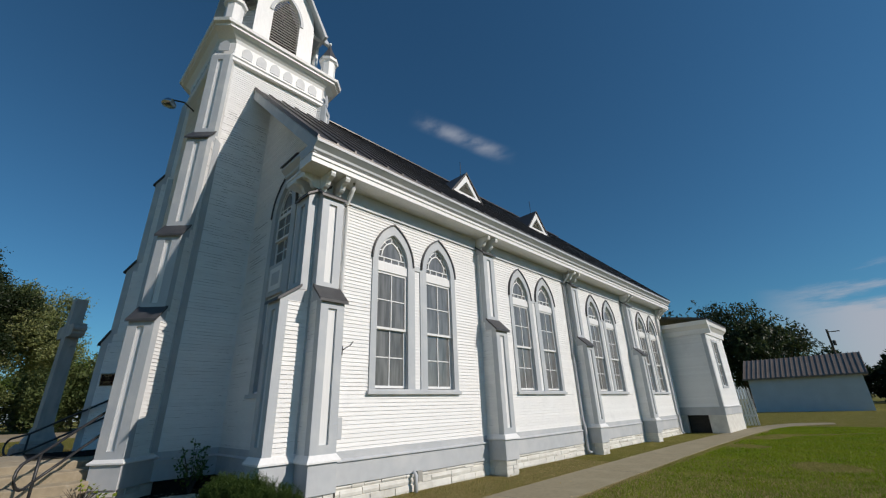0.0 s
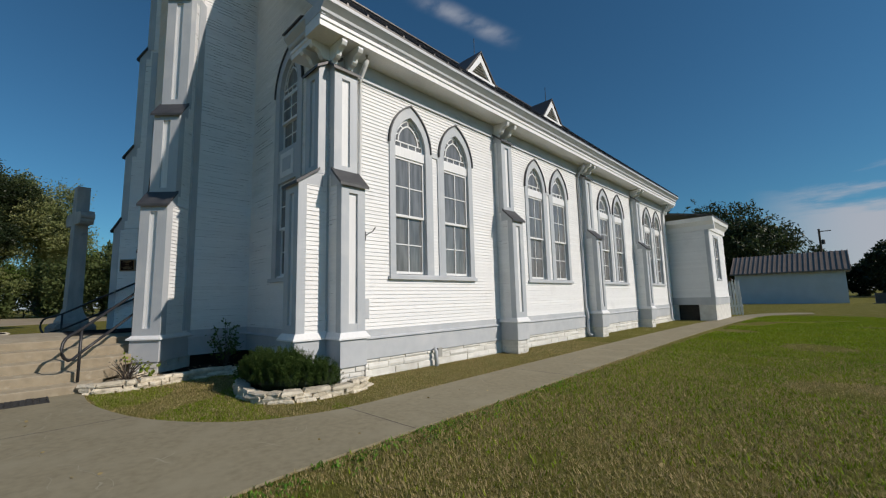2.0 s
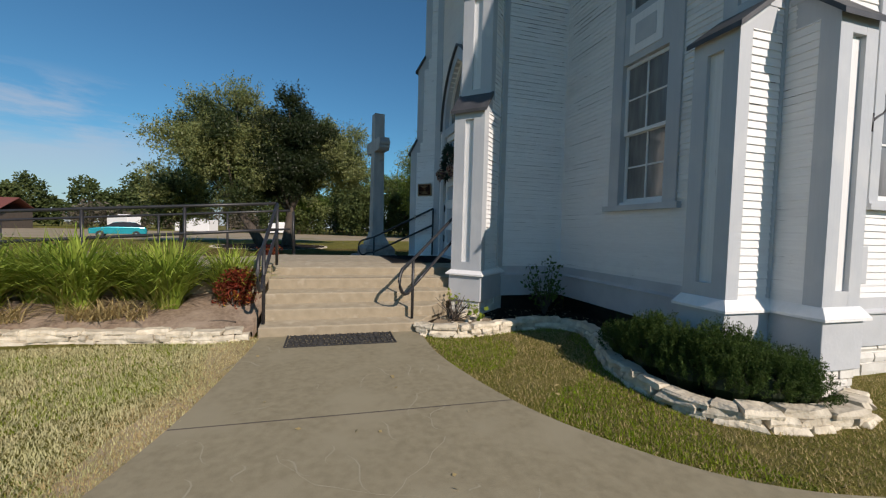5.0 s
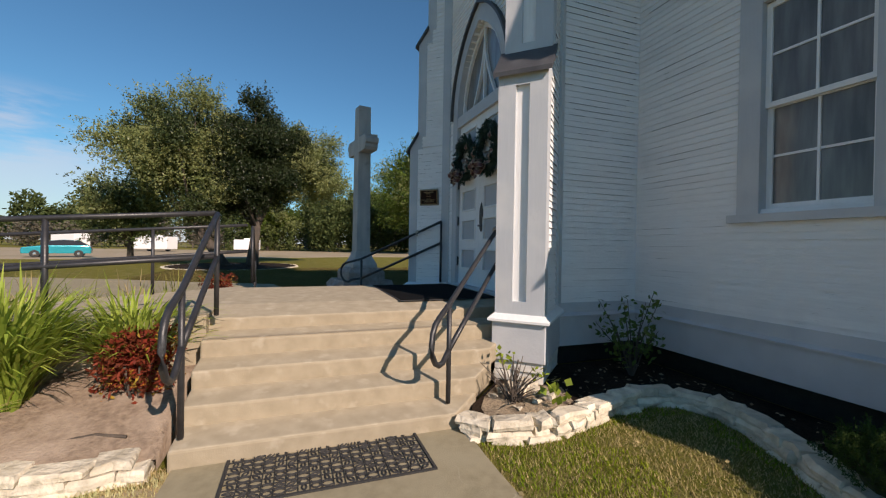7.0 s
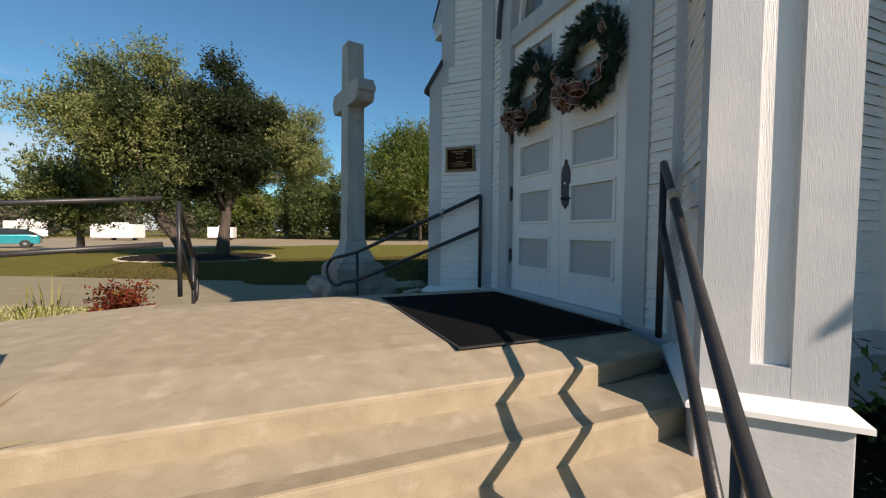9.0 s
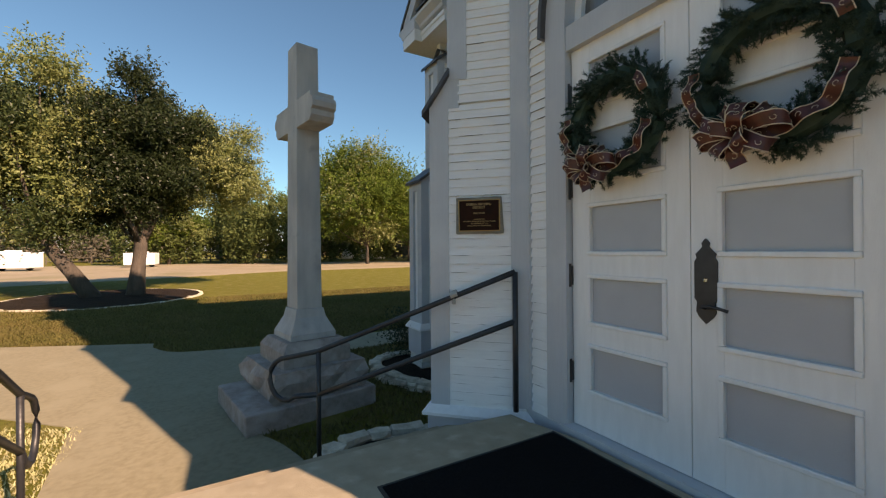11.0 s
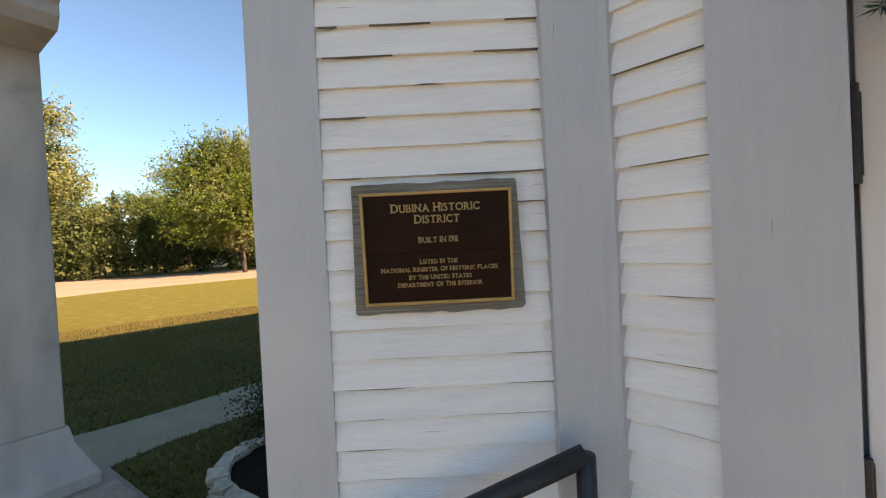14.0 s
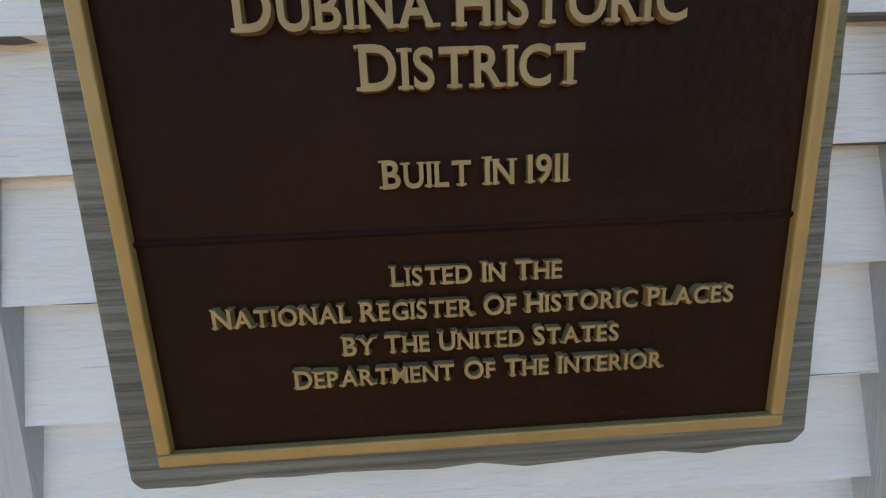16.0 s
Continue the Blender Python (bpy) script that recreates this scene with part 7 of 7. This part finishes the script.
def blades(name, x0, y0, x1, y1, n, h, mat, keep, label, w=0.006, seed=1):
    rng = np.random.default_rng(seed)
    x, y = rng.uniform(x0, x1, n), rng.uniform(y0, y1, n)
    ok = ~inside(PATH_POLY, x, y) & ~inside(E_POLY, x, y) & keep(x, y, rng)
    x, y = x[ok], y[ok]
    n = len(x)
    a = rng.uniform(0, 2 * math.pi, n)
    hh = h * rng.uniform(0.4, 1.2, n)
    lean = rng.uniform(0.2, 1.3, n) * hh
    ww = w * rng.uniform(0.6, 1.4, n)
    z = np.zeros(n)
    p0 = np.stack([x - np.sin(a) * ww, y + np.cos(a) * ww, z], 1)
    p1 = np.stack([x + np.sin(a) * ww, y - np.cos(a) * ww, z], 1)
    p2 = np.stack([x + np.cos(a) * lean, y + np.sin(a) * lean, hh], 1)
    v = np.stack([p0, p1, p2], 1).reshape(-1, 3)
    me = bpy.data.meshes.new(name)
    me.from_pydata(v.tolist(), [], np.arange(3 * n).reshape(-1, 3).tolist())
    me.materials.append(mat)
    ob = new(name, me)
    tagged(ob, label, "grass", kind="stuff")


def patch(x, y, s, lo):
    return np.array([noise.noise(Vector((a * s, b * s, 3.1))) for a, b in zip(x, y)]) > lo


ringp = [(-35.4 + 4.3 * math.cos(a), -4.4 + 3.7 * math.sin(a)) for a in [k * math.pi / 14 for k in range(29)]]
thin = lambda x, y, r: r.uniform(0, 1, len(x)) < np.clip(1.4 - np.hypot(x + 2.5, y - 1) / 14, 0.15, 1)
blades("lawn_grass", -4.3, -0.9, 5.0, 14.0, 190000, 0.036, M["blade"], thin, "short green and straw lawn grass", w=0.004, seed=1)
blades("lawn_grass", -9.5, -9.0, 1.5, -1.4, 470000, 0.034, M["straw"], lambda x, y, r: r.uniform(0, 1, len(x)) < np.clip((1.0 - x) / 5.0, 0, 1) * np.clip((y + 9.0) / 2.5, 0, 1), "short straw coloured lawn grass by the ramp", w=0.0036, seed=2)
blades("lawn_grass", -9.6, 0.6, -5.2, 24.0, 130000, 0.028, M["blade"], lambda x, y, r: (y < 3.2) | (x > -6.85) & (r.uniform(0, 1, len(x)) < np.clip(1.3 - y / 16, 0.2, 1)), "thin lawn grass strip between path and church", w=0.0036, seed=3)
blades("dry_grass", -10.0, -9.0, 5.0, 14.0, 170000, 0.026, M["dry"], lambda x, y, r: (x > -9.5) & ((y > 3.4) & (x > -6.8) | (y < 3.0)) & patch(x, y, 0.6, -0.15) & (np.hypot(x + 4, y - 1) < 9), "dry straw blades in the lawn", w=0.0036, seed=4)
blades("lawn_grass", -3.9, 0.5, 6.0, 30.0, 240000, 0.05, M["green_blade"], lambda x, y, r: patch(x, y, 0.45, -0.28) & (r.uniform(0, 1, len(x)) < np.clip((y - 1.5) / 6, 0.04, 1)), "bright green grass patches in the lawn", w=0.008, seed=6)
blades("lawn_grass", -20.0, -10.0, -13.6, -1.6, 60000, 0.045, M["straw"], lambda x, y, r: x > -17.6 - 0.58 * (-1.8 - y), "short straw coloured lawn grass west of the ramp", w=0.008, seed=8)
blades("lawn_grass", -9.4, -7.0, -4.0, -1.9, 60000, 0.03, M["green_blade"], lambda x, y, r: patch(x, y, 0.9, 0.0), "green tufts in the straw lawn", w=0.0038, seed=11)
blades("lawn_grass", -9.4, 0.7, -5.3, 3.0, 30000, 0.03, M["green_blade"], lambda x, y, r: patch(x, y, 0.9, 0.0), "green tufts between path and bed", w=0.0038, seed=12)
# the darker blade colour adds to the church's shade on this lawn
blades("lawn_grass", -33.0, -7.0, -14.9, 14.0, 340000, 0.07, M["brown_blade"], lambda x, y, r: ~inside(W_PATH, x, y) & ~inside(W_BRANCH, x, y) & ((y > -1.4) | (x < -21.0)) & ~inside(ringp, x, y) & ~inside(W_BED + [(-13.9, 3.6)], x, y) & (np.hypot(x + 17.05, y - 0.92) > 1.0) & (x < -15.2) & ((x < -17.7) | (y < 3.5)) & (r.uniform(0, 1, len(x)) < np.clip(1.6 + (x + 14) / 16, 0.3, 1)), "longer lawn grass behind the church", w=0.011, seed=13)
blades("dry_grass", -4.2, -0.8, 4.5, 11.0, 190000, 0.034, M["dry"], lambda x, y, r: patch(x, y, 0.8, -0.25) & thin(x, y, r), "dry straw blades among the green lawn", w=0.004, seed=16)
blades("dry_grass", -9.6, 0.6, -5.2, 12.0, 90000, 0.026, M["dry"], lambda x, y, r: (y < 3.0) | (x > -6.8), "dry straw blades between path and church", w=0.0036, seed=17)
sx_a = np.array(SOUTH)
blades("dry_grass", -9.6, -2.8, 2.0, -1.3, 160000, 0.03, M["dry"], lambda x, y, r: np.min(np.hypot(x[:, None] - sx_a[None, :, 0], (y[:, None] - sx_a[None, :, 1])), axis=1) < r.uniform(0.1, 0.55, len(x)), "dead tan grass along the path edge", w=0.004, seed=15)
wd_rng = np.random.default_rng(9)
ox = np.array(OUTER)
sel = ox[(ox[:, 1] < 7) & (ox[:, 1] > -0.5)]
pts = sel[wd_rng.integers(0, len(sel), 260)] + np.stack([np.abs(wd_rng.normal(size=260)) * 0.2 + 0.02, wd_rng.normal(size=260) * 0.4], 1)
pos = np.concatenate([np.stack([pts[:, 0], pts[:, 1], np.full(260, 0.01)], 1)] * 7) + wd_rng.normal(size=(260 * 7, 3)) * np.array([0.045, 0.045, 0.0])
pos = pos[~inside(PATH_POLY, pos[:, 0] - 0.02, pos[:, 1] - 0.02)]
tagged(cloud_part("weeds", [quad_cloud(pos, 0.042, 0.018, wd_rng, 1.0)], M["clover"]), "low green weeds along the path edge", "weeds", kind="stuff")
# dead leaves scattered on the lawn and path
lx = np.stack([wd_rng.uniform(-9.4, 2, 220), wd_rng.uniform(-4, 9, 220), np.full(220, 0.03)], 1)
lx = lx[~((lx[:, 0] < -6.6) & (lx[:, 1] > 2.9))]
dd = wd_rng.normal(size=(len(lx), 3)) * np.array([1, 1, 0.15])
tagged(cloud_part("fallen_leaves", [quad_cloud(lx, 0.045, 0.025, wd_rng, dirs=dd * 3)], M["dry"]), "small dry fallen leaves on lawn and path", "leaves", kind="stuff")

n_l = 700
bx_l = np.stack([wd_rng.uniform(-10.4, -6.4, n_l), wd_rng.uniform(0.9, 3.5, n_l), np.full(n_l, 0.108)], 1)
bx_l = bx_l[inside(E_BED + [(-6.8, 3.6), (-10.5, 3.5), (-10.2, 1.6)], bx_l[:, 0], bx_l[:, 1])]
tagged(cloud_part("bed_litter", [quad_cloud(bx_l, 0.05, 0.022, wd_rng, dirs=wd_rng.normal(size=(len(bx_l), 3)) * np.array([3, 3, 0.5]))], M["litter"]), "dry leaves and twigs strewn on the mulch", "leaf litter", kind="stuff")

# ---- trees ----


def tree(x, y, height, radius, trunk_h, mats, n, leaf, seed, lean=(0, 0), name="tree", label="broad live oak tree", flat=0.8, trunk_r=0.3, blobs=26, early=(0.3, 0.6)):
    rng = np.random.default_rng(seed)
    t = thing(name, (x, y, 0), label, "tree")
    cz = trunk_h + (height - trunk_h) * 0.5
    rz = (height - trunk_h) * 0.5
    tx, ty = x + lean[0], y + lean[1]
    g = Geo()
    g.tube([(x, y, -0.2), (x + lean[0] * early[0], y + lean[1] * early[0], trunk_h * 0.5), (x + lean[0] * early[1], y + lean[1] * early[1], trunk_h), (tx, ty, cz)], 0, 10, taper=[trunk_r * 1.35, trunk_r, trunk_r * 0.9, trunk_r * 0.3])
    ctr = []
    for i in range(blobs):
        d = rng.normal(size=3)
        d /= np.linalg.norm(d)
        k = rng.uniform(0.15, 0.78) ** 0.8
        c = np.array([tx, ty, cz]) + d * k * np.array([radius, radius, rz])
        ctr.append((c, rng.uniform(0.2, 0.34) * radius))
    for c, r in ctr[:14]:
        m = np.array([x + lean[0] * (early[1] + 0.1), y + lean[1] * (early[1] + 0.1), trunk_h * 1.05])
        mid = m * 0.5 + c * 0.5 + np.array([0, 0, -0.05 * radius])
        g.tube([tuple(m), tuple(mid), tuple(c)], 0, 6, taper=[trunk_r * 0.45, trunk_r * 0.25, trunk_r * 0.06])
    part("trunk", g, M["bark"], t, smooth=True)
    per = n // (len(ctr) + 6)
    groups = [[] for _ in mats]
    for i, (c, r) in enumerate(ctr + [(np.array([tx, ty, cz]) + rng.normal(size=3) * radius * 0.2, radius * 0.5) for _ in range(6)]):
        # twigs: leaves strung along short runs that reach outward
        runs = per // 9 + 1
        root = c + np.clip(rng.normal(size=(runs, 3)), -1.9, 1.9) * r * 0.5 * np.array([1, 1, flat])
        way = root - np.array([tx, ty, cz - 0.35 * rz])
        way /= np.linalg.norm(way, axis=1, keepdims=True) + 1e-6
        way = way + rng.normal(size=(runs, 3)) * 0.45
        run = rng.uniform(0.03, 0.17, (runs, 1)) * radius
        q = np.concatenate([root + way * run * rng.uniform(0, 1, (runs, 1)) + rng.normal(size=(runs, 3)) * 0.05 for _ in range(9)])
        groups[i % len(mats)].append(quad_cloud(q, leaf, leaf * 0.45, rng, 0.2))
    for m, cl in zip(mats, groups):
        cloud_part("crown", cl, m, t)
    return t


tree(-36.0, -5.0, 11.3, 4.1, 2.4, [M["leaf_olive"], M["leaf_olive"], M["leaf_olive"], M["leaf_dark"]], 170000, 0.15, 101, (0.2, -2.6), label="broad olive-green live oak with a leaning trunk", trunk_r=0.30, blobs=64)
# the steeple's shade on this oak is put into its leaf colour
tree(-36.0, -3.45, 11.7, 3.8, 2.3, [M["leaf_black"]], 150000, 0.15, 102, (-0.2, 0.35), label="live oak inside the stone ring, steeple shade put into its dark leaves", trunk_r=0.32, blobs=48)
tree(-38.8, -3.6, 10.4, 3.7, 4.0, [M["leaf_olive"], M["leaf_olive"], M["leaf_dark"]], 90000, 0.15, 103, (0.2, 3.4), label="grey-green oak leaning out behind the dark one", trunk_r=0.14, blobs=46, early=(0.0, 0.12))
tree(-40.5, -11.6, 6.4, 3.6, 1.5, [M["leaf_olive"], M["leaf_dark"]], 26000, 0.18, 104, label="lower spreading oak at the lawn edge", trunk_r=0.2)
for i, (x, y, h, r) in enumerate(((-72, 21.3, 18.0, 10.5), (-88, 36, 17, 8.5), (-66, 38, 17, 9), (-98, 17, 15, 7.5), (-100, 5, 13, 7), (-80, 50, 18, 9), (-60, 54, 16, 8.5), (-92, -6, 11, 6), (-70, 66, 17, 9))):
    tree(x, y, h, r, 2.6, [M["leaf_yellow"], M["leaf_yellow"], M["leaf_olive"]], 120000 if i == 0 else 40000, 0.33, 120 + i, label="yellow-green pecan tree across the lawn", trunk_r=0.24, blobs=70 if i == 0 else 40)
# dark oaks behind the shed
for i, (x, y, h, r) in enumerate(((-22, 84, 19.5, 9.5), (-14, 86, 18.5, 9), (-8.5, 82, 14, 7.5), (-30, 90, 18, 10))):
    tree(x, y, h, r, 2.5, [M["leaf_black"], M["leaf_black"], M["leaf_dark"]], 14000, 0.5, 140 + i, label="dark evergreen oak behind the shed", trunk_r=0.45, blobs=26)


def woods(name, pts, n, h, leaf, mat, seed, label, depth=9.0):
    """A far belt of trees as one mesh of leaf clumps along a line."""
    rng = np.random.default_rng(seed)
    line = np.array(pts, float)
    seg = np.linalg.norm(np.diff(line, axis=0), axis=1)
    cum = np.concatenate([[0], np.cumsum(seg)])
    tot = cum[-1]
    cl = []
    k = int(tot / 4.5)
    per = n // k
    for i in range(k):
        s = tot * (i + rng.uniform(0, 1)) / k
        j = min(len(seg) - 1, np.searchsorted(cum, s) - 1)
        p = line[j] + (line[j + 1] - line[j]) * (s - cum[j]) / seg[j]
        hh = h * rng.uniform(0.55, 1.1)
        c = np.array([p[0] + rng.normal() * depth * 0.4, p[1] + rng.normal() * depth * 0.4, hh * 0.52])
        d = rng.normal(size=(per, 3))
        d /= np.linalg.norm(d, axis=1, keepdims=True)
        q = c + d * (rng.uniform(0.2, 1, (per, 1)) ** 0.4) * np.array([3.6, 3.6, hh * 0.5])
        q += np.sin(q[:, ::-1] * 1.7) * 0.5
        cl.append(quad_cloud(q, leaf, leaf * 0.55, rng, 0.1))
    ob = cloud_part(name, cl, mat)
    tagged(ob, label, "woods", kind="stuff")


woods("far_woods", [(5, 101), (18, 97), (34, 95), (60, 94)], 60000, 10.5, 0.6, M["leaf_black"], 208, "dark evergreen belt beyond the shed", depth=4.0)


woods("far_woods", [(-125, -110), (-128, -40), (-120, 0), (-112, 40), (-100, 80), (-70, 125)], 120000, 12.5, 0.85, M["leaf_far"], 201, "far belt of mixed winter woods")
woods("far_woods", [(-118, -110), (-118, -40), (-110, 0), (-102, 45)], 20000, 6.5, 0.6, M["leaf_grey"], 202, "grey bare brush before the far woods")
woods("far_woods", [(-70, 135), (-30, 130), (0, 118), (40, 112), (90, 105)], 110000, 10.5, 0.7, M["leaf_black"], 203, "dark tree belt beyond the road")
woods("far_woods", [(0, 135), (40, 130), (90, 125)], 12000, 11.0, 0.7, M["leaf_grey"], 204, "grey bare trees behind the dark belt")
woods("far_woods", [(90, 105), (150, 40), (150, -60), (90, -130), (0, -150), (-80, -140), (-125, -110)], 24000, 9.5, 1.2, M["leaf_far"], 205, "far woods closing the horizon")

woods("near_woods", [(-94, -16), (-92, 0), (-90, 20), (-84, 45), (-72, 75)], 70000, 15.0, 0.55, M["leaf_far"], 206, "green mixed woods behind the gravel drive", depth=6.0)

# ring of stones round the oaks
edging(ringp, "pale stone ring round the oak trunks", 9, depth=0.35, rows=1)
bed("bed", ringp[:-1], [], 0.05, "leaf litter bed under the oaks")

# ---- shed, utility pole, boxes ----
shed = thing("shed", (-4.2, 61, 0), "long white metal shed with brown sheet roof", "shed")
g = Geo()
g.box(-9.3, 59.0, -0.1, 0.15, 59.15, 3.5)
g.box(-9.3, 65.0, -0.1, 0.15, 65.15, 3.5)
for x in (-9.3, 0.0):
    g.prism([(x, 59.15, -0.1), (x, 65.0, -0.1), (x, 65.0, 3.5), (x, 62.0, 5.4), (x, 59.15, 3.5)], (0.15, 0, 0))
part("wall", g, M["shed_wall"], shed)
for s in (-1, 1):
    g = Geo()
    ye = 62 + s * 3.4
    g.prism([(-9.7, ye, 3.42), (-9.7, 62, 5.62), (-9.7, 62, 5.68), (-9.7, ye, 3.48)], (10.3, 0, 0))
    rf = part("roof", g, M["shed_roof"], shed, "brown ribbed sheet roof")
    for i in range(24):
        x = -9.68 + i * 10.2 / 23
        g = Geo()
        g.prism([(x, ye, 3.48), (x, 62, 5.68), (x, 62, 5.76), (x, ye, 3.56)], (0.07, 0, 0))
        part("rib", g, M["shed_roof"], rf)
g = Geo()
g.box(-9.75, 58.55, 3.36, 0.62, 58.62, 3.52)
part("gutter", g, M["shed_roof"], shed)
upole = thing("utility_pole", (-1.9, 92, 0), "wooden utility pole with transformer behind the shed", "utility pole")
g = Geo()
g.tube([(-1.9, 92, -0.2), (-1.9, 92, 11.6)], 0.15, 8)
part("pole", g, M["pole"], upole)
g = Geo()
g.box(-2.0, 91.9, 11.1, -0.4, 92.02, 11.24)
part("crossarm", g, M["pole"], upole)
g = Geo()
g.lathe((-1.52, 92, 9.0), [(0.2, 0), (0.22, 0.1), (0.22, 0.7), (0.15, 0.8)], 10)
part("transformer", g, M["cap"], upole)
bx = thing("air_conditioner", (2.4, 57, 0), "dark metal utility box standing on the lawn", "utility box")
g = Geo()
g.box(1.9, 56.7, 0.03, 3.0, 57.4, 1.0)
part("case", g, M["cap"], bx, bevel=0.03)
g = Geo()
g.box(1.7, 56.5, -0.05, 3.2, 57.6, 0.05)
part("pad", g, M["path"], bx)
for i, (x, y, w, d, h, rz) in enumerate(((-77.0, -20.5, 5.6, 2.4, 2.2, 70), (-81.0, -8.4, 3.6, 2.2, 2.0, 80), (-96.0, 29.0, 9, 3, 2.6, 60), (-92, 45, 7, 3, 2.4, 60), (-86, -34, 4.5, 2.4, 2.6, 60))):
    t = thing("white_trailer", (x, y, 0), "low white box trailer parked across the drive", "trailer", "white trailers")
    m = Matrix.Translation((x, y, 0)) @ Matrix.Rotation(radians(rz), 4, "Z")
    g = Geo(m)
    g.box(-w / 2, -d / 2, 0.35, w / 2, d / 2, h)
    part("body", g, M["white_trim"], t, bevel=0.08)
    g = Geo(m)
    g.box(-w * 0.1, -d * 0.3, h - 0.05, w * 0.2, d * 0.2, h + 0.25)
    part("roof_unit", g, M["white_trim"], t, bevel=0.05)
    for s in (-0.25, 0.25):
        g = Geo(m @ Matrix.Translation((w * s, d / 2, 0.35)) @ Matrix.Rotation(radians(90), 4, "X"))
        g.lathe((0, 0, 0), [(0.1, 0), (0.35, 0), (0.35, 0.2), (0.1, 0.2)], 14)
        part("wheel", g, M["tyre"], t)
poleb = thing("utility_pole", (-95, 4, 0), "slim pale post by the far fence", "post")
g = Geo()
g.tube([(-95, 4, -0.2), (-95, 4, 8.5)], 0.13, 8)
part("pole", g, M["pole"], poleb)
barn = thing("barn", (-84, -58, 0), "low barn with rusty red roof far off", "barn")
g = Geo()
g.box(-92, -66, -0.1, -84, -50, 3.0)
part("wall", g, M["pole"], barn)
for s in (-1, 1):
    g = Geo()
    g.prism([(-88 + s * 4.6, -66.5, 2.9), (-88, -66.5, 5.0), (-88, -66.5, 5.1), (-88 + s * 4.6, -66.5, 3.0)], (0, 17, 0))
    part("roof", g, M["redroof"], barn)
ff = thing("field_fence", (-98, 20, 0), "distant post and rail fence before the woods", "fence")
for i in range(30):
    g = Geo()
    y = -30 + i * 3
    x = -101 + 0.1 * y
    g.tube([(x, y, -0.1), (x, y, 1.4)], 0.08, 6)
    part("post", g, M["pole"], ff)
for z in (0.6, 1.2):
    g = Geo()
    g.tube([(-104, -30, z), (-95.3, 57, z)], 0.05, 6)
    part("rail", g, M["pole"], ff)


# ---- teal car ----
def hatchback(x, y, rz):
    t = thing("car", (x, y, 0), "bright teal hatchback parked on the drive", "car")
    m = Matrix.Translation((x, y, 0)) @ Matrix.Rotation(radians(rz), 4, "Z")
    side = [(-2.25, 0.35), (-2.28, 0.62), (-2.2, 0.86), (-1.3, 0.98), (-0.75, 1.03), (1.55, 1.05), (2.05, 0.98), (2.15, 0.7), (2.12, 0.35)]
    g = Geo(m)
    v, f = [], []
    for yy, k in ((-0.88, 0.97), (-0.80, 1.0), (0.80, 1.0), (0.88, 0.97)):
        v += [(a * k, yy, 0.3 + (b - 0.3) * (1.0 if abs(yy) < 0.85 else 0.95)) for a, b in side]
    n = len(side)
    for i in range(3):
        f += [(i * n + j, i * n + (j + 1) % n, (i + 1) * n + (j + 1) % n, (i + 1) * n + j) for j in range(n)]
    f += [tuple(range(n))[::-1], tuple(range(3 * n, 4 * n))]
    g.face_set(v, f)
    body = part("body", g, M["car"], t, bevel=0.03)
    cab = [(-1.15, 1.0), (-0.45, 1.42), (0.35, 1.5), (1.25, 1.44), (1.95, 1.05)]
    g = Geo(m)
    v = []
    for yy, k in ((-0.78, 0.0), (-0.60, 1.0), (0.60, 1.0), (0.78, 0.0)):
        v += [(a, yy, b if k else min(b, 1.03) if i in (0, 4) else 1.03 + (b - 1.03) * 0.15) for i, (a, b) in enumerate(cab)]
    f = []
    for i in range(3):
        f += [(i * 5 + j, i * 5 + (j + 1) % 5, (i + 1) * 5 + (j + 1) % 5, (i + 1) * 5 + j) for j in range(5)]
    f += [tuple(range(5))[::-1], tuple(range(15, 20))]
    g.face_set(v, f)
    part("cabin_glass", g, M["car_glass"], t)
    g = Geo(m)
    g.prism([(-0.5, -0.58, 1.43), (0.35, -0.58, 1.515), (1.3, -0.58, 1.45), (1.3, -0.58, 1.47), (0.35, -0.58, 1.535), (-0.5, -0.58, 1.45)], (0, 1.16, 0))
    part("roof", g, M["car"], t)
    for wx in (-1.42, 1.3):
        for s in (-1, 1):
            mw = m @ Matrix.Translation((wx, s * 0.8, 0.32)) @ Matrix.Rotation(radians(90), 4, "X")
            g = Geo(mw)
            g.lathe((0, 0, -0.1), [(0.2, 0), (0.32, 0.02), (0.32, 0.18), (0.2, 0.2)], 18)
            w = part("wheel", g, M["tyre"], t)
            g = Geo(mw)
            g.lathe((0, 0, -0.105), [(0.03, 0.0), (0.2, 0.01), (0.2, 0.2), (0.03, 0.21)], 12)
            part("rim", g, M["chrome"], w)
    for s in (-1, 1):
        g = Geo(m)
        g.box(-2.24, s * 0.62 - 0.14, 0.68, -2.12, s * 0.62 + 0.14, 0.82)
        part("headlight", g, M["chrome"], t, bevel=0.02)
        g = Geo(m)
        g.box(2.02, s * 0.66 - 0.12, 0.78, 2.12, s * 0.66 + 0.12, 0.92)
        part("tail_light", g, M["redroof"], t, bevel=0.02)


hatchback(-50.5, -19.9, 108)
